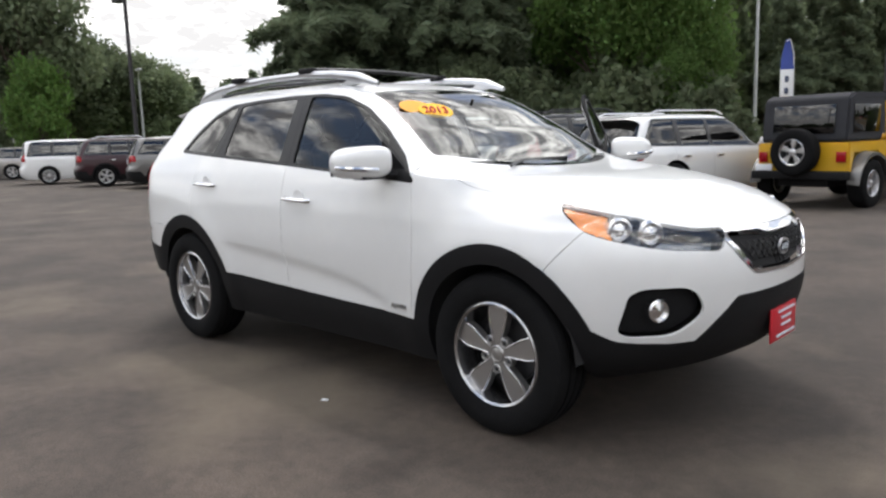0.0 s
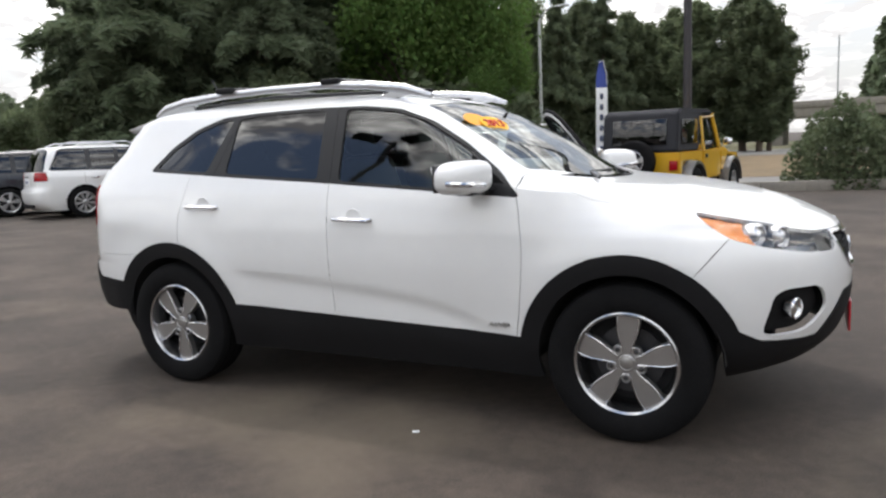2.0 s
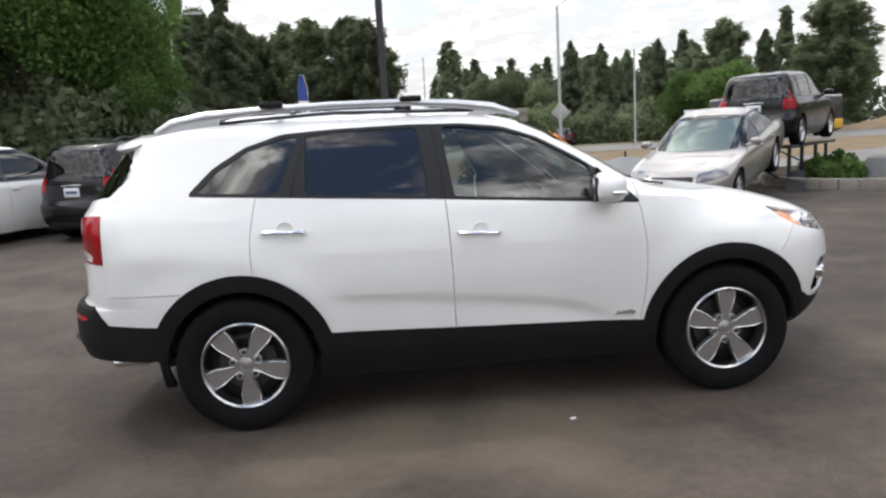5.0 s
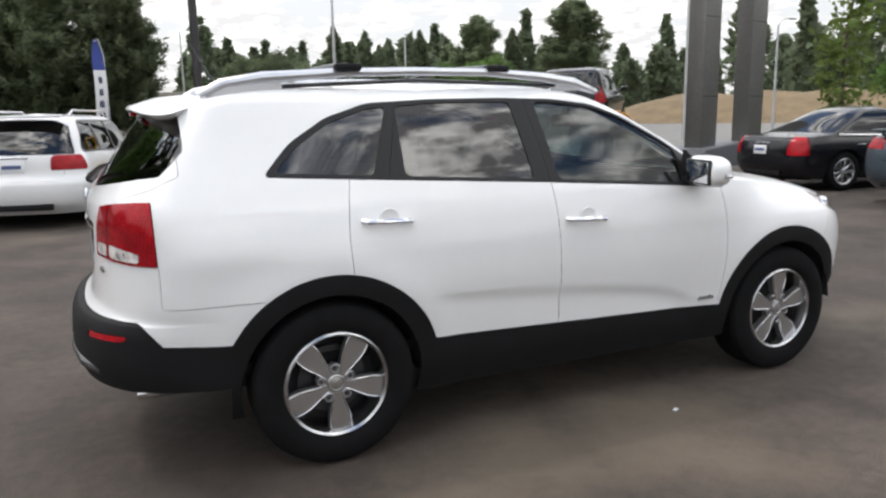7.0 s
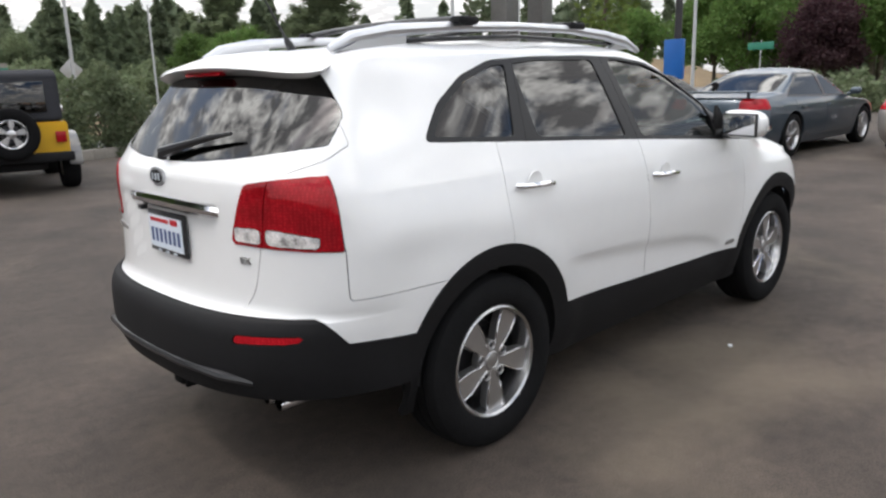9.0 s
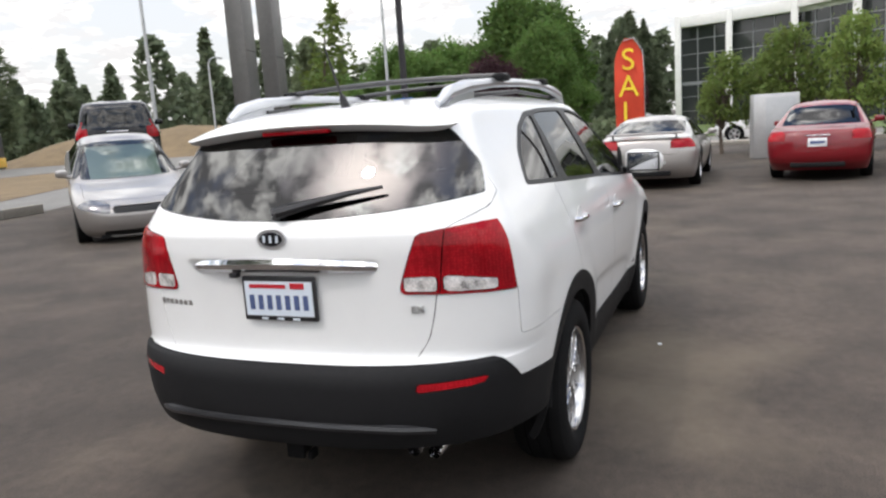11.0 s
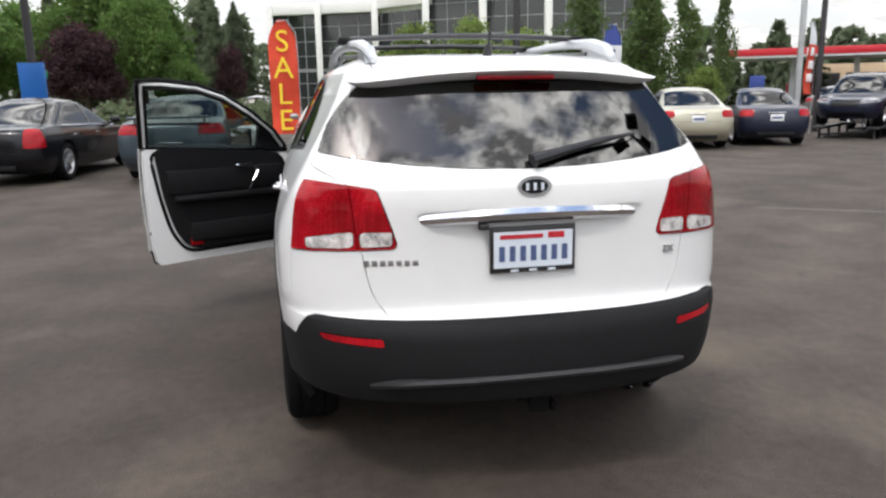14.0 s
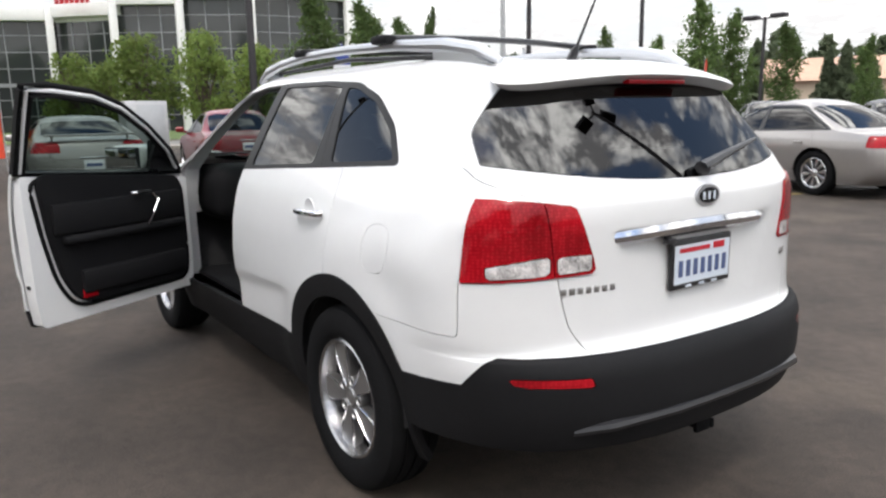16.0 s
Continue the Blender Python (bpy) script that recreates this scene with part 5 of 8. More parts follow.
def cabin(suv, wheel_side):
    bm = bmesh.new()
    box(bm, (-0.55, 0, 0.47), (2.9, 1.64, 0.06), 0.02)
    box(bm, (0.2, 0, 0.62), (1.0, 0.22, 0.28), 0.04)
    box(bm, (-1.95, 0, 0.72), (0.5, 1.3, 0.45), 0.05)
    part("cabin_floor", bm, M_CABIN, suv)
    bm = bmesh.new()
    box(bm, (0.86, 0, 0.98), (0.42, 1.50, 0.34), 0.09, seg=3)
    box(bm, (1.0, 0, 1.10), (0.36, 1.42, 0.08), 0.03)
    part("dashboard", bm, M_CABIN, suv)
    bm = bmesh.new()
    q = Matrix.Translation((0.52, wheel_side * 0.38, 1.03)) @ Matrix.Rotation(radians(65), 4, "Y")
    lathe(bm, [(0.185 + 0.016 * math.cos(a), 0.016 * math.sin(a)) for a in np.linspace(0, 2 * math.pi, 9)[:-1]], 32, "Z", True, q)
    box(bm, (0.55, wheel_side * 0.38, 1.02), (0.06, 0.16, 0.12), 0.02)
    box(bm, (0.53, wheel_side * 0.38, 1.03), (0.02, 0.36, 0.03), 0.008)
    part("steering_wheel", bm, M_CABIN, suv)
    seat(suv, 0.10, 0.38)
    seat(suv, 0.10, -0.38)
    seat(suv, -0.85, 0.0, 2.7)
    bm = bmesh.new()
    box(bm, (0.42, 0.0, 1.485), (0.03, 0.24, 0.075), 0.02)
    cyl(bm, (0.43, 0, 1.49), (0.47, 0, 1.55), 0.01, seg=8)
    part("rear_view_mirror", bm, M_TRIM, suv)
    bm = bmesh.new()
    box(bm, (-0.72, 0, 1.635), (1.65, 0.95, 0.012), 0.004)
    part("headliner", bm, M_CABIN, suv)


hero = build_hero()


# ---- the other vehicles ----
def paint(name, color, rough=0.3, metal=0.0, coat=0.7):
    return mat(name, color, rough, metal=metal, coat=coat, vary=0.03, scale=2, spec=0.3)


M_SILVER_PAINT = paint("silver_paint", (0.36, 0.34, 0.325), 0.32, 0.55)
M_BLACK_PAINT = paint("black_paint", (0.007, 0.007, 0.009), 0.25, coat=0.3)
M_SLATE_PAINT = paint("slate_blue_paint", (0.055, 0.075, 0.095), 0.3, 0.4)
M_RED_PAINT = paint("red_paint", (0.16, 0.005, 0.010), 0.3)
M_MAROON_PAINT = paint("dark_maroon_paint", (0.032, 0.010, 0.014), 0.3, coat=0.35)
M_GREY_PAINT = paint("grey_paint", (0.16, 0.155, 0.15), 0.32, 0.4)
M_CHARCOAL_PAINT = paint("charcoal_paint", (0.022, 0.025, 0.033), 0.3, 0.2, coat=0.35)
M_GOLD_PAINT = paint("champagne_paint", (0.42, 0.40, 0.31), 0.34, 0.5)
M_NAVY_PAINT = paint("dark_navy_paint", (0.012, 0.015, 0.032), 0.28, coat=0.35)
M_YELLOW_PAINT = paint("yellow_paint", (0.62, 0.36, 0.02), 0.35)
M_SOFT_TOP = mat("black_soft_top", (0.02, 0.021, 0.026), 0.85, vary=0.2, scale=4, bump=0.3, bump_scale=60)
M_CAR_GLASS = glass("car_glass", (0.03, 0.035, 0.035))
M_HEADLAMP = mat("smoked_headlamp", (0.13, 0.13, 0.14), 0.15, metal=0.5, coat=1.0, vary=0.4, scale=18)
M_SUNSHADE = mat("silver_sunshade", (0.72, 0.74, 0.72), 0.35, metal=0.6, bump=0.8, bump_scale=9)
M_PLATE_WHITE = mat("plain_plate_white", (0.75, 0.76, 0.78), 0.45)


def car(name, label, kind, body, m, L=4.8, W=1.84, H=1.46, wb=2.78, fo=0.92, wr=0.33, clad=None, lamp="wide", spoiler=False, spokes=5, rails=False, lamp_shape=None, deck=None, hatch_rake=0.32, no_wheels=False, shade=False, plate=M_PLATE_WHITE, group="parked cars", rim_mat=None, chrome_strip=False):
    """A parked car of everyday shape: kind is sedan, coupe, suv or van. It stands at the pose m, nose to +x, over its middle wheelbase."""
    ob = thing(name, m, label, "car", group)
    f, r = wb / 2 + fo, wb / 2 + fo - L
    w = W / 2
    tall = kind in ("suv", "van")
    belt0 = (1.02 if tall else 0.90) * (H / (1.70 if tall else 1.46))
    hood = belt0 - (0.03 if tall else 0.02)
    cowl = f - (1.05 if kind == "van" else 1.25 if tall else 1.38)
    wtop = cowl - (1.15 if kind == "van" else 0.82 if tall else 0.98)
    g0 = r + (0.62 if kind == "sedan" else 0.50)
    mid = (wtop + r) / 2 if tall else (g0 + wtop + 0.87) / 2
    crown = 0.65 if tall else 0.35
    tip = 0.10 if tall else 0.05
    xf = curve((0.20, f - 0.22), (0.34, f - 0.05), (0.50, f), (0.64, f - 0.02), (hood - 0.16, f - 0.09), (hood - 0.09, f - 0.28), (hood - 0.03, f - 0.75), (hood + 0.02, cowl + 0.06), (hood + 0.07, cowl - 0.05), (H - 0.09, wtop), (H - 0.045, wtop - 0.22), (H - 0.012, wtop - crown), (H, mid + tip))
    if tall:
        xr = curve((0.20, r + 0.18), (0.36, r + 0.03), (0.52, r), (0.66, r + 0.01), (0.72, r + 0.07), (belt0, r + 0.09), (belt0 + 0.10, r + 0.12), (H - 0.16, r + hatch_rake), (H - 0.075, r + hatch_rake + 0.10), (H - 0.04, r + hatch_rake + 0.45), (H - 0.012, r + hatch_rake + 0.9), (H, mid - 0.1))
    else:
        dz = deck or belt0 + 0.06
        xr = curve((0.20, r + 0.22), (0.34, r + 0.05), (0.50, r), (0.66, r + 0.01), (dz - 0.10, r + 0.06), (dz - 0.025, r + 0.12), (dz, r + 0.28), (dz + 0.035, g0), (dz + 0.07, g0 + 0.10), (H - 0.09, g0 + 0.88), (H - 0.045, g0 + 1.04), (H - 0.012, g0 + 1.22), (H, mid - tip))
    wz = curve((0.20, 0.90), (0.34, 0.955), (0.52, 0.985), (0.70, 1.0), (belt0 - 0.08, 0.985), (belt0 + 0.02, 0.945), (belt0 + 0.10, 0.90), (H - 0.12, 0.74 if tall else 0.68), (H - 0.06, 0.66 if tall else 0.60), (H - 0.02, 0.42), (H, 0.0))
    tap = curve((r, 0.95), (r + 0.9, 0.99), (0, 1.0), (f - 1.0, 0.99), (f, 0.93))
    plan = {"width": lambda x, z: w * float(wz(z)) * tap(x), "xf": xf, "xr": xr, "lr": curve((0.2, 0.34), (belt0, 0.34), (H, 0.3)), "lf": curve((0.2, 0.62), (hood - 0.1, 0.62), (hood, 0.45), (H - 0.1, 0.32), (H, 0.3))}
    sh = Shell((0.20, H), plan, lambda z: 2.4, lambda z: 2.7, 0.055, corner=15, side=44)
    ay = np.abs
    ah = wr + 0.045
    arch = lambda q: (lambda x, y, z: np.minimum(np.hypot(x - wb / 2, z - wr), np.hypot(x + wb / 2, z - wr)) - q)
    sh.cut(arch(ah), "body", "hole")
    if clad is not None:
        sh.cut(arch(ah + 0.06), "body", "clad")
        sh.cut(lambda x, y, z: z - np.where((x < r + 0.45) | (x > f - 0.4), 0.56, 0.42), "body", "clad")
    zr = H - 0.10
    ap0, ap1 = cowl + 0.02, wtop - 0.05
    if tall:
        rp0, rp1 = r + 0.34, r + hatch_rake + 0.30
    else:
        rp0, rp1 = g0 + 0.28, g0 + 0.98
    b0, b1 = belt0 + 0.02, belt0 + (0.09 if kind != "van" else 0.04)
    dl = poly_dist(rounded([(ap0 - 0.22, b0), (rp0, b1), (rp1, zr), (ap1, zr), (ap0 - 0.45, b0 + (zr - b0) * 0.42)], 0.05, 4))
    sh.cut(lambda x, y, z: np.maximum.reduce([ay(y) - (w * 0.80 - (z - belt0) * 0.30), hood + 0.045 - z, z - (H - 0.055), wtop - 0.12 - x]), "body", "windshield")
    if tall:
        sh.cut(lambda x, y, z: np.maximum.reduce([ay(y) - (w * 0.82 - (z - belt0) * 0.30), belt0 + 0.07 - z, z - (H - 0.10), x - (r + hatch_rake + 0.10)]), "body", "rear_glass")
    else:
        sh.cut(lambda x, y, z: np.maximum.reduce([ay(y) - (w * 0.78 - (z - belt0) * 0.30), dz + 0.055 - z, z - (H - 0.105), x - (g0 + 0.86)]), "body", "rear_glass")
    sh.cut(lambda x, y, z: np.maximum(dl(x, z), 0.86 * w * wz(z) * tap(x) - ay(y)), "body", "dlo")
    sh.cut(lambda x, y, z: dl(x, z) + 0.028, "dlo", "pane")
    door_m = (cowl + rp0) / 2 + (0.02 if tall else 0.06)
    door_f = cowl - 0.10
    door_r = max(-wb / 2 + 0.16, rp0 - 0.05) if tall else -wb / 2 + 0.20
    sh.cut(lambda x, y, z: ay(x - door_m) - 0.045, "pane", "dlo")
    if tall:
        sh.cut(lambda x, y, z: ay(x - door_r - 0.02) - 0.05, "pane", "dlo")
    sh.cut(lambda x, y, z: door_m - x, "pane", "pane_f")
    if tall:
        sh.cut(lambda x, y, z: x - door_r - 0.02, "pane", "pane_q")
    side = lambda x, y, z: np.maximum.reduce([z - b0 - (b1 - b0) * np.clip((ap0 - x) / (ap0 - rp0), 0, 1), 0.34 - z, 0.3 - ay(y)])
    if kind != "coupe":
        sh.cut(lambda x, y, z: np.maximum.reduce([side(x, y, z), x - door_m, door_r - 0.12 - x]), "body", "door_r")
        sh.cut(lambda x, y, z: np.maximum.reduce([side(x, y, z), x - door_f, door_m - x]), "body", "door_f")
    else:
        sh.cut(lambda x, y, z: np.maximum.reduce([side(x, y, z), x - door_f, door_m - 0.35 - x]), "body", "door_f")
    sh.cut(lambda x, y, z: np.maximum.reduce([hood - 0.085 - z, ay(y) - w * 0.80, cowl + 0.03 - x]), "body", "hood")
    # lamps
    lt, lb = (belt0 + 0.06, belt0 - 0.14) if tall else (dz - 0.045, dz - 0.21)
    inner = {"wide": 0.50, "tall": 0.66, "narrow": 0.60, "quad": 0.30}[lamp] * w
    if lamp == "tall":
        lt, lb = (belt0 + 0.22, belt0 - 0.16) if tall else (dz + 0.0, dz - 0.33)
    sh.cut(lambda x, y, z: np.maximum.reduce([x - (r + 0.30), z - lt, lb - z, inner - ay(y)]), "body", "tail")
    sh.cut(lambda x, y, z: np.maximum.reduce([f - 0.46 - x, hood - 0.235 + (ay(y) / w - 0.5) * 0.10 - z, z - (hood - 0.095 + (ay(y) / w - 0.5) * 0.06), w * 0.44 - ay(y)]), "body", "headlamp")
    sh.cut(lambda x, y, z: np.maximum.reduce([f - 0.3 - x, (0.52 if tall else hood - 0.235) - z, z - (hood - 0.14), ay(y) - w * 0.40]), "body", "grille")
    sh.cut(lambda x, y, z: np.maximum.reduce([f - 0.35 - x, 0.24 - z, z - 0.37 + 0.05 * (y / w) ** 2, ay(y) - w * 0.58]), "body", "intake")
    sh.cut(lambda x, y, z: np.maximum.reduce([x - (r + (0.25 if tall else 0.6)), ay(y) - w * 0.66, 0.66 - z, z - (H - 0.06 if tall else dz + 0.03)]), "body", "tailgate")
    P = lambda n, tags, mm=body, **k: sh.panel(n, tags, mm, ob, **{"gap": 0.003, "flange": 0.02, **k})
    P("body", "body")
    P("hood", "hood")
    P("tailgate" if tall else "boot_lid", "tailgate")
    P("windshield", "windshield", M_WINDSHIELD if shade else M_CAR_GLASS)
    P("rear_window", "rear_glass", M_CAR_GLASS)
    P("window_frame", "dlo", M_TRIM)
    P("grille", "grille", M_FRAME, sink=0.015)
    P("lower_intake", "intake", M_FRAME, sink=0.02)
    if clad is not None:
        P("cladding", "clad", clad, sink=-0.004)
    for s in (-1, 1):
        P("front_door", "door_f", side=s)
        P("rear_door", "door_r", side=s)
        for tag in ("pane", "pane_f", "pane_q"):
            P("side_window", tag, M_GLASS if tall else M_CAR_GLASS, side=s, sink=0.006)
        P("tail_lamp", "tail", M_RED, side=s, sink=-0.005, label="red tail lamp")
        P("headlamp", "headlamp", M_HEADLAMP, side=s, label="clear headlamp")
        bm = bmesh.new()
        e = lambda a: math.copysign(abs(a) ** 0.7, a)
        bmesh.ops.create_uvsphere(bm, u_segments=12, v_segments=8, radius=1)
        for q in bm.verts:
            q.co = Vector((cowl - 0.32 + 0.06 * e(q.co.x), s * (w + 0.07 + 0.10 * e(q.co.y)), b0 + 0.09 + 0.065 * e(q.co.z)))
        cyl(bm, (cowl - 0.30, s * (w - 0.08), b0 + 0.03), (cowl - 0.30, s * (w + 0.05), b0 + 0.06), 0.03, seg=8)
        part("mirror", bm, body, ob)
        for hx in ((door_m + 0.14, door_r + 0.10) if kind != "coupe" else (door_m - 0.2,)):
            bm = bmesh.new()
            box(bm, (hx, s * (w * float(wz(belt0 - 0.1)) + 0.012), belt0 - 0.10), (0.17, 0.03, 0.028), 0.008)
            part("door_handle", bm, M_CHROME if rails or chrome_strip else body, ob)
        if chrome_strip:
            bm = bmesh.new()
            tube(bm, [(door_f - 0.1, s * w * 0.972, b0 - 0.01), (rp0, s * w * 0.955, b1 - 0.01)], 0.011, 6)
            part("chrome_strip", bm, M_CHROME, ob)
        if rails:
            bm = bmesh.new()
            yy = w * 0.62
            tube(bm, [(rp1 + 0.05, s * yy, H - 0.04), (rp1 + 0.25, s * yy, H + 0.035), (wtop - 0.35, s * yy, H + 0.035), (wtop - 0.15, s * yy, H - 0.04)], 0.017, 6)
            part("roof_rail", bm, M_RAIL if body is not M_BLACK_PAINT else M_TRIM, ob)
    # plates, bumper slots, tail pipes
    pz = 0.86 if tall else (dz - 0.24 if deck is None else 0.56)
    bm = bmesh.new()
    box(bm, (float(xr(pz)) - 0.006, 0, pz), (0.02, 0.31, 0.155), 0.005)
    np_ = part("number_plate", bm, plate, ob, "white number plate")
    bm = bmesh.new()
    box(bm, (float(xr(pz)) - 0.018, 0, pz), (0.004, 0.24, 0.05))
    part("plate_bar", bm, M_BLUE_INK, np_)
    bm = bmesh.new()
    box(bm, (float(xr(0.34)) + 0.015, 0, 0.31), (0.05, W * 0.5, 0.09), 0.02)
    part("bumper_insert", bm, M_CLAD, ob)
    bm = bmesh.new()
    box(bm, (float(xr(pz + 0.11)) - 0.004, 0, pz + 0.12), (0.02, 0.42, 0.026), 0.008)
    part("boot_trim", bm, M_CHROME, ob)
    if spoiler:
        bm = bmesh.new()
        zz = (H - 0.05) if tall else dz + 0.07
        xx = (r + hatch_rake - 0.02) if tall else r + 0.16
        box(bm, (xx, 0, zz), (0.22, W * (0.66 if tall else 0.72), 0.035), 0.014)
        if not tall:
            for s in (-1, 1):
                box(bm, (xx + 0.02, s * W * 0.30, zz - 0.05), (0.08, 0.03, 0.08), 0.008)
        part("spoiler", bm, body, ob)
    if shade:
        bm = bmesh.new()
        q = Matrix.Translation(((cowl + wtop) / 2 - 0.10, 0, (hood + H) / 2 - 0.06)) @ Matrix.Rotation(math.atan2(H - hood - 0.10, cowl - wtop), 4, "Y")
        box(bm, (0, 0, 0), (0.95, W * 0.62, 0.012), 0.004)
        bm.transform(q)
        part("sunshade", bm, M_SUNSHADE, ob, "crinkled silver sunshade behind the windshield")
    bm = bmesh.new()
    box(bm, (0, 0, 0.28), (L * 0.86, W * 0.62, 0.14), 0.02)
    part("underbody", bm, M_DARK, ob)
    bm = bmesh.new()
    box(bm, ((wtop + r) / 2 + 0.45, 0, 0.55), (wtop - r - 0.3, W * 0.8, 0.3), 0.05)
    part("cabin_floor", bm, M_CABIN, ob)
    for sx, dz_ in ((wtop - 0.45, 0.0), (wtop - (1.4 if tall else 0.98), 0.0 if tall else -0.16)):
        for s in (-1, 1):
            bm = bmesh.new()
            box(bm, (sx, s * 0.36, 0.86 + dz_), (0.16, 0.46, 0.62), 0.05, Matrix.Rotation(radians(-14), 3, "Y"))
            box(bm, (sx - 0.14, s * 0.36, (1.17 if not tall else 1.22) + dz_), (0.09, 0.24, 0.15), 0.03)
            part("seat", bm, M_CABIN, ob)
    for s in (-1, 1):
        for x in (wb / 2, -wb / 2):
            mm = Matrix.Translation((x, s * (w - 0.125), wr)) @ (Matrix.Identity(4) if s < 0 else Matrix.Rotation(math.pi, 4, "Z"))
            make_wheel(wr, wr * 0.665, 0.21, spokes, rim_mat or M_ALLOY, rim_mat or M_ALLOY, ob, mm, False, 0.3 + x)
            arch_liner(ob, x, wr, ah + 0.015, s * (w - 0.42), s * (w - 0.03))
    return ob


def stand(rr, heading, W, wb):
    """The pose of a car whose right rear wheel touches the ground at rr, with its nose to the heading in degrees."""
    a = radians(heading)
    ox, oy = wb / 2, W / 2 - 0.10
    x = rr[0] + math.cos(a) * ox - math.sin(a) * oy
    y = rr[1] + math.sin(a) * ox + math.cos(a) * oy
    return pose(x, y, ground_z(x, y), 0, 0, heading)


def parked(name, label, kind, body, rr, heading, **k):
    return car(name, label, kind, body, stand(rr, heading, k.get("W", 1.84), k.get("wb", 2.78)), **k)


SUV = dict(L=4.6, W=1.86, H=1.70, wb=2.66, fo=0.90, wr=0.36)
VAN = dict(L=5.1, W=1.98, H=1.76, wb=3.05, fo=0.98, wr=0.345)
parked("sedan", "silver hatchback parked at the end of the row", "suv", M_SILVER_PAINT, (-36.5, 8.2), 68, **{**SUV, "H": 1.58})
parked("minivan", "white minivan with tinted side windows", "van", M_WHITE, (-27.6, 6.9), 68, lamp="tall", hatch_rake=0.22, spokes=9, **VAN)
parked("suv", "dark maroon SUV parked in the row", "suv", M_MAROON_PAINT, (-22.9, 7.2), 68, rails=True, clad=M_CLAD, **SUV)
parked("suv", "grey compact SUV parked in the row", "suv", M_GREY_PAINT, (-19.3, 7.5), 68, clad=M_CLAD, **{**SUV, "H": 1.66})
parked("suv", "charcoal crossover with wide red tail lamps", "suv", M_CHARCOAL_PAINT, (-15.5, 7.4), 68, lamp="wide", **{**SUV, "H": 1.64, "L": 4.45})
parked("suv", "white SUV parked in the row", "suv", M_WHITE, (-12.9, 7.5), 68, lamp="wide", rails=True, spokes=9, **SUV)
parked("suv", "black SUV with grey wheel arch cladding", "suv", M_BLACK_PAINT, (-10.3, 8.1), 68, clad=M_GREY_PAINT, **{**SUV, "H": 1.78})
parked("minivan", "white minivan with red tail lamps and a dark rear window", "van", M_WHITE, (-7.55, 7.75), 68, lamp="wide", hatch_rake=0.26, spoiler=True, **VAN)
parked("suv", "black boxy SUV with upright tail lamps", "suv", M_BLACK_PAINT, (-4.7, 8.6), 68, lamp="tall", rails=True, hatch_rake=0.2, **{**SUV, "L": 4.43, "W": 1.82, "H": 1.72})
parked("suv", "white luxury SUV with wide red tail lamps", "suv", M_WHITE, (-2.31, 8.2), 76, lamp="wide", rails=True, spoiler=True, hatch_rake=0.36, **{**SUV, "L": 4.85, "W": 1.93, "H": 1.58, "wb": 2.93, "wr": 0.375})
parked("sedan", "black luxury sedan with upright red tail lamps", "sedan", M_BLACK_PAINT, (9.55, 4.95), -8, lamp="tall", chrome_strip=True, L=4.87, H=1.47, wb=2.88, wr=0.34, spokes=9)
parked("sedan", "slate blue sedan with a boot lid spoiler", "sedan", M_SLATE_PAINT, (9.35, 2.03), -3, lamp="wide", spoiler=True, L=5.08, W=1.89, H=1.48, wb=3.05, wr=0.36, deck=1.03)
parked("coupe", "silver sports coupe with wide haunches", "coupe", M_SILVER_PAINT, (10.6, -0.95), -2, lamp="wide", spoiler=True, L=4.84, W=1.92, H=1.37, wb=2.85, wr=0.36, deck=0.98)
parked("sedan", "red sedan with round tail lamps", "sedan", M_RED_PAINT, (11.2, -3.97), -9, lamp="narrow", L=4.87, W=1.79, H=1.45, wb=2.85)
parked("sedan", "charcoal sedan with red tail lamps", "sedan", M_CHARCOAL_PAINT, (11.4, -6.7), -12, lamp="wide", L=4.8, W=1.82, H=1.47)
parked("sedan", "champagne sedan with tall tail lamps", "sedan", M_GOLD_PAINT, (11.9, -9.5), -18, lamp="narrow", L=4.82, W=1.79, H=1.47)
parked("sedan", "black compact sedan with chrome trim", "sedan", M_NAVY_PAINT, (11.94, -11.66), -20, lamp="narrow", L=4.55, W=1.73, H=1.43, wb=2.72, chrome_strip=True)
parked("suv", "dark SUV parked near the filling station", "suv", M_CHARCOAL_PAINT, (14.45, -18.0), -30, lamp="wide", **SUV)
parked("suv", "bright red compact hatchback", "suv", M_RED_PAINT, (10.85, -16.3), -42, lamp="narrow", spoiler=True, **{**SUV, "L": 4.1, "W": 1.75, "H": 1.5, "wb": 2.5, "wr": 0.32})
parked("sedan", "black sedan parked beside the red hatchback", "sedan", M_BLACK_PAINT, (7.6, -18.2), -48, lamp="narrow")
parked("sedan", "dark grey sedan in the far row", "sedan", M_CHARCOAL_PAINT, (4.65, -19.3), -50, lamp="wide")
OPT = dict(L=4.85, W=1.83, H=1.455, wb=2.80, wr=0.34)
# silver sedan seen from its left side: rear left wheel near (2.15, -8.9)
_a = radians(-12)
_ox = 2.15 + math.cos(_a) * 1.4 + math.sin(_a) * 0.815
_oy = -8.9 + math.sin(_a) * 1.4 - math.cos(_a) * 0.815
car("sedan", "silver sedan with alloy wheels parked alone on the lot", "sedan", M_SILVER_PAINT, pose(_ox, _oy, ground_z(_ox, _oy), 0, 0, -12), lamp="wide", spokes=10, **OPT)
# silver sedan with its nose to the white SUV, rear wheels up on a low ramp
car("sedan", "silver sedan with a sunshade, rear wheels on a low ramp", "sedan", M_SILVER_PAINT, pose(5.80, 8.75, 0.28, 0, 9, -131), lamp="wide", spokes=10, shade=True, **OPT)
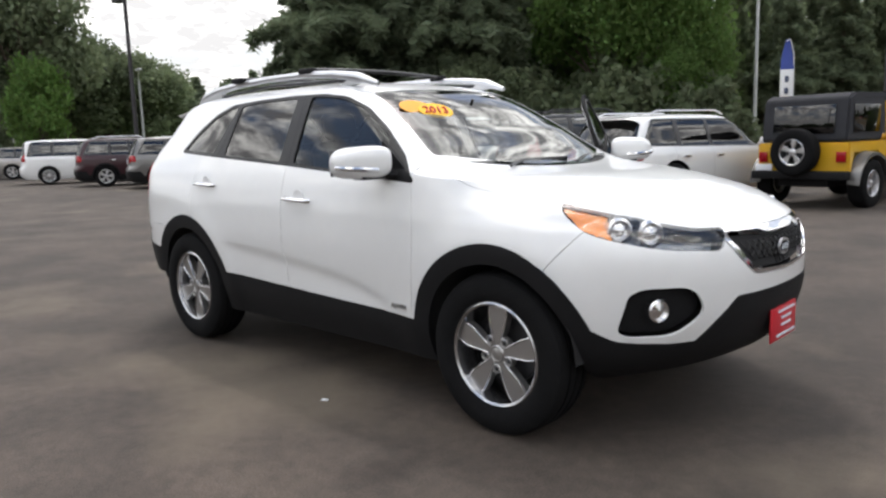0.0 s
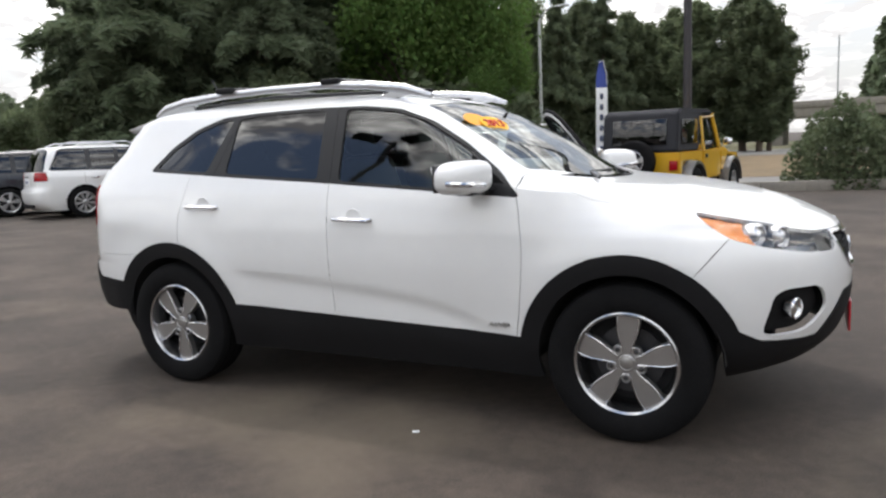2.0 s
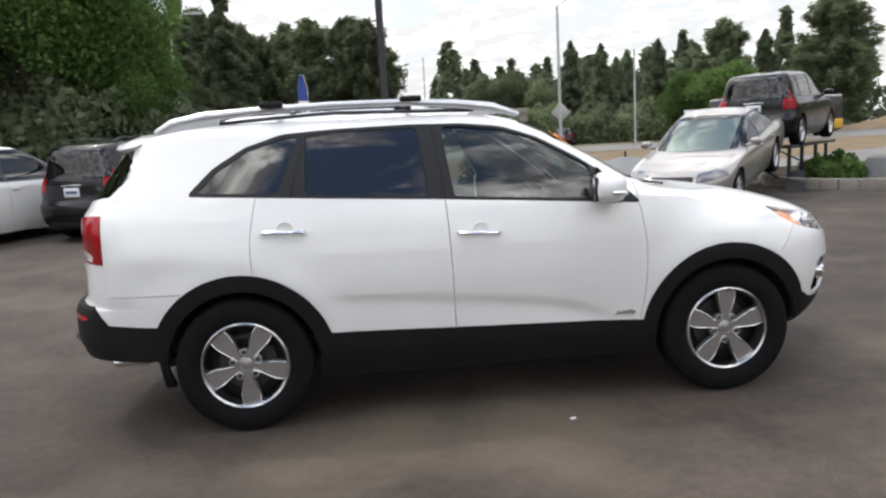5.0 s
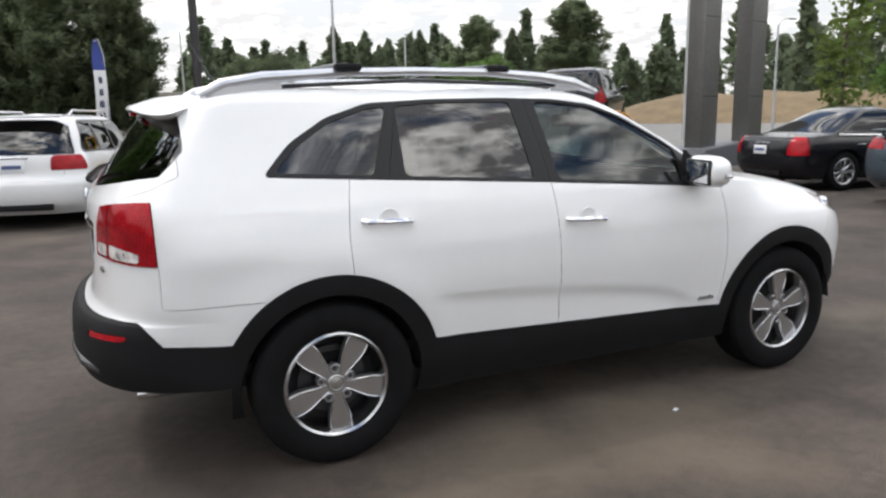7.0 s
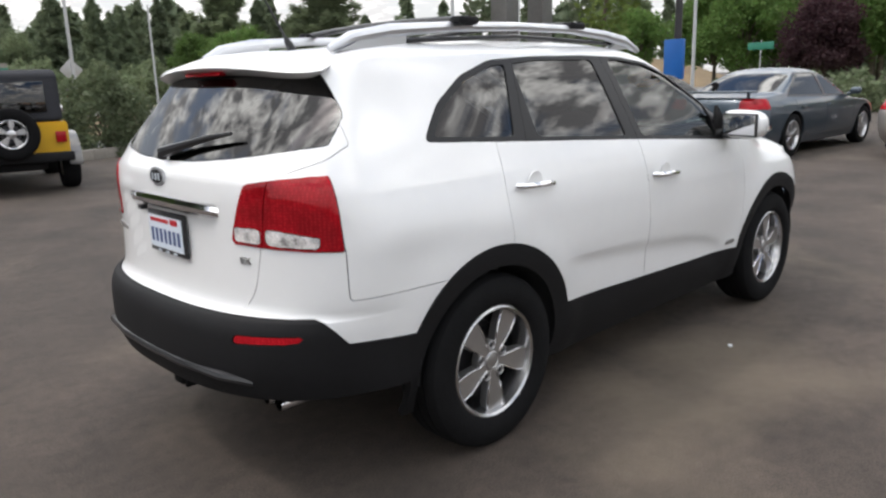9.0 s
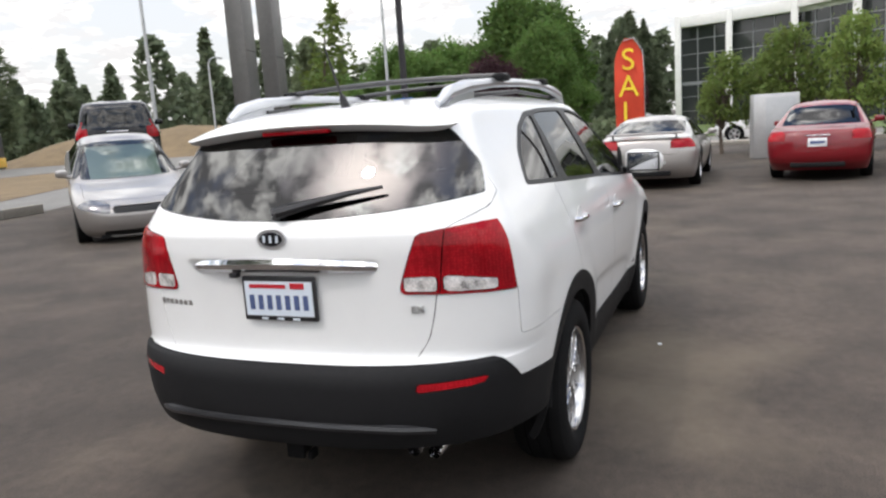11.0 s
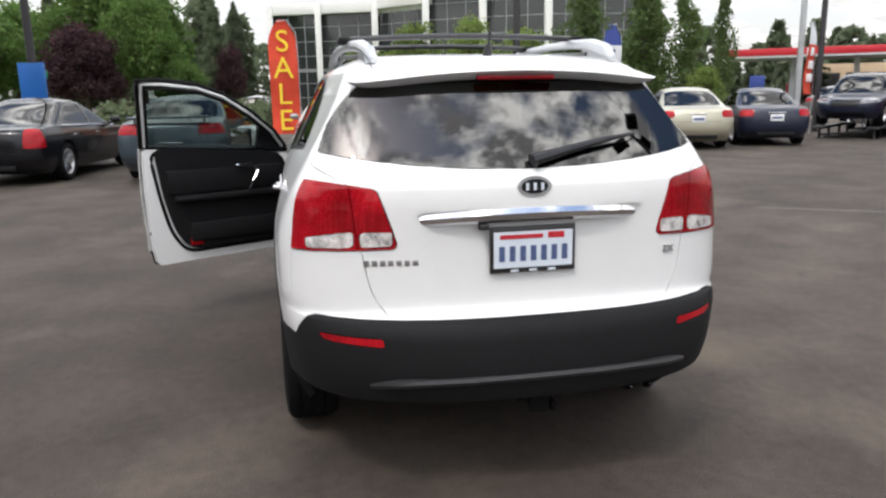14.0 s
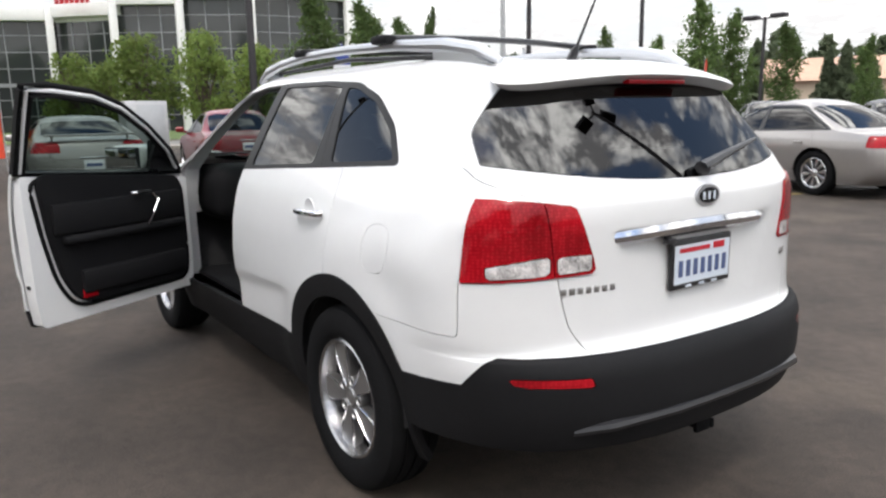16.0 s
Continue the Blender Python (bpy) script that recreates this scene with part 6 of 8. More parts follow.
# compact boxy car up on a display stand
car("hatchback", "black boxy hatchback up on a steel display stand", "suv", M_BLACK_PAINT, pose(8.83, 11.75, 0.985, 0, -2.5, 45), lamp="tall", hatch_rake=0.2, **{**SUV, "L": 4.05, "W": 1.76, "H": 1.64, "wb": 2.55, "wr": 0.335})
car("hatchback", "dark hatchback on a low display ramp", "suv", M_NAVY_PAINT, pose(14.1, -15.3, 0.43, 0, 0, 128), lamp="narrow", **{**SUV, "L": 3.9, "W": 1.7, "H": 1.45, "wb": 2.47, "wr": 0.31})


def display_stand(x, y, heading, h, label):
    ob = thing("display_stand", pose(x, y, ground_z(x, y), 0, 0, heading), label, "stand")
    for s in (-1, 1):
        bm = bmesh.new()
        box(bm, (0.0, s * 0.68, h - 0.06), (3.7, 0.32, 0.06), 0.008)
        part("wheel_track", bm, M_STEEL, ob)
        for dx in (-1.6, -0.6, 0.6, 1.6):
            bm = bmesh.new()
            cyl(bm, (dx, s * 0.68, 0.0), (dx, s * 0.68, h - 0.08), 0.04, seg=10)
            box(bm, (dx, s * 0.68, 0.01), (0.16, 0.16, 0.02), 0.003)
            part("leg", bm, M_STEEL, ob)
    for dx in (-1.6, 1.6):
        bm = bmesh.new()
        tube(bm, [(dx, -0.68, 0.1), (dx, 0.68, h - 0.12)], 0.022, 8)
        part("brace", bm, M_STEEL, ob)


display_stand(8.83, 11.75, 45, 0.925, "dark steel car display stand with legs and braces")
display_stand(14.1, -15.3, 128, 0.36, "low dark steel display ramp")


def ramp(x, y, heading):
    ob = thing("ramp", pose(x, y, ground_z(x, y), 0, 0, heading), "low dark wooden ramp under the rear wheels", "ramp")
    for s in (-1, 1):
        bm = bmesh.new()
        prism(bm, [(0.75, 0), (-1.5, 0), (-1.5, 0.30), (-0.9, 0.30)], 0.34, Matrix(((1, 0, 0, 0), (0, 0, -1, s * 0.78 + 0.17), (0, 1, 0, 0), (0, 0, 0, 1))))
        part("ramp_block", bm, M_DARK, ob)


ramp(7.3, 9.95, -122)


# ---- yellow off-roader ----
def build_jeep():
    a = 80
    x0, y0 = -0.24, 10.7
    ob = thing("off_road_car", pose(x0, y0, ground_z(x0, y0), 0, 0, a), "yellow two-door off-roader with black soft top and rear spare wheel", "car", "parked cars")
    bm = bmesh.new()
    prism(bm, [(-1.72, 0.56), (-1.74, 1.02), (0.62, 1.02), (0.62, 0.50), (-0.66, 0.50), (-0.80, 0.86), (-1.56, 0.86), (-1.66, 0.56)], 1.46, Matrix(((1, 0, 0, 0), (0, 0, -1, 0.73), (0, 1, 0, 0), (0, 0, 0, 1))))
    bmesh.ops.bevel(bm, geom=list(bm.edges), offset=0.02, segments=2, affect="EDGES")
    part("tub", bm, M_YELLOW_PAINT, ob)
    bm = bmesh.new()
    prism(bm, [(0.62, 0.62), (0.62, 1.10), (0.80, 1.12), (1.75, 1.02), (1.80, 0.66)], 1.16, Matrix(((1, 0, 0, 0), (0, 0, -1, 0.58), (0, 1, 0, 0), (0, 0, 0, 1))))
    bmesh.ops.bevel(bm, geom=list(bm.edges), offset=0.035, segments=3, affect="EDGES")
    part("hood", bm, M_YELLOW_PAINT, ob)
    for s in (-1, 1):
        bm = bmesh.new()
        prism(bm, rounded([(-0.56, 0.52), (-0.50, 1.02), (0.52, 1.02), (0.55, 0.52)], 0.06), 0.03, Matrix(((1, 0, 0, 0), (0, 0, -s, s * 0.765), (0, 1, 0, 0), (0, 0, 0, 1))))
        d = part("door", bm, M_YELLOW_PAINT, ob)
        bm = bmesh.new()
        tube(bm, [(-0.50, s * 0.745, 1.02), (-0.46, s * 0.68, 1.62), (0.20, s * 0.68, 1.64), (0.48, s * 0.745, 1.04)], 0.028, 8)
        part("door_frame", bm, M_YELLOW_PAINT, d)
        bm = bmesh.new()
        prism(bm, [(-0.47, 1.03), (-0.44, 1.60), (0.18, 1.62), (0.44, 1.05)], 0.006, Matrix(((1, 0, 0, 0), (0, -s * 0.11, -s, s * (0.745 + 0.11)), (0, 1, 0, 0), (0, 0, 0, 1))))
        part("door_window", bm, M_CAR_GLASS, d)
        bm = bmesh.new()
        box(bm, (-0.42, s * 0.79, 0.92), (0.10, 0.03, 0.07), 0.01)
        part("door_handle", bm, M_TRIM, d)
        # flares
        for cx in (-1.185, 1.185):
            bm = bmesh.new()
            pts = [(cx + 0.52 * math.cos(t), s * 0.80, 0.38 + 0.50 * math.sin(t)) for t in np.linspace(0.12, math.pi - 0.12, 11)]
            rows = []
            for px, py, pz in pts:
                rows.append([bm.verts.new(q) for q in ((px, s * 0.70, pz), (px, s * 0.88, pz - 0.02), (px, s * 0.88, pz - 0.07), (px, s * 0.70, pz - 0.05))])
            for p, q in zip(rows, rows[1:]):
                for k in range(4):
                    bm.faces.new((p[k], p[(k + 1) % 4], q[(k + 1) % 4], q[k]))
            bm.faces.new(rows[0])
            bm.faces.new(rows[-1])
            bmesh.ops.recalc_face_normals(bm, faces=bm.faces)
            part("wheel_flare", bm, M_GREY_PAINT, ob)
        bm = bmesh.new()
        prism(bm, rounded([(0.62, 0.62), (0.62, 0.98), (1.75, 0.92), (1.78, 0.80), (1.55, 0.80), (1.35, 0.90), (1.0, 0.90), (0.75, 0.62)], 0.03), 0.16, Matrix(((1, 0, 0, 0), (0, 0, -s, s * 0.76), (0, 1, 0, 0), (0, 0, 0, 1))))
        part("front_fender", bm, M_YELLOW_PAINT, ob)
        bm = bmesh.new()
        box(bm, (-1.755, s * 0.62, 0.80), (0.04, 0.14, 0.16), 0.01)
        part("tail_lamp", bm, M_RED, ob, "red square tail lamp")
        bm = bmesh.new()
        box(bm, (0.52, s * 0.90, 1.16), (0.06, 0.17, 0.13), 0.03)
        tube(bm, [(0.55, s * 0.76, 1.06), (0.53, s * 0.84, 1.12)], 0.015, 6)
        part("mirror", bm, M_CHROME if s < 0 else M_TRIM, ob)
        for cx in (-1.185, 1.185):
            mm = Matrix.Translation((cx, s * 0.74, 0.375)) @ (Matrix.Identity(4) if s < 0 else Matrix.Rotation(math.pi, 4, "Z"))
            make_wheel(0.375, 0.20, 0.25, 5, M_ALLOY, M_ALLOY, ob, mm, False, 0.2)
    bm = bmesh.new()
    prism(bm, rounded([(-1.73, 1.03), (-1.66, 1.70), (-1.50, 1.77), (0.10, 1.78), (0.30, 1.72), (0.24, 1.66), (-0.50, 1.66), (-0.54, 1.03)], 0.06), 1.36, Matrix(((1, 0, 0, 0), (0, 0, -1, 0.68), (0, 1, 0, 0), (0, 0, 0, 1))))
    bmesh.ops.bevel(bm, geom=list(bm.edges), offset=0.03, segments=2, affect="EDGES")
    part("soft_top", bm, M_SOFT_TOP, ob, "black soft top")
    bm = bmesh.new()
    box(bm, (-1.705, 0, 1.38), (0.02, 0.98, 0.44), 0.01, Matrix.Rotation(radians(6), 3, "Y"))
    part("rear_window", bm, M_CAR_GLASS, ob)
    for s in (-1, 1):
        bm = bmesh.new()
        box(bm, (-1.12, s * 0.692, 1.38), (0.86, 0.012, 0.42), 0.004)
        part("side_window", bm, M_CAR_GLASS, ob)
    bm = bmesh.new()
    tube(bm, [(0.66, -0.70, 1.08), (0.34, -0.66, 1.68), (0.34, 0.66, 1.68), (0.66, 0.70, 1.08)], 0.035, 8)
    part("windshield_frame", bm, M_YELLOW_PAINT, ob)
    make_wheel(0.365, 0.20, 0.24, 5, M_ALLOY, M_ALLOY, ob, Matrix.Translation((-1.90, 0.02, 0.88)) @ Matrix.Rotation(radians(-90), 4, "Z"), False, 0.1)
    bm = bmesh.new()
    box(bm, (-1.80, 0, 0.52), (0.16, 1.52, 0.13), 0.02)
    box(bm, (1.93, 0, 0.56), (0.14, 1.40, 0.14), 0.02)
    box(bm, (0, 0, 0.42), (3.4, 0.8, 0.18), 0.03)
    part("bumper", bm, M_CLAD, ob)
    bm = bmesh.new()
    box(bm, (-1.765, 0.60, 0.62), (0.02, 0.28, 0.14), 0.004)
    part("number_plate", bm, M_PLATE_WHITE, ob)


build_jeep()


# ---- bus and cars out on the road ----
def build_bus():
    ob = thing("bus", pose(30.5, 50.0, 0.08, 0, 0, 199), "black and yellow city bus with a white roof on the road", "bus")
    bm = bmesh.new()
    box(bm, (0, 0, 1.75), (11.5, 2.5, 2.7), 0.18, seg=3)
    part("body", bm, mat("bus_black", (0.022, 0.022, 0.026), 0.35, vary=0.1, scale=1), ob)
    bm = bmesh.new()
    box(bm, (0, 0, 3.06), (11.3, 2.4, 0.16), 0.05)
    part("roof", bm, mat("bus_white", (0.6, 0.6, 0.58), 0.4, vary=0.06, scale=1), ob, "white roof")
    bm = bmesh.new()
    box(bm, (0, 0, 0.90), (11.54, 2.54, 0.75), 0.05)
    part("skirt", bm, M_YELLOW_PAINT, ob, "yellow lower panel")
    for s in (-1, 1):
        for k in range(7):
            bm = bmesh.new()
            box(bm, (-4.6 + k * 1.5, s * 1.262, 2.05), (1.38, 0.02, 1.15), 0.01)
            part("window", bm, M_TRIM, ob)
    bm = bmesh.new()
    box(bm, (5.76, 0, 2.0), (0.03, 2.2, 1.4), 0.01)
    part("windshield", bm, M_TRIM, ob)
    for s in (-1, 1):
        for x in (3.2, -3.0):
            bm = bmesh.new()
            lathe(bm, [(0.02, -0.1), (0.48, -0.1), (0.48, 0.1), (0.02, 0.1)], 24, m=Matrix.Translation((x, s * 1.18, 0.48)))
            part("wheel", bm, M_RUBBER, ob)


build_bus()
car("suv", "dark pickup-like SUV driving on the far road", "suv", M_CHARCOAL_PAINT, pose(23.9, 45.1, 0.08, 0, 0, 20), **{**SUV, "H": 1.85, "L": 5.0})
car("suv", "dark SUV on the far slip road", "suv", M_MAROON_PAINT, pose(18.5, 68.0, 0.12, 0, 0, 70), **SUV)
for _x, _y, _h, _m, _l in ((27.5, -3.2, 80, M_WHITE, "white car on the street"), (30.5, 3.0, 75, M_SILVER_PAINT, "silver car on the street"), (30.0, -11.5, 80, M_RED_PAINT, "red car on the street"), (26.0, -24.5, -60, M_GREY_PAINT, "grey car at the filling station")):
    car("sedan", _l + " by the office building", "sedan", _m, pose(_x, _y, 0.08, 0, 0, _h))


# ---- trees ----
def leaf_material(name, color, spread=0.22):
    m = bpy.data.materials.new(name)
    m.use_nodes = True
    nt = m.node_tree
    b = nt.nodes["Principled BSDF"]
    b.inputs["Roughness"].default_value = 0.6
    b.inputs["Specular IOR Level"].default_value = 0.25
    g = nt.nodes.new("ShaderNodeNewGeometry")
    oi = nt.nodes.new("ShaderNodeObjectInfo")
    hsv = nt.nodes.new("ShaderNodeHueSaturation")
    hsv.inputs["Color"].default_value = (*color, 1)
    mr = nt.nodes.new("ShaderNodeMapRange")
    mr.inputs["To Min"].default_value, mr.inputs["To Max"].default_value = 1 - spread, 1 + spread
    nt.links.new(g.outputs["Random Per Island"], mr.inputs["Value"])
    m2 = nt.nodes.new("ShaderNodeMapRange")
    m2.inputs["To Min"].default_value, m2.inputs["To Max"].default_value = 0.75, 1.3
    nt.links.new(oi.outputs["Random"], m2.inputs["Value"])
    mu = nt.nodes.new("ShaderNodeMath")
    mu.operation = "MULTIPLY"
    nt.links.new(mr.outputs[0], mu.inputs[0])
    nt.links.new(m2.outputs[0], mu.inputs[1])
    nt.links.new(mu.outputs[0], hsv.inputs["Value"])
    m3 = nt.nodes.new("ShaderNodeMapRange")
    m3.inputs["To Min"].default_value, m3.inputs["To Max"].default_value = 0.485, 0.515
    nt.links.new(g.outputs["Random Per Island"], m3.inputs["Value"])
    nt.links.new(m3.outputs[0], hsv.inputs["Hue"])
    nt.links.new(hsv.outputs[0], b.inputs["Base Color"])
    out = nt.nodes["Material Output"]
    tr = nt.nodes.new("ShaderNodeBsdfTranslucent")
    nt.links.new(hsv.outputs[0], tr.inputs["Color"])
    mx = nt.nodes.new("ShaderNodeMixShader")
    mx.inputs[0].default_value = 0.50
    nt.links.new(b.outputs[0], mx.inputs[1])
    nt.links.new(tr.outputs[0], mx.inputs[2])
    nt.links.new(mx.outputs[0], out.inputs["Surface"])
    return m


M_BARK = mat("bark", (0.11, 0.085, 0.065), 0.9, vary=0.3, scale=3, bump=0.6, bump_scale=25)
M_FIR = leaf_material("fir_needles", (0.140, 0.172, 0.104))
M_LEAF = leaf_material("maple_leaves", (0.105, 0.175, 0.045))
M_LEAF_DARK = leaf_material("dark_leaves", (0.158, 0.192, 0.108))
M_LEAF_YELLOW = leaf_material("yellow_green_leaves", (0.17, 0.23, 0.06))
M_LEAF_MID = leaf_material("mid_green_leaves", (0.112, 0.165, 0.055))
M_PURPLE = leaf_material("purple_leaves", (0.055, 0.026, 0.032))
M_DRY = mat("dry_grass", (0.155, 0.110, 0.058), 0.95, vary=0.35, scale=0.5, bump=0.8, bump_scale=30)
M_GRASS = mat("green_grass", (0.085, 0.125, 0.035), 0.95, vary=0.35, scale=0.7, bump=0.8, bump_scale=30)
M_FLAG_YELLOW = mat("yellow_ink", (0.85, 0.62, 0.04), 0.8)
M_OLIVE = mat("weedy_bank", (0.11, 0.105, 0.05), 0.95, vary=0.4, scale=0.5, bump=0.8, bump_scale=20)
M_ROAD = mat("pale_road", (0.17, 0.165, 0.155), 0.9, vary=0.12, scale=0.6, bump=0.3, bump_scale=120)
M_MULCH = mat("bark_mulch", (0.07, 0.045, 0.03), 0.95, vary=0.4, scale=5, bump=0.9, bump_scale=40)


def leaves(rng, centers, size, flat=0.5, droop=0.0, aspect=1.0, wide=0.6):
    """Small bent leaf sprays at the given places: two triangles each, as one mesh."""
    n = len(centers)
    a = rng.normal(size=(n, 3))
    a[:, 2] *= flat
    a /= np.linalg.norm(a, axis=1)[:, None]
    b = np.cross(a, rng.normal(size=(n, 3)))
    b /= np.linalg.norm(b, axis=1)[:, None]
    s = size * rng.uniform(0.55, 1.3, (n, 1))
    up = np.array([0, 0, -droop])
    p0, p1 = centers - a * s * aspect, centers + (a + up) * s * aspect
    p2, p3 = centers + b * s * wide + rng.normal(size=(n, 3)) * s * 0.12, centers - b * s * wide + rng.normal(size=(n, 3)) * s * 0.12
    v = np.stack([p0, p2, p1, p3], 1).reshape(-1, 3)
    i = np.arange(n)[:, None] * 4
    return v, np.concatenate([i, i + 1, i + 2, i + 3], 1)


def crown_mesh(name, v, f, material):
    me = bpy.data.meshes.new(name)
    me.from_pydata(v.tolist(), [], f.tolist())
    me.materials.append(material)
    me.update()
    return me


def make_tree(name, label, kind, h, w, seed, material, n=3200, leaf=0.30, lean=0.0):
    """Builds one tree at the world's far corner of use: trunk, limbs and a crown of many sprays."""
    rng = np.random.default_rng(seed)
    ob = thing(name, pose(0, 0, 0), label, "tree")
    bm = bmesh.new()
    if kind in ("fir", "poplar"):
        pop = kind == "poplar"
        pts = [(0, 0, 0), (0.05, 0, h * 0.3), (0, 0.05, h * 0.65), (0, 0, h * 0.99)]
        tube(bm, pts, [h * 0.020, h * 0.015, h * 0.009, 0.01], 9)
        cen = []
        k = 0
        z = h * 0.10
        while z < h * 0.985:
            t = 1 - (z / h)
            reach = w * 0.5 * (min(1.0, 2.6 * (1 - t) + 0.2) * t ** 0.5 if pop else t ** 0.75) * rng.uniform(0.72, 1.15)
            boughs = rng.integers(4, 7) if h > 15 else rng.integers(9, 14)
            for j in range(boughs):
                a = rng.uniform(0, 2 * math.pi)
                r = reach * rng.uniform(0.5, 1.25)
                m = max(3, int(n * r / (w * (15 if pop else 12)) * (1.0 if h > 15 else 0.55)))
                q = rng.uniform(0.12, 1.0, m)
                x, y = np.cos(a) * r * q, np.sin(a) * r * q
                zz = z + (r * 0.45 * q if pop else -r * 0.28 * q ** 1.6) + rng.normal(size=m) * (0.22 if pop else 0.13)
                side = rng.normal(size=m) * r * 0.13 * (1.1 - q)
                cen.append(np.stack([x - np.sin(a) * side, y + np.cos(a) * side, zz], 1))
                if r > 0.8 and j < 2:
                    tube(bm, [(0, 0, z), (np.cos(a) * r * 0.9, np.sin(a) * r * 0.9, z + (r * 0.4 if pop else -r * 0.22))], [0.03, 0.008], 4)
            z += h * 0.028 * rng.uniform(0.7, 1.3)
        c = np.concatenate(cen)
        v, f = leaves(rng, c, leaf, 0.55 if pop else 0.35, 0.1 if pop else 0.5, 1.9, 0.34)
    else:
        col = kind == "column"
        trunk_h = h * (0.12 if col else 0.22)
        tube(bm, [(0, 0, 0), (0.05 + lean, 0.02, trunk_h), (0.1 + lean, -0.05, h * 0.55), (lean, 0, h * 0.85)], [h * 0.022, h * 0.017, h * 0.010, 0.02], 9)
        lobes = []
        for j in range(34 if not col else 14):
            if col:
                z = h * (0.14 + 0.84 * j / 13)
                r = w * 0.5 * math.sin(math.pi * min(0.97, 0.12 + 0.86 * j / 13)) ** 0.7
                p = np.array([rng.normal() * 0.12 * w, rng.normal() * 0.12 * w, z])
                lobes.append((p, r * rng.uniform(0.6, 0.9), h * 0.10))
            else:
                a, u = rng.uniform(0, 2 * math.pi), rng.uniform(-0.7, 1)
                rr = w * 0.36 * math.sqrt(max(0.05, 1 - u * u)) * rng.uniform(0.5, 1.1)
                p = np.array([math.cos(a) * rr, math.sin(a) * rr, h * 0.58 + u * h * 0.34])
                lobes.append((p, w * rng.uniform(0.10, 0.20), w * rng.uniform(0.08, 0.17)))
                tube(bm, [(0, 0, trunk_h * 1.1), tuple(p * np.array([0.5, 0.5, 0.8])), tuple(p)], [h * 0.008, h * 0.005, 0.012], 5)
        cen = []
        for p, r, hz in lobes:
            m = n // len(lobes)
            d = rng.normal(size=(m, 3))
            d /= np.linalg.norm(d, axis=1)[:, None]
            d *= (rng.uniform(0.35, 1.0, (m, 1)) ** 0.5) * (1 + 0.25 * np.sin(5 * d[:, :1] + p[0]) * np.cos(4 * d[:, 1:2]))
            cen.append(p + d * np.array([r, r, hz]) + rng.normal(size=(m, 3)) * w * 0.03)
        v, f = leaves(rng, np.concatenate(cen), leaf, 0.8, 0.2)
    part("trunk", bm, M_BARK, ob)
    me = crown_mesh("crown", v, f, material)
    cr = new("crown", me)
    cr.parent = ob
    return ob


def forest(proto, spots, group):
    """Sets the tree at the first place and copies of it, turned and scaled, at the others."""
    rng = random.Random(len(spots) + int(abs(spots[0][0]) * 10))
    first = True
    for x, y, s, *w in spots:
        w = w[0] if w else s
        m = Matrix.Translation((x, y, 0.06 if math.hypot(x, y) > 9 else 0)) @ Matrix.Rotation(rng.uniform(0, 6.28), 4, "Z")
        if first:
            proto.matrix_basis = m @ Matrix.Diagonal((w, w, s, 1))
            first = False
        else:
            c = copy_thing(proto, m)
            c.scale = (w * rng.uniform(0.92, 1.08), w * rng.uniform(0.92, 1.08), s)
        proto["group"] = group


F1 = make_tree("fir_tree", "tall dark green fir with drooping branches", "fir", 17, 8.0, 3, M_FIR, 20000, 0.19)
forest(F1, [(-19.8, 15.8, 1.0), (-19.1, 18.0, 0.95), (-16.1, 18.2, 0.9), (-16.9, 22.7, 1.0), (-17.1, 27.5, 0.95), (-25.6, 18.1, 0.9, 0.6), (-24.4, 25.5, 1.3), (-12.1, 42.1, 0.68), (-9.9, 44.9, 0.72), (-16.4, 44.8, 0.85), (-17.2, 37.8, 1.0)], "trees behind the parked row")
F2 = make_tree("fir_tree", "slender dark green fir", "fir", 11, 6.2, 8, M_FIR, 9000, 0.17)
forest(F2, [(23.1, 82.0, 1.08), (24.0, 73.4, 0.95), (29.3, 80.1, 0.94), (29.2, 70.5, 0.94), (26.8, 76.7, 0.85), (45.1, 78.5, 1.08), (64.6, 7.5, 0.9, 0.7), (66.8, 5.9, 0.89, 0.7), (31.1, 85.6, 1.0), (-51.2, 16.3, 0.85), (-54.6, 26.2, 0.63), (-62.9, 31.7, 0.58), (74.4, 9.9, 0.89), (54.9, -44.5, 0.6), (55.7, -51.3, 0.55), (62.9, -50.6, 0.6), (28.1, -60.2, 0.58), (29.2, -59.6, 0.53), (24.9, -57.3, 0.54)], "conifers in the distance")
D0 = make_tree("cottonwood_tree", "tall dark green cottonwood with a ragged crown", "poplar", 11, 5.8, 17, M_LEAF_DARK, 13000, 0.15)
forest(D0, [(-14.9, 43.1, 1.02), (-14.4, 48.4, 0.9, 0.8), (-13.1, 51.8, 1.05), (-12.0, 54.1, 0.87), (-10.7, 56.4, 1.0), (-9.4, 58.6, 0.94), (-7.3, 56.8, 1.0), (-5.1, 55.0, 1.0, 1.1), (-1.9, 53.2, 0.97, 1.25), (-0.1, 52.2, 0.84), (-0.7, 51.5, 0.93, 1.1), (-18.3, 56.7, 1.0), (39.1, 76.0, 1.15, 1.6), (43.6, 63.1, 1.17, 1.7), (77.0, 47.3, 1.2), (37.9, 82.0, 0.9)], "cottonwoods across the road")
D1 = make_tree("maple_tree", "broad bright green maple in full leaf", "round", 9.5, 8.5, 5, M_LEAF, 13000, 0.18)
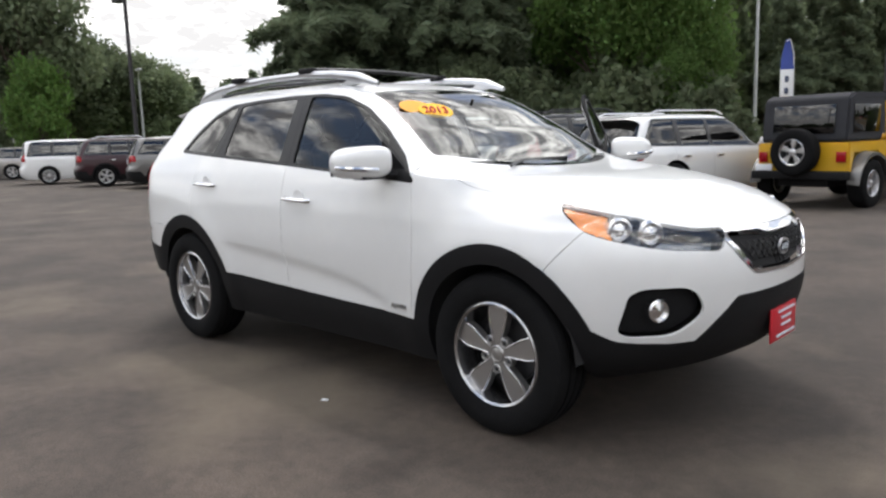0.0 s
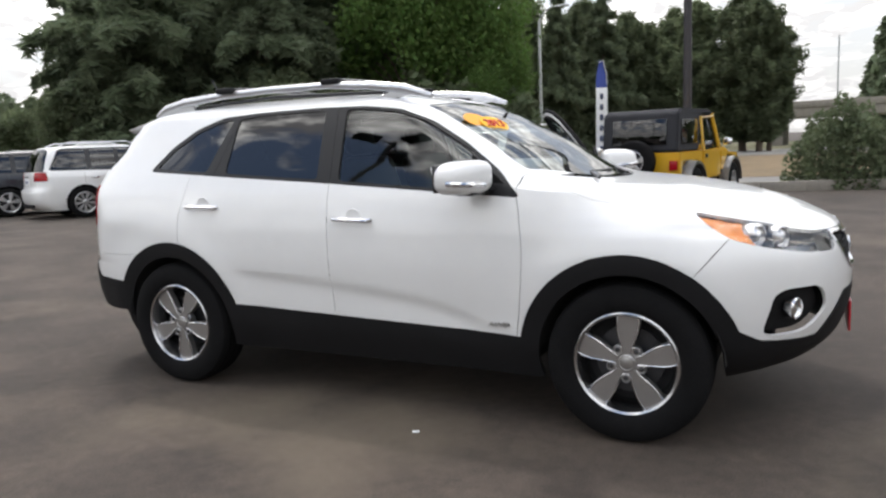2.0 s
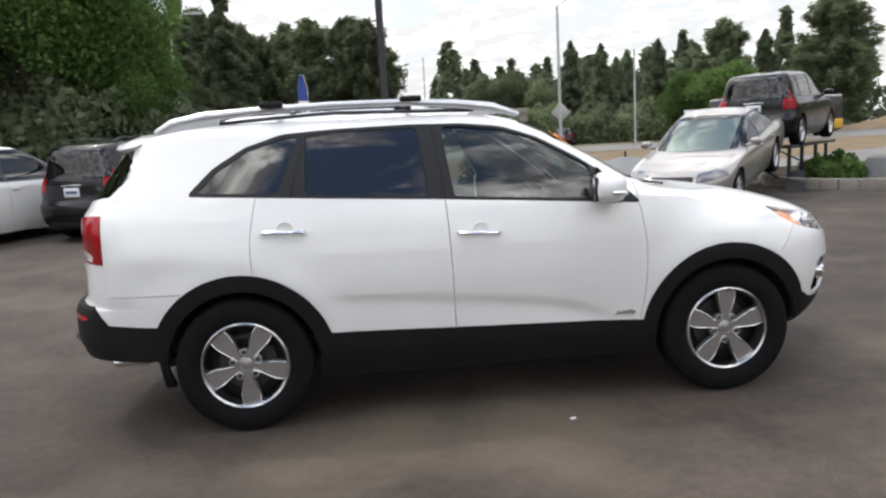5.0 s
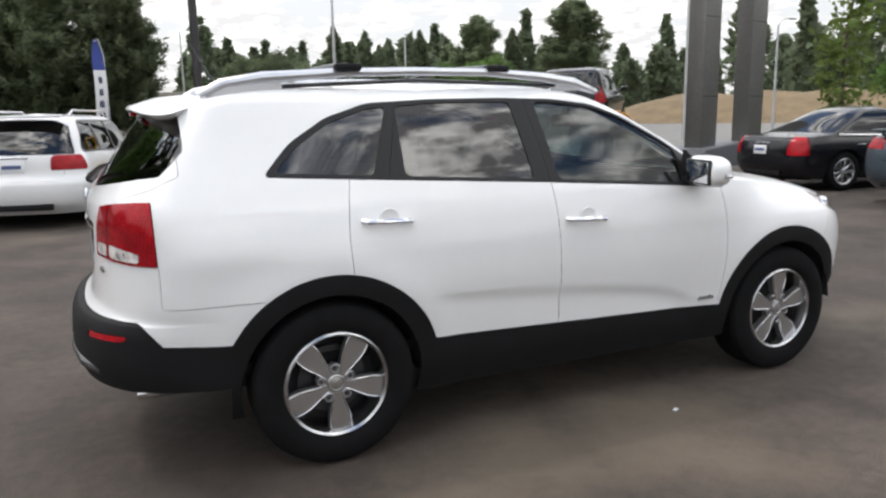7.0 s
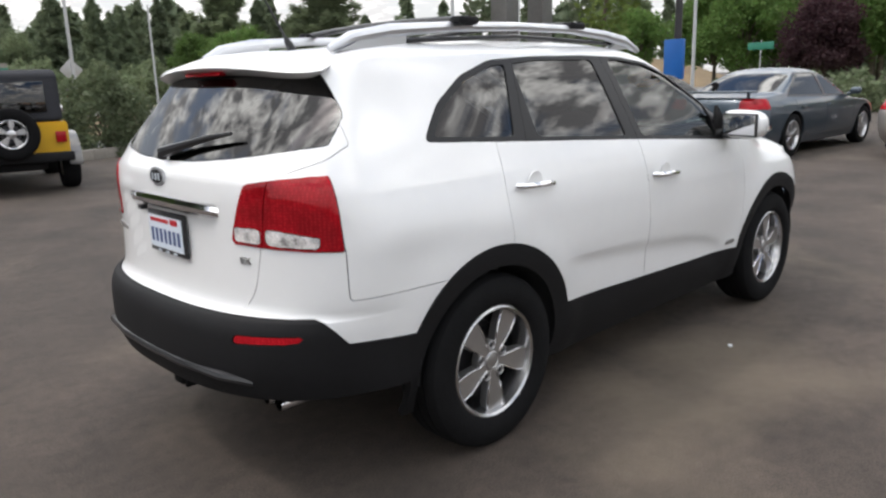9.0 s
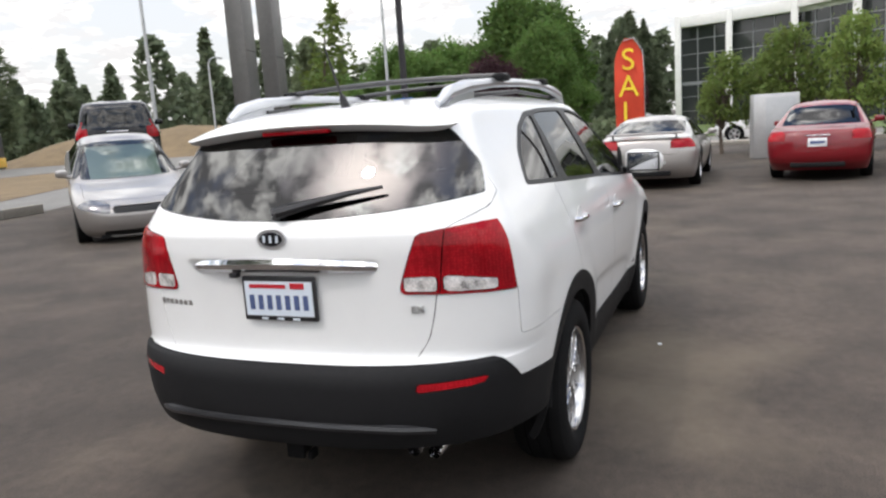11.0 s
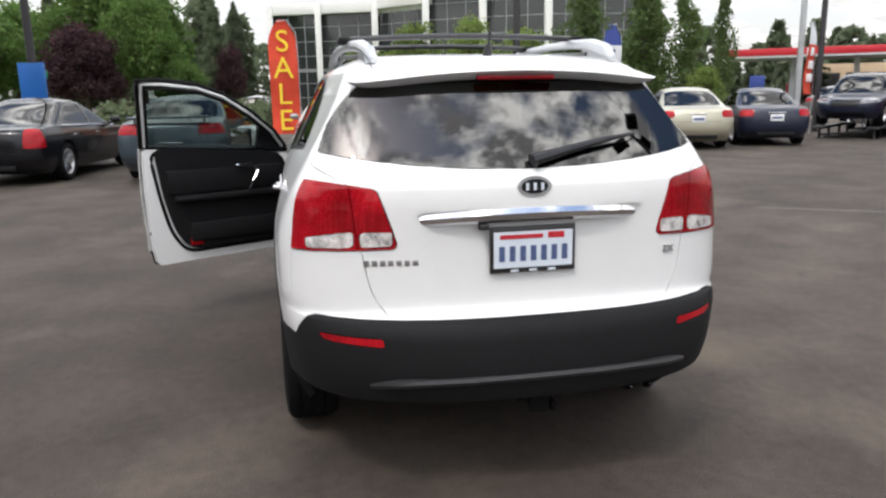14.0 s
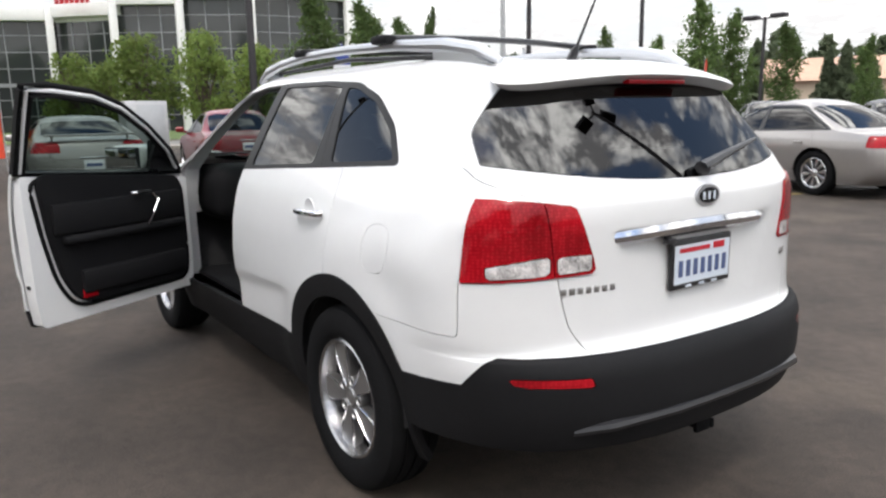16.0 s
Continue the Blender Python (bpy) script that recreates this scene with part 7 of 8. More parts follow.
forest(D1, [(53.7, 20.3, 0.85), (52.0, 12.6, 1.0, 1.3), (51.5, 13.0, 1.15), (44.0, 9.8, 0.8, 0.6), (-38.5, 10.4, 0.64, 0.45), (27.1, 51.4, 0.62, 0.75), (27.4, 59.4, 0.63), (29.7, 60.5, 0.53), (42.8, 7.5, 0.38), (41.0, 24.2, 0.6), (50.3, 23.3, 0.83), (47.4, 19.9, 0.72)], "broad-leaved trees")
D3 = make_tree("maple_tree", "broad bright green maple in full leaf", "round", 9.5, 8.5, 15, M_LEAF, 34000, 0.105)
forest(D3, [(-12.0, 22.6, 1.03, 0.9), (-9.7, 22.9, 0.92, 0.7), (-8.2, 21.9, 0.5, 0.45)], "broad-leaved trees")
D2 = make_tree("broadleaf_tree", "dark green broad-leaved tree", "round", 8.5, 7.5, 12, M_LEAF_DARK, 13000, 0.16)
forest(D2, [(13.2, 84.0, 1.0, 0.75), (16.5, 83.4, 1.06, 0.8), (18.9, 80.4, 0.88, 0.56), (-45.0, 15.9, 0.96), (-44.0, 18.1, 0.88), (-40.5, 10.5, 1.34, 1.0), (-45.2, 20.3, 0.81, 0.6), (-61.3, 35.3, 0.5), (-60.0, 37.3, 0.44), (-63.4, 41.9, 0.68), (-64.8, 39.9, 0.56), (-43.8, 13.2, 0.93), (-45.0, 9.5, 1.38), (-22.0, 15.0, 0.5), (-14.5, 17.5, 0.5), (-26.5, 15.5, 0.42)], "broad-leaved trees")
C1 = make_tree("columnar_tree", "upright green pear tree", "column", 5.6, 2.2, 21, M_LEAF_MID, 5200, 0.085)
forest(C1, [(19.0, -8.5, 0.9), (23.3, -12.8, 0.95, 1.2), (24.3, -15.2, 0.88), (27.8, -15.2, 1.0), (29.4, -20.2, 1.1, 0.6), (17.6, -26.8, 1.03), (17.5, -29.3, 0.95), (14.1, -27.9, 0.79), (27.9, -36.5, 0.95), (33.8, -38.0, 1.14), (24.8, -13.8, 0.9), (15.8, -38.4, 0.8)], "street trees")
S1 = make_tree("street_tree", "small light green street tree", "round", 3.7, 2.5, 31, M_LEAF_YELLOW, 3300, 0.075)
forest(S1, [(18.5, -4.7, 1.03, 0.8), (19.2, -6.6, 0.95), (19.9, -1.3, 0.85, 0.8), (19.6, -3.3, 1.0), (20.9, -2.6, 0.8), (21.0, -14.3, 0.62)], "street trees")
Y1 = make_tree("young_tree", "slim young tree with light green leaves", "column", 4.6, 1.5, 41, M_LEAF_YELLOW, 1300, 0.085)
forest(Y1, [(17.4, 10.9, 1.2, 1.5)], "street trees")
P1 = make_tree("purple_tree", "round purple-leaved plum tree", "round", 5.6, 5.0, 51, M_PURPLE, 9000, 0.11)
forest(P1, [(41.4, 12.5, 1.0), (40.0, 12.3, 0.9), (55.2, 5.6, 0.95, 0.6)], "street trees")


def bush(name, label, x, y, w, h, seed, material, leaf=0.09, n=2200, group=""):
    rng = np.random.default_rng(seed)
    ob = thing(name, pose(x, y, ground_z(x, y)), label, "bush", group)
    d = rng.normal(size=(n, 3))
    d /= np.linalg.norm(d, axis=1)[:, None]
    d[:, 2] = np.abs(d[:, 2])
    d *= rng.uniform(0.45, 1.0, (n, 1)) ** 0.4 * (1 + 0.18 * np.sin(7 * d[:, :1] + seed) * np.cos(6 * d[:, 1:2] + 1))
    v, f = leaves(rng, d * np.array([w / 2, w / 2, h]), leaf, 0.8)
    cr = new("foliage", crown_mesh("foliage", v, f, material))
    cr.parent = ob
    bm = bmesh.new()
    for k in range(5):
        a = k * 1.3
        tube(bm, [(0, 0, 0), (math.cos(a) * w * 0.2, math.sin(a) * w * 0.2, h * 0.7)], [0.03, 0.01], 5)
    part("stems", bm, M_BARK, ob)
    return ob


bush("bush", "dense green roadside shrub", 2.9, 14.9, 2.3, 1.85, 2, M_LEAF_DARK, 0.06, 9000)
for _k, (_x, _y, _w, _h) in enumerate(((-13.6, 20.6, 5.5, 3.6), (-10.4, 20.8, 5.0, 3.9), (-7.6, 21.0, 3.6, 3.0), (-17.0, 19.6, 5.0, 3.2))):
    bush("undergrowth", "dense shaded green undergrowth below the trees", _x, _y, _w, _h, 40 + _k, M_LEAF_DARK, 0.16, 5200, "undergrowth")
for _k, (_x, _y, _w, _h) in enumerate(((18.0, 73.5, 7.0, 4.2), (22.5, 70.5, 7.0, 3.6), (27.0, 68.5, 7.5, 4.0), (32.0, 66.0, 7.0, 3.4), (36.5, 64.0, 7.0, 3.8))):
    bush("thicket", "dark green thicket at the foot of the conifers", _x, _y, _w, _h, 50 + _k, M_LEAF_DARK, 0.2, 5200, "undergrowth")
for _k, (_x, _y, _w, _h) in enumerate(((9.1, 9.5, 0.9, 0.55), (9.8, 8.75, 0.8, 0.5), (11.6, 8.5, 0.95, 0.6), (12.6, 8.5, 1.0, 0.65), (13.8, 8.9, 1.0, 0.6), (9.3, 10.9, 0.9, 0.55), (10.6, 12.1, 1.0, 0.6))):
    bush("low_shrub", "small tufted green shrub in the planted island", _x, _y, _w, _h, 60 + _k, M_LEAF, 0.07, 900, "island shrubs")
for _k, (_x, _y) in enumerate(((25.5, 4.5), (27.0, 3.2), (28.5, 2.2), (24.0, 5.6), (25.0, -7.8), (25.2, -9.2), (25.8, -10.6), (23.5, 7.0), (31, 11), (33, 12.5), (29.0, 12.0))):
    bush("hedge_bush", "clipped green hedge bush by the street", _x, _y, 2.4, 1.25, 80 + _k, M_LEAF_DARK, 0.12, 1500, "street hedge")


def far_woods():
    """A ring of distant woods."""
    rng = np.random.default_rng(99)
    cen = []
    for k in range(420):
        a = rng.uniform(0, 2 * math.pi)
        r = rng.uniform(120, 175)
        h = rng.uniform(8, 15) * (1.25 if math.cos(a - 0.55) > 0.5 else 1.0)
        w = rng.uniform(4, 8)
        if math.sin(a) < -0.3 and math.cos(a) > -0.2:
            h *= 0.8
        m = 430
        t = rng.uniform(0, 1, m)
        q = (1 - t) ** 0.7 if k % 2 else np.sqrt(np.maximum(0.02, 1 - (2 * t - 1) ** 2))
        b = rng.uniform(0, 2 * math.pi, m)
        rr = w * 0.5 * q * rng.uniform(0.6, 1.05, m)
        cen.append(np.stack([math.cos(a) * r + np.cos(b) * rr, math.sin(a) * r + np.sin(b) * rr, t * h], 1))
    v, f = leaves(rng, np.concatenate(cen), 0.98, 0.7)
    ob = new("far_woods", crown_mesh("far_woods", v, f, M_FIR))
    tagged(ob, "distant belt of mixed green woods", "trees", kind="stuff")


far_woods()


# ---- verges, roads, kerbs ----
def slab(name, label, pts, z, material, category, h=0.0, kind="structure"):
    bm = bmesh.new()
    if h > 0:
        prism(bm, pts, h, Matrix.Translation((0, 0, z)))
        bmesh.ops.bevel(bm, geom=[e for e in bm.edges if all(v.co.z > z + h * 0.9 for v in e.verts)], offset=min(0.03, h * 0.3), segments=2, affect="EDGES")
    else:
        bm.faces.new([bm.verts.new((x, y, z)) for x, y in pts])
    o = link_mesh(name, bm, material, smooth=h > 0, angle=30)
    if o.data.polygons and h == 0 and o.data.polygons[0].normal.z < 0:
        o.data.flip_normals()
    return tagged(o, label, category, kind=kind)


slab("road", "pale asphalt service road beyond the kerb", [(-30, 14.2), (9, 14.6), (20, 20), (28, 17), (34, 19), (22, 26), (11, 19.5), (-30, 19.5)], 0.088, M_ROAD, "road")
slab("verge", "wide dry tan grass field between the roads", [(-40, 19.6), (11, 19.6), (22, 26.1), (40, 34), (40, 42), (16, 42), (-40, 42)], 0.092, M_DRY, "grass")
slab("road", "pale asphalt road in front of the bridge", [(-60, 42.3), (40, 42.3), (80, 60), (80, 80), (30, 58), (-60, 58)], 0.108, M_ROAD, "road")
slab("verge", "tan and olive embankment by the bridge", [(-80, 42), (30, 46), (60, 60), (90, 110), (-80, 110)], 0.094, M_OLIVE, "grass")
slab("road", "wide grey crossing beyond the sign island", [(17, 20), (28, 16), (66, 29), (49, 66), (24, 26)], 0.104, M_ROAD, "road")
slab("road_mark", "long white lane line on the crossing", [(64.0, 51.0), (46.8, 25.6), (47.1, 25.5), (64.3, 50.9)], 0.114, M_PLATE_WHITE, "road marking")
slab("road_mark", "long yellow lane line on the crossing", [(43.5, 35.8), (37.4, 26.0), (37.65, 25.9), (43.75, 35.7)], 0.114, M_FLAG_YELLOW, "road marking")
slab("road_mark", "short white lane line on the crossing", [(33.6, 26.3), (30.9, 22.2), (31.1, 22.1), (33.8, 26.2)], 0.114, M_PLATE_WHITE, "road marking")


def dry_bank():
    """A low rise of dry grass behind the crossing."""
    bm = bmesh.new()
    n, rise = 24, ((0.0, 0.0), (0.25, 0.9), (0.6, 2.5), (1.0, 3.4), (1.6, 3.5), (2.2, 0.0))
    rows = []
    for i in range(n + 1):
        t = i / n
        foot, top = Vector((46, 72, 0)).lerp(Vector((69, 28, 0)), t), Vector((58, 80, 0)).lerp(Vector((84, 35, 0)), t)
        ends = min(1.0, 5 * t, 5 * (1 - t))
        rows.append([bm.verts.new((*(foot.lerp(top, k)).xy, 0.06 + z * ends * (1 + 0.08 * math.sin(i * 1.7 + j)))) for j, (k, z) in enumerate(rise)])
    for a, b in zip(rows, rows[1:]):
        for k in range(len(rise) - 1):
            bm.faces.new((a[k], b[k], b[k + 1], a[k + 1]))
    bmesh.ops.recalc_face_normals(bm, faces=bm.faces)
    tagged(link_mesh("bank", bm, M_DRY, angle=60), "low bank of dry tan grass behind the road", "grass", kind="structure")


dry_bank()
slab("verge", "shaded grass under the trees behind the parked row", [(-80, 13.0), (-10, 13.2), (-6, 20), (-6, 34), (-80, 34)], 0.1, M_GRASS, "grass")
slab("road", "street in front of the office building", [(24.6, -30), (31.5, -30), (36, 26), (29.0, 26)], 0.09, M_ROAD, "road")
slab("pavement", "pale concrete pavement along the street", [(22.6, -30), (24.5, -30), (28.5, 14), (26.6, 14)], 0.08, M_CONCRETE, "pavement", 0.13)
slab("verge", "green lawn in front of the office building", [(33.5, -30), (70, -40), (80, 30), (37.5, 24)], 0.098, M_GRASS, "grass")
for _i, _y in enumerate(range(0, 6)):
    slab("road_mark", "white crossing stripe on the street", [(22.0 + _i * 1.5, 12.4 + _i * 1.1), (22.0 + _i * 1.5 + 0.4, 12.3 + _i * 1.1), (25.0 + _i * 1.5 + 0.4, 17.4 + _i * 1.1), (25.0 + _i * 1.5, 17.5 + _i * 1.1)], 0.112, M_PLATE_WHITE, "road marking")


def kerb(label, pts, closed=False):
    """A concrete kerb of separate stones along a line."""
    ob = thing("kerb", pose(0, 0, 0), label, "kerb", kind="structure")
    line = [Vector((x, y, 0)) for x, y in pts]
    if closed:
        line.append(line[0])
    for a, b in zip(line, line[1:]):
        n = max(1, round((b - a).length / 1.2))
        ang = math.atan2((b - a).y, (b - a).x)
        for k in range(n):
            p, q = a.lerp(b, k / n), a.lerp(b, (k + 1) / n)
            c = (p + q) / 2
            bm = bmesh.new()
            box(bm, (0, 0, 0.07), ((q - p).length - 0.002, 0.16, 0.30), 0.009)
            o = part("kerb_stone", bm, M_CONCRETE, ob)
            o.matrix_basis = pose(c.x, c.y, ground_z(c.x, c.y), 0, 0, math.degrees(ang))


ISLAND = rounded([(8.0, 10.8), (8.25, 9.2), (9.7, 8.1), (12.0, 7.75), (17.6, 9.4), (17.6, 14.2), (9.8, 13.9)], 0.8, 4)
slab("planting_bed", "dark mulch bed of the sign island", ISLAND, 0.09, M_MULCH, "planting bed", 0.06)
kerb("pale concrete kerb round the planted sign island", ISLAND, True)
kerb("concrete kerb along the far edge of the lot", [(-6, 13.5), (1.2, 13.5), (3.0, 14.0), (8.6, 14.3)])


# ---- sign island ----
def pylon():
    ob = thing("pylon_sign", pose(10.95, 9.1, 0.12, 0, 0, 13), "tall brushed steel pylon sign with two pillars on a grey plinth", "sign")
    M_BRUSHED = mat("brushed_steel", (0.22, 0.215, 0.21), 0.42, metal=0.75, vary=0.10, scale=1.2)
    bm = bmesh.new()
    prism(bm, [(-1.75, 0), (1.75, 0), (1.55, 0.55), (0, 0.68), (-1.55, 0.55)], 1.1, Matrix(((1, 0, 0, 0), (0, 0, -1, 0.55), (0, 1, 0, 0), (0, 0, 0, 1))))
    bmesh.ops.bevel(bm, geom=list(bm.edges), offset=0.02, segments=2, affect="EDGES")
    part("plinth", bm, mat("plinth_grey", (0.10, 0.105, 0.115), 0.6, vary=0.1, scale=2), ob, "grey metal plinth")
    for s in (-0.95, 0.95):
        bm = bmesh.new()
        box(bm, (s, 0, 4.9), (0.62, 0.42, 8.8), 0.03)
        p = part("pillar", bm, M_BRUSHED, ob)
        bm = bmesh.new()
        for z in (1.7, 3.4, 5.1):
            box(bm, (s, -0.212, z), (0.60, 0.006, 0.012))
        part("panel_joint", bm, M_DARK, p)
    bm = bmesh.new()
    box(bm, (0, 0, 9.6), (4.2, 0.6, 2.4), 0.05)
    part("sign_box", bm, M_BRUSHED, ob)


pylon()


def pole(name, label, x, y, h, r, material, arm=None, head=None, base=False):
    ob = thing(name, pose(x, y, ground_z(x, y)), label, "lamp post" if head or arm else "pole")
    bm = bmesh.new()
    cyl(bm, (0, 0, 0), (0, 0, h), r, r * 0.72, 14)
    part("post", bm, material, ob)
    if base:
        bm = bmesh.new()
        cyl(bm, (0, 0, 0), (0, 0, 0.35), r * 3.2, r * 3.0, 18)
        part("footing", bm, M_CONCRETE, ob)
    if arm:
        ax, ay_ = arm
        bm = bmesh.new()
        tube(bm, [(0, 0, h - 0.05), (ax * 0.25, ay_ * 0.25, h + 0.30), (ax * 0.6, ay_ * 0.6, h + 0.45), (ax, ay_, h + 0.46)], 0.04, 8)
        a = part("arm", bm, material, ob)
        bm = bmesh.new()
        box(bm, (ax * 1.1, ay_ * 1.1, h + 0.43), (0.5 if ax else 0.22, 0.22 if ax else 0.5, 0.12), 0.04)
        part("lamp_head", bm, material, a)
    if head:
        for s in head:
            bm = bmesh.new()
            tube(bm, [(0, 0, h - 0.1), (s * 0.35, 0, h - 0.02)], 0.035, 6)
            box(bm, (s * 0.62, 0, h), (0.62, 0.42, 0.17), 0.03)
            part("lamp_head", bm, material, ob)
    return ob


M_POLE_DARK = mat("bronze_pole", (0.045, 0.042, 0.045), 0.5, metal=0.4, vary=0.1, scale=4)
M_POLE_GREY = mat("galvanised_pole", (0.46, 0.47, 0.48), 0.5, metal=0.6, vary=0.08, scale=4)
def lot_lamp(x, y):
    ob = thing("lamp_post", pose(x, y, ground_z(x, y)), "dark bronze lot lamp post with three shoebox heads", "lamp post")
    bm = bmesh.new()
    cyl(bm, (0, 0, 0), (0, 0, 9.3), 0.11, 0.07, seg=12)
    box(bm, (0, 0, 0.25), (0.6, 0.6, 0.5), 0.05)
    part("post", bm, M_POLE_DARK, ob)
    for a in (0, 120, 240):
        bm = bmesh.new()
        box(bm, (0.65, 0, 9.25), (0.62, 0.42, 0.17), 0.03)
        tube(bm, [(0, 0, 9.2), (0.4, 0, 9.25)], 0.03, 6)
        bm.transform(Matrix.Rotation(radians(a + 20), 4, "Z"))
        part("lamp_head", bm, M_POLE_DARK, ob)


pole("lamp_post", "dark bronze lot lamp post", -0.27, 13.0, 9.0, 0.10, M_POLE_DARK, head=(-1, 1), base=True)
pole("lamp_post", "dark bronze lot lamp post with twin heads", -30.5, 11.8, 8.0, 0.11, M_POLE_DARK, head=(-1, 1))
pole("street_lamp", "grey street lamp with a curved arm", -39.0, 16.0, 5.2, 0.08, M_POLE_GREY, arm=(1.4, -0.6))
pole("street_lamp", "grey street lamp with a curved arm", -9.6, 31.0, 7.2, 0.09, M_POLE_GREY, arm=(1.2, -0.3))
pole("street_lamp", "tall grey street lamp by the slip road", 11.9, 44.0, 9.6, 0.11, M_POLE_GREY, arm=(2.2, 0.3))
pole("street_lamp", "thin grey pole by the road", 18.5, 48.0, 7.0, 0.08, M_POLE_GREY)
pole("street_lamp", "thin grey pole by the bridge", 4.5, 66.0, 9.0, 0.08, M_POLE_GREY)
pole("street_lamp", "grey street lamp at the crossing", 22.5, 23.0, 8.5, 0.10, M_POLE_GREY, arm=(2.0, 0.4))
pole("street_lamp", "grey street lamp far down the street", 34.5, 16.8, 9.0, 0.10, M_POLE_GREY, arm=(-1.6, 0))
pole("street_lamp", "grey street lamp in the field", 40.0, 33.5, 7.0, 0.09, M_POLE_GREY, arm=(1.2, 0))
pole("lamp_post", "dark bronze lamp post with a blue banner sign", 14.2, 6.75, 10.0, 0.10, M_POLE_DARK, head=(-1, 1))
pole("lamp_post", "dark bronze lamp post at the lot edge", 17.85, -6.0, 9.5, 0.12, M_POLE_DARK, head=(-1, 1))
pole("lamp_post", "dark bronze lamp post by the filling station", 16.3, -15.5, 9.0, 0.10, M_POLE_DARK, head=(-1, 1))
pole("lamp_post", "dark twin-headed lamp post", 14.6, -27.0, 4.9, 0.09, M_POLE_DARK, head=(-1, 1))
pole("lamp_post", "dark twin-headed lamp post", 13.0, -17.5, 5.2, 0.09, M_POLE_DARK, head=(-1, 1))
lot_lamp(-5.5, -6.6)
pole("flag_pole", "tall white flag pole by the filling station", 22.0, -19.0, 12.0, 0.13, M_POLE_GREY)

bm = bmesh.new()
box(bm, (0, 0, 0), (0.10, 0.58, 0.98), 0.01)
_ob = link_mesh("blue_sign", bm, mat("blue_sign_face", (0.012, 0.12, 0.42), 0.45, vary=0.06, scale=2))
_ob.matrix_basis = pose(13.95, 6.7, 1.85, 0, 0, -12)
tagged(_ob, "plain blue rectangular banner sign on a lamp post", "sign")


# ---- feather flags and signs ----
def feather_flag(x, y, yaw, h, w, z0, label, field, top, letters=None, ink=None, bars=0):
    ob = thing("feather_flag", pose(x, y, ground_z(x, y), 0, 0, yaw), label, "flag", "lot flags")
    bm = bmesh.new()
    tube(bm, [(w * 0.55, 0, 0), (w * 0.55, 0, h * 0.7), (w * 0.50, 0, h * 0.9), (w * 0.2, 0, h * 1.0), (-w * 0.15, 0, h * 0.985)], 0.014, 6)
    part("mast", bm, M_POLE_GREY, ob)
    n = 16

    def strip(z1, z2, material, name):
        bm = bmesh.new()
        rows = []
        for k in range(n + 1):
            z = z1 + (z2 - z1) * k / n
            t = max(0.0, (z / h - 0.80) / 0.20)
            left, right = -w * 0.5 * (1 - t ** 2 * 0.75), w * 0.52 * (1 - t ** 2 * 0.75)
            dy = 0.05 * math.sin(z * 3.1 + x)
            rows.append([bm.verts.new((u, dy + d + 0.03 * math.sin(u * 5), z)) for d in (-0.004, 0.004) for u in np.linspace(left, right, 5)])
        for a, b in zip(rows, rows[1:]):
            for i in range(4):
                bm.faces.new((a[i], a[i + 1], b[i + 1], b[i]))
                bm.faces.new((a[5 + i + 1], a[5 + i], b[5 + i], b[5 + i + 1]))
        return part(name, bm, material, ob)

    split = h * 0.80
    cl = strip(z0, split if top is not field else h, field, "cloth")
    if top is not field:
        strip(split, h, top, "cloth_top")
    if letters:
        k = len(letters)
        hh = (h * 0.93 - z0) / k
        for i, ch in enumerate(letters):
            z = h * 0.93 - hh * (i + 0.5)
            for sgn in (-1, 1):
                text(ch, min(w * 1.15, hh * 1.15), ink, cl, Matrix.Translation((0, sgn * 0.075, z)) @ (Matrix.Rotation(math.pi, 4, "Z") if sgn > 0 else Matrix.Identity(4)) @ UPRIGHT, label="yellow letter")
    for i in range(bars):
        bm = bmesh.new()
        z = split - 0.2 - i * (split - z0 - 0.3) / bars
        box(bm, (0, 0, z), (w * 0.34, 0.15, (split - z0) / bars * 0.5), 0.03)
        part("mark", bm, ink, cl)


M_FLAG_RED = mat("red_cloth", (0.62, 0.06, 0.025), 0.8, vary=0.12, scale=3)
M_FLAG_WHITE = mat("white_cloth", (0.72, 0.74, 0.76), 0.85, vary=0.05, scale=3)
M_FLAG_BLUE = mat("blue_cloth", (0.035, 0.06, 0.25), 0.8, vary=0.1, scale=3)
M_FLAG_INK = mat("slate_ink", (0.07, 0.085, 0.13), 0.8)
M_GREEN_SIGN = mat("green_sign_face", (0.02, 0.16, 0.10), 0.5)
feather_flag(17.0, 1.1, -90, 3.5, 0.77, 0.35, "red feather flag with the yellow word SALE", M_FLAG_RED, M_FLAG_RED, "SALE", M_FLAG_YELLOW)
feather_flag(21.0, -10.55, -90, 3.75, 0.70, 0.6, "white feather flag with a dark blue top", M_FLAG_WHITE, M_FLAG_BLUE, bars=9, ink=M_FLAG_INK)
feather_flag(-2.2, 13.1, 20, 3.1, 0.25, 0.5, "white feather flag with a dark blue top", M_FLAG_WHITE, M_FLAG_BLUE, bars=7, ink=M_FLAG_INK)
feather_flag(15.2, -14.3, -60, 3.3, 0.62, 1.2, "faded red feather flag with white marks", M_FLAG_RED, M_FLAG_WHITE, bars=3, ink=M_FLAG_WHITE)
feather_flag(14.5, -23.0, -50, 3.1, 0.6, 0.6, "white and blue feather flag with a red top", M_FLAG_BLUE, M_FLAG_RED, bars=4, ink=M_FLAG_WHITE)


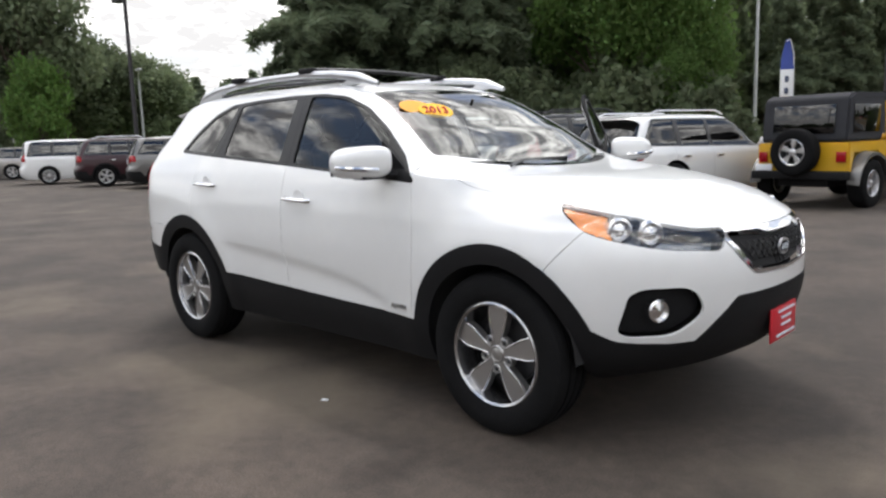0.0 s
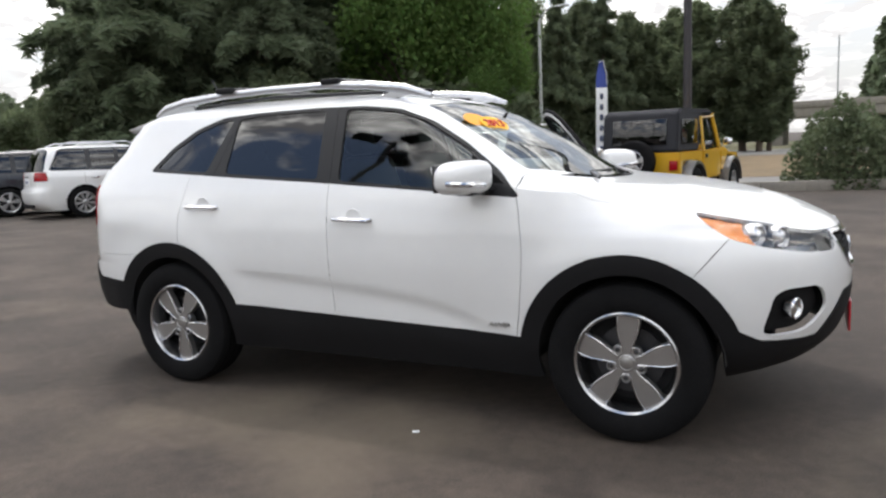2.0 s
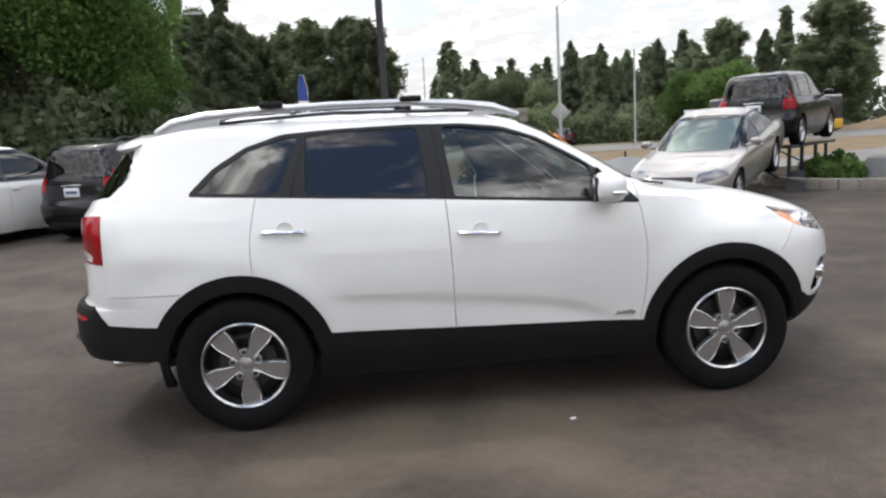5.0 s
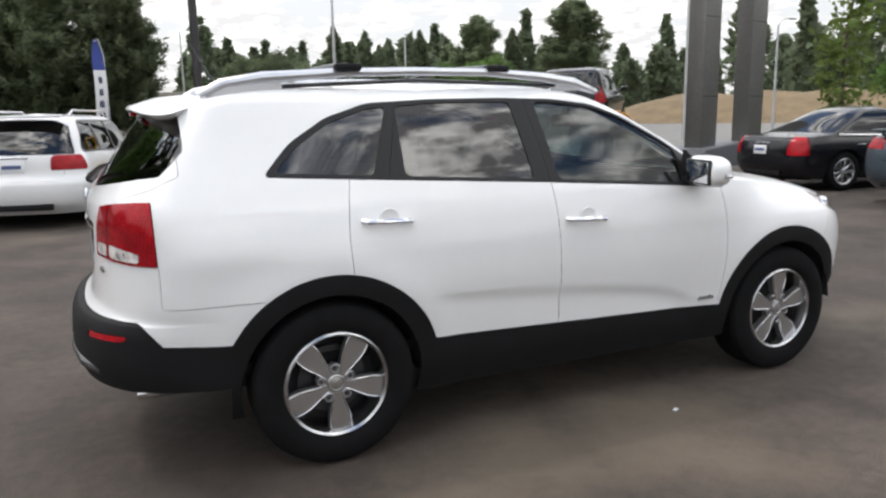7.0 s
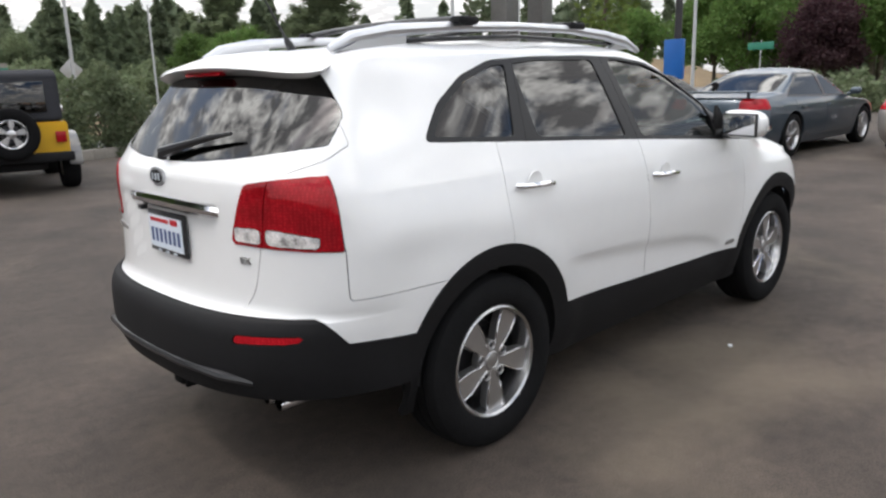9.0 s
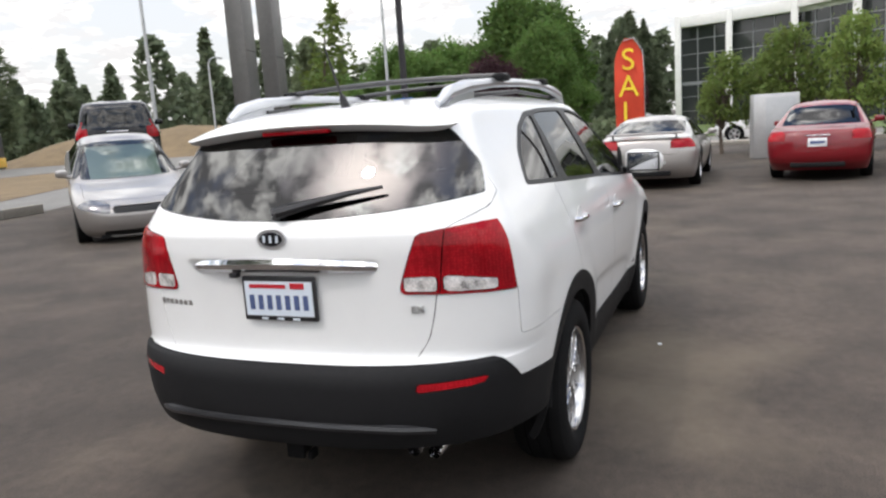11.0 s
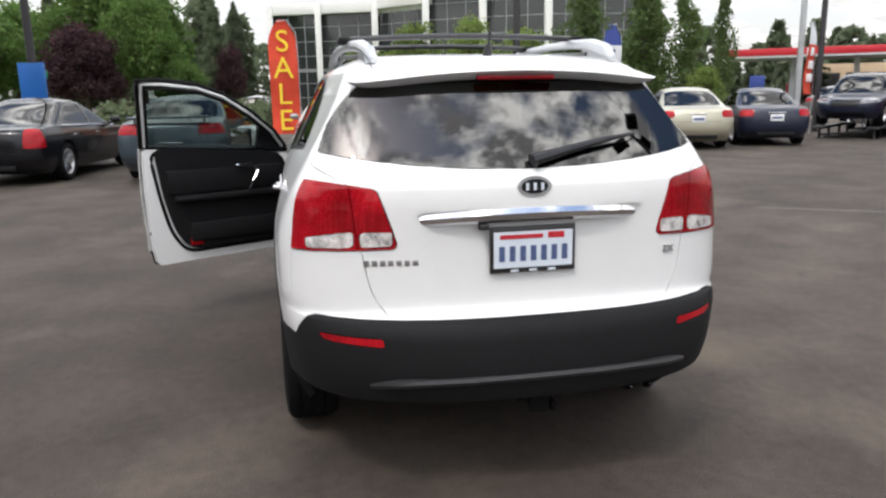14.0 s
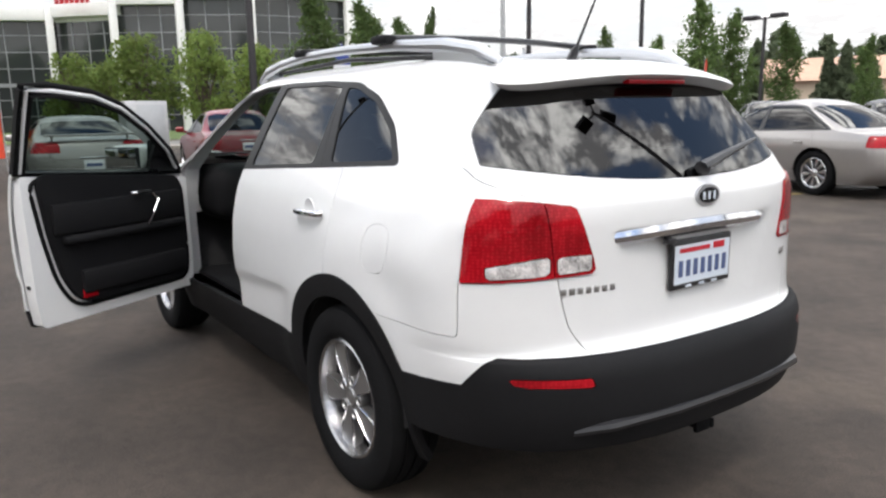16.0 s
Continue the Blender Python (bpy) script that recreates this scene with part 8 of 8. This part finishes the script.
def road_sign(x, y, yaw, kind, z, size, label):
    ob = thing("road_sign", pose(x, y, ground_z(x, y), 0, 0, yaw), label, "sign")
    bm = bmesh.new()
    cyl(bm, (0, 0.03, 0), (0, 0.03, z + size * 0.4), 0.03, seg=8)
    part("post", bm, M_POLE_GREY, ob)
    bm = bmesh.new()
    if kind == "diamond":
        box(bm, (0, 0, z), (size, 0.012, size), 0.004, Matrix.Rotation(radians(45), 3, "Y"))
        part("plate", bm, mat("bare_sign_back", (0.38, 0.38, 0.37), 0.5, metal=0.5), ob)
    elif kind == "amber":
        box(bm, (0, 0, z), (size, 0.012, size), 0.004, Matrix.Rotation(radians(45), 3, "Y"))
        part("plate", bm, M_FLAG_YELLOW, ob)
    elif kind == "street":
        box(bm, (0, 0, z), (size * 1.8, 0.02, size * 0.5), 0.004)
        part("plate", bm, M_GREEN_SIGN, ob)
    else:
        box(bm, (0, 0, z), (size, 0.012, size), 0.004)
        p = part("plate", bm, M_FLAG_WHITE, ob)
        bm = bmesh.new()
        lathe(bm, [(0.001, -0.008), (size * 0.47, -0.008), (size * 0.47, -0.014), (0.001, -0.014)], 40, m=Matrix.Translation((0, 0, z)))
        part("disc", bm, M_RED_PLASTIC, p, "red disc")
        bm = bmesh.new()
        box(bm, (0, -0.016, z), (size * 0.72, 0.006, size * 0.15))
        part("bar", bm, M_FLAG_WHITE, p, "white bar")
        for body, dz in (("DO NOT", 0.20), ("ENTER", -0.20)):
            text(body, size * 0.17, M_FLAG_WHITE, p, Matrix.Translation((0, -0.018, z + dz * size)) @ UPRIGHT)


road_sign(9.9, 18.6, 150 - 180, "no_entry", 1.55, 0.70, "square white sign with a red no-entry disc")
road_sign(12.6, 46.5, 0, "diamond", 2.75, 1.0, "back of a diamond-shaped road sign")
road_sign(10.2, 52.0, 0, "diamond", 1.9, 1.0, "back of a diamond-shaped road sign")
road_sign(9.7, 51.0, 0, "street", 2.9, 0.65, "green street name sign")
road_sign(24.0, 45.0, 150 - 180, "amber", 2.5, 0.7, "amber diamond warning sign")
road_sign(33.5, 12.8, -90, "street", 2.6, 0.7, "green street name sign by the road")

# low white banner on stakes along the kerb
bn = thing("banner_fence", pose(0, 0, 0), "sagging white mesh banner tied to short stakes", "banner")
bm = bmesh.new()
rows = []
for k in range(13):
    t = k / 12
    x, y = 4.7 + 3.0 * t, 14.45 + 0.35 * t
    sag = 0.10 * math.sin(t * math.pi * 2) ** 2
    rows.append([bm.verts.new((x, y + d, 0.13 + z)) for d, z in ((-0.006, 0.02), (-0.006, 0.62 - sag), (0.006, 0.62 - sag), (0.006, 0.02))])
for a, b in zip(rows, rows[1:]):
    for k in range(4):
        bm.faces.new((a[k], a[(k + 1) % 4], b[(k + 1) % 4], b[k]))
part("cloth", bm, M_FLAG_WHITE, bn)
for t in (0, 0.5, 1):
    bm = bmesh.new()
    cyl(bm, (4.7 + 3.0 * t, 14.48 + 0.35 * t, 0.08), (4.66 + 3.0 * t, 14.48 + 0.35 * t, 0.9), 0.03, seg=8)
    part("stake", bm, M_POLE_DARK, bn)


# ---- bridge ----
def bridge():
    ob = thing("bridge", pose(0, 0, 0.08), "grey concrete road bridge with a railing", "bridge", kind="structure")
    m = Matrix.Translation((-4, 76.5, 0)) @ Matrix.Rotation(radians(-4.5), 4, "Z")
    bm = bmesh.new()
    box(bm, (-2.6, 0, 3.0), (44.8, 7, 0.9), 0.05)
    bm.transform(m)
    part("deck", bm, M_CONCRETE, ob)
    bm = bmesh.new()
    box(bm, (-2.6, -3.5, 3.75), (44.8, 0.25, 0.6), 0.04)
    bm.transform(m)
    part("parapet", bm, M_CONCRETE, ob)
    for x in (-20, -8, 4, 16):
        bm = bmesh.new()
        box(bm, (x, 0, 1.3), (1.0, 5.5, 2.7), 0.08)
        bm.transform(m)
        part("pier", bm, M_CONCRETE, ob)


bridge()


# ---- office building ----
def office():
    ob = thing("office_building", pose(0, 0, 0.08), "white-framed office building with dark glass and a flat roof", "building")
    M_W = mat("white_render", (0.74, 0.74, 0.72), 0.7, vary=0.06, scale=0.6)
    M_DG = mat("dark_facade_glass", (0.030, 0.034, 0.034), 0.06, spec=0.8)
    M_MULL = mat("mullion", (0.30, 0.31, 0.32), 0.5, metal=0.5)
    line = [(62, 2.6), (60.5, -1.4), (58.5, -6.0), (54.5, -9.6), (52.0, -13.6), (49.5, -18.0), (48.8, -25.5)]
    tops = [9.0, 9.0, 9.2, 9.9, 10.3, 10.5, 10.5]
    for (a, b), ta in zip(zip(line, line[1:]), tops):
        A, B = Vector((*a, 0)), Vector((*b, 0))
        d = (B - A)
        n = Vector((d.y, -d.x, 0)).normalized()
        if n.x > 0:
            n = -n
        ang = math.atan2(d.y, d.x)
        c = (A + B) / 2
        q = Matrix.Translation(c) @ Matrix.Rotation(ang, 4, "Z")
        s = 1 if (q.to_3x3() @ Vector((0, 1, 0))).dot(n) > 0 else -1
        bm = bmesh.new()
        box(bm, (0, -s * 0.35, ta - 0.45), (d.length + 0.3, 0.8, 0.9), 0.05)
        bm.transform(q)
        part("fascia", bm, M_W, ob, "white parapet band")
        bm = bmesh.new()
        box(bm, (0, -s * 0.75, (ta - 0.9) / 2), (d.length, 0.12, ta - 0.9))
        bm.transform(q)
        win = part("glass_wall", bm, M_DG, ob, "dark reflective glazing")
        nx = max(2, round(d.length / 1.5))
        bm = bmesh.new()
        for k in range(1, nx):
            box(bm, (-d.length / 2 + d.length * k / nx, -s * 0.66, (ta - 0.9) / 2), (0.07, 0.06, ta - 0.9))
        for z in (1.2, 2.4, 3.5, 4.7, 5.9, 7.1, 8.3):
            if z < ta - 1.0:
                box(bm, (0, -s * 0.66, z), (d.length, 0.05, 0.28 if abs(z - 3.5) < 0.1 else 0.06))
        bm.transform(q)
        part("mullions", bm, M_MULL, win)
    for (x, y), t in zip(line, tops):
        bm = bmesh.new()
        box(bm, (x, y, t / 2), (0.50, 0.50, t), 0.03)
        part("column", bm, M_W, ob)
    bm = bmesh.new()
    outline = [(p[0] + 0.9, p[1]) for p in line] + [(75, -25.5), (78, 2.6)]
    prism(bm, outline, 0.3, Matrix.Translation((0, 0, 8.0)))
    part("roof", bm, M_W, ob)
    bm = bmesh.new()
    prism(bm, [(p[0] + 1.4, p[1]) for p in line] + [(74, -25), (76, 2.2)], 7.8, Matrix.Identity(4))
    part("core", bm, M_DARK, ob)
    bm = bmesh.new()
    q = Matrix.Translation((55.9, -7.6, 9.25)) @ Matrix.Rotation(math.atan2(-3.6, -4.0), 4, "Z")
    for k in range(7):
        bm = bmesh.new()
        box(bm, (-1.3 + k * 0.42, -0.5 if q.to_3x3()[0][1] > 0 else 0.28, 0), (0.30, 0.12, 0.42), 0.02)
        bm.transform(q)
        part("sign_mark", bm, M_RED_PLASTIC, ob, "red sign bar on the parapet")


office()


# ---- filling station ----
def station():
    ob = thing("filling_station", pose(47.5, -46.0, 0.08, 0, 0, 234), "filling station with a red-edged white canopy", "building")
    bm = bmesh.new()
    box(bm, (0, 0, 4.05), (24, 8, 0.7), 0.05)
    part("canopy", bm, M_FLAG_WHITE, ob)
    bm = bmesh.new()
    for a, s in (((0, -4.02, 4.15), (24.1, 0.06, 0.55)), ((0, 4.02, 4.15), (24.1, 0.06, 0.55)), ((-12.02, 0, 4.15), (0.06, 8.1, 0.55)), ((12.02, 0, 4.15), (0.06, 8.1, 0.55))):
        box(bm, a, s, 0.01)
    part("canopy_band", bm, M_RED_PLASTIC, ob, "red canopy band")
    for x in (-7, -2.3, 2.3, 7):
        bm = bmesh.new()
        box(bm, (x, 0, 1.85), (0.4, 0.4, 3.7), 0.02)
        part("column", bm, M_FLAG_WHITE, ob)
        bm = bmesh.new()
        box(bm, (x, 0.9, 0.85), (0.9, 0.55, 1.7), 0.04)
        part("pump", bm, M_RED_PLASTIC if x < 0 else M_FLAG_BLUE, ob)
    bm = bmesh.new()
    box(bm, (1, 11, 1.7), (13, 6, 3.4), 0.05)
    shop = part("shop", bm, mat("tan_render", (0.5, 0.38, 0.25), 0.8, vary=0.08, scale=0.8), ob)
    for k in range(5):
        bm = bmesh.new()
        box(bm, (-4 + k * 2.4, 7.98, 1.6), (1.9, 0.06, 2.0), 0.01)
        part("window", bm, M_TRIM, shop)
    bm = bmesh.new()
    box(bm, (-9.5, -6, 1.8), (1.1, 0.25, 1.0), 0.03)
    box(bm, (-9.5, -6, 0.65), (0.2, 0.15, 1.3), 0.02)
    part("price_sign", bm, M_FLAG_BLUE, ob, "blue sign box")


station()


def far_house(x, y, yaw, w, d, h, label):
    ob = thing("house", pose(x, y, 0.08, 0, 0, yaw), label, "building")
    bm = bmesh.new()
    box(bm, (0, 0, h / 2), (w, d, h), 0.05)
    part("wall", bm, mat("tan_wall", (0.52, 0.42, 0.32), 0.8, vary=0.08, scale=0.5), ob)
    bm = bmesh.new()
    prism(bm, [(-d * 0.6, h), (d * 0.6, h), (0, h + d * 0.32)], w + 0.8, Matrix(((0, 0, 1, -w / 2 - 0.4), (1, 0, 0, 0), (0, 1, 0, 0), (0, 0, 0, 1))))
    part("roof", bm, mat("pale_roof", (0.55, 0.36, 0.26), 0.8, vary=0.1, scale=1), ob)
    for k in range(4):
        bm = bmesh.new()
        box(bm, (-w * 0.36 + k * w * 0.24, -d / 2 - 0.02, h * 0.5), (w * 0.14, 0.08, h * 0.4), 0.01)
        part("window", bm, M_TRIM, ob)


far_house(40, -80, 25, 12, 8, 3.6, "tan shop building with a pale roof in the distance")
far_house(25, -84, 10, 12, 8, 3.4, "tan shop building with a pale roof in the distance")
far_house(5, -84, 0, 14, 8, 3.4, "tan shop building with a pale roof in the distance")


# ---- small things on the lot ----
def cabinet(x, y, yaw):
    ob = thing("utility_cabinet", pose(x, y, 0.08, 0, 0, yaw), "silver metal utility cabinet at the lot edge", "cabinet")
    bm = bmesh.new()
    box(bm, (0, 0, 0.85), (1.15, 0.5, 1.7), 0.03)
    b = part("body", bm, mat("silver_sheet", (0.5, 0.5, 0.5), 0.4, metal=0.6, vary=0.08, scale=2), ob)
    bm = bmesh.new()
    box(bm, (0.1, -0.256, 0.85), (0.75, 0.012, 1.5), 0.004)
    part("door", bm, M_POLE_GREY, b)


cabinet(17.3, -2.65, -80)
bm = bmesh.new()
box(bm, (0, 0, 0.004), (0.035, 0.02, 0.006), 0.002)
_o = link_mesh("litter", bm, M_FLAG_WHITE)
_o.matrix_basis = pose(0.384, -1.129, 0.0, 0, 0, 30)
tagged(_o, "tiny scrap of white litter on the asphalt", "litter")

M_LINE_WHITE = mat("worn_white_line", (0.20, 0.19, 0.18), 0.9, vary=0.5, scale=4)
M_LINE_YELLOW = mat("worn_yellow_line", (0.28, 0.21, 0.06), 0.9, vary=0.4, scale=4)
# paint marks on the asphalt
for _pts, _l, _m in (([(3.30, -4.80), (3.38, -4.74), (2.18, -6.44), (2.10, -6.50)], "worn white parking line", M_LINE_WHITE), ([(2.85, -7.0), (2.95, -6.98), (2.40, -8.92), (2.30, -8.9)], "worn yellow parking line", M_LINE_YELLOW)):
    bm = bmesh.new()
    a, b, c, d = (Vector((*p, 0)) for p in _pts)
    top, bot = [], []
    for k in range(13):
        p, q = a.lerp(d, k / 12), b.lerp(c, k / 12)
        top.append(bm.verts.new((p.x, p.y, ground_z(p.x, p.y) + 0.005)))
        bot.append(bm.verts.new((q.x, q.y, ground_z(q.x, q.y) + 0.005)))
    for k in range(12):
        bm.faces.new((bot[k], bot[k + 1], top[k + 1], top[k]))
    tagged(link_mesh("lot_mark", bm, _m, smooth=False), _l + " on the asphalt", "road marking", kind="structure")

# the oval price sticker behind the windshield
st = new("window_sticker")
st.parent = hero
st.matrix_basis = Matrix.Translation((0.545, -0.43, 1.478)) @ Vector((0.62, -0.16, 0.75)).to_track_quat("Z", "Y").to_matrix().to_4x4() @ Matrix.Rotation(radians(-4), 4, "Z")
bm = bmesh.new()
prism(bm, [(0.025 + 0.105 * math.cos(t), 0.062 * math.sin(t)) for t in np.linspace(0, 2 * math.pi, 33)[:-1]], 0.003, Matrix.Identity(4))
part("oval", bm, mat("sticker_yellow", (0.90, 0.50, 0.02), 0.5), st, "yellow-orange oval")
bm = bmesh.new()
prism(bm, [(-0.085 + 0.095 * math.cos(t), 0.035 + 0.056 * math.sin(t)) for t in np.linspace(0, 2 * math.pi, 33)[:-1]], 0.002, Matrix.Translation((0, 0, -0.006)))
part("oval", bm, mat("sticker_orange", (0.88, 0.38, 0.03), 0.5), st, "orange oval")
text("2013", 0.078, M_RED_PLASTIC, st, Matrix.Translation((0.025, 0, 0.006)), "lettering", "red year number")
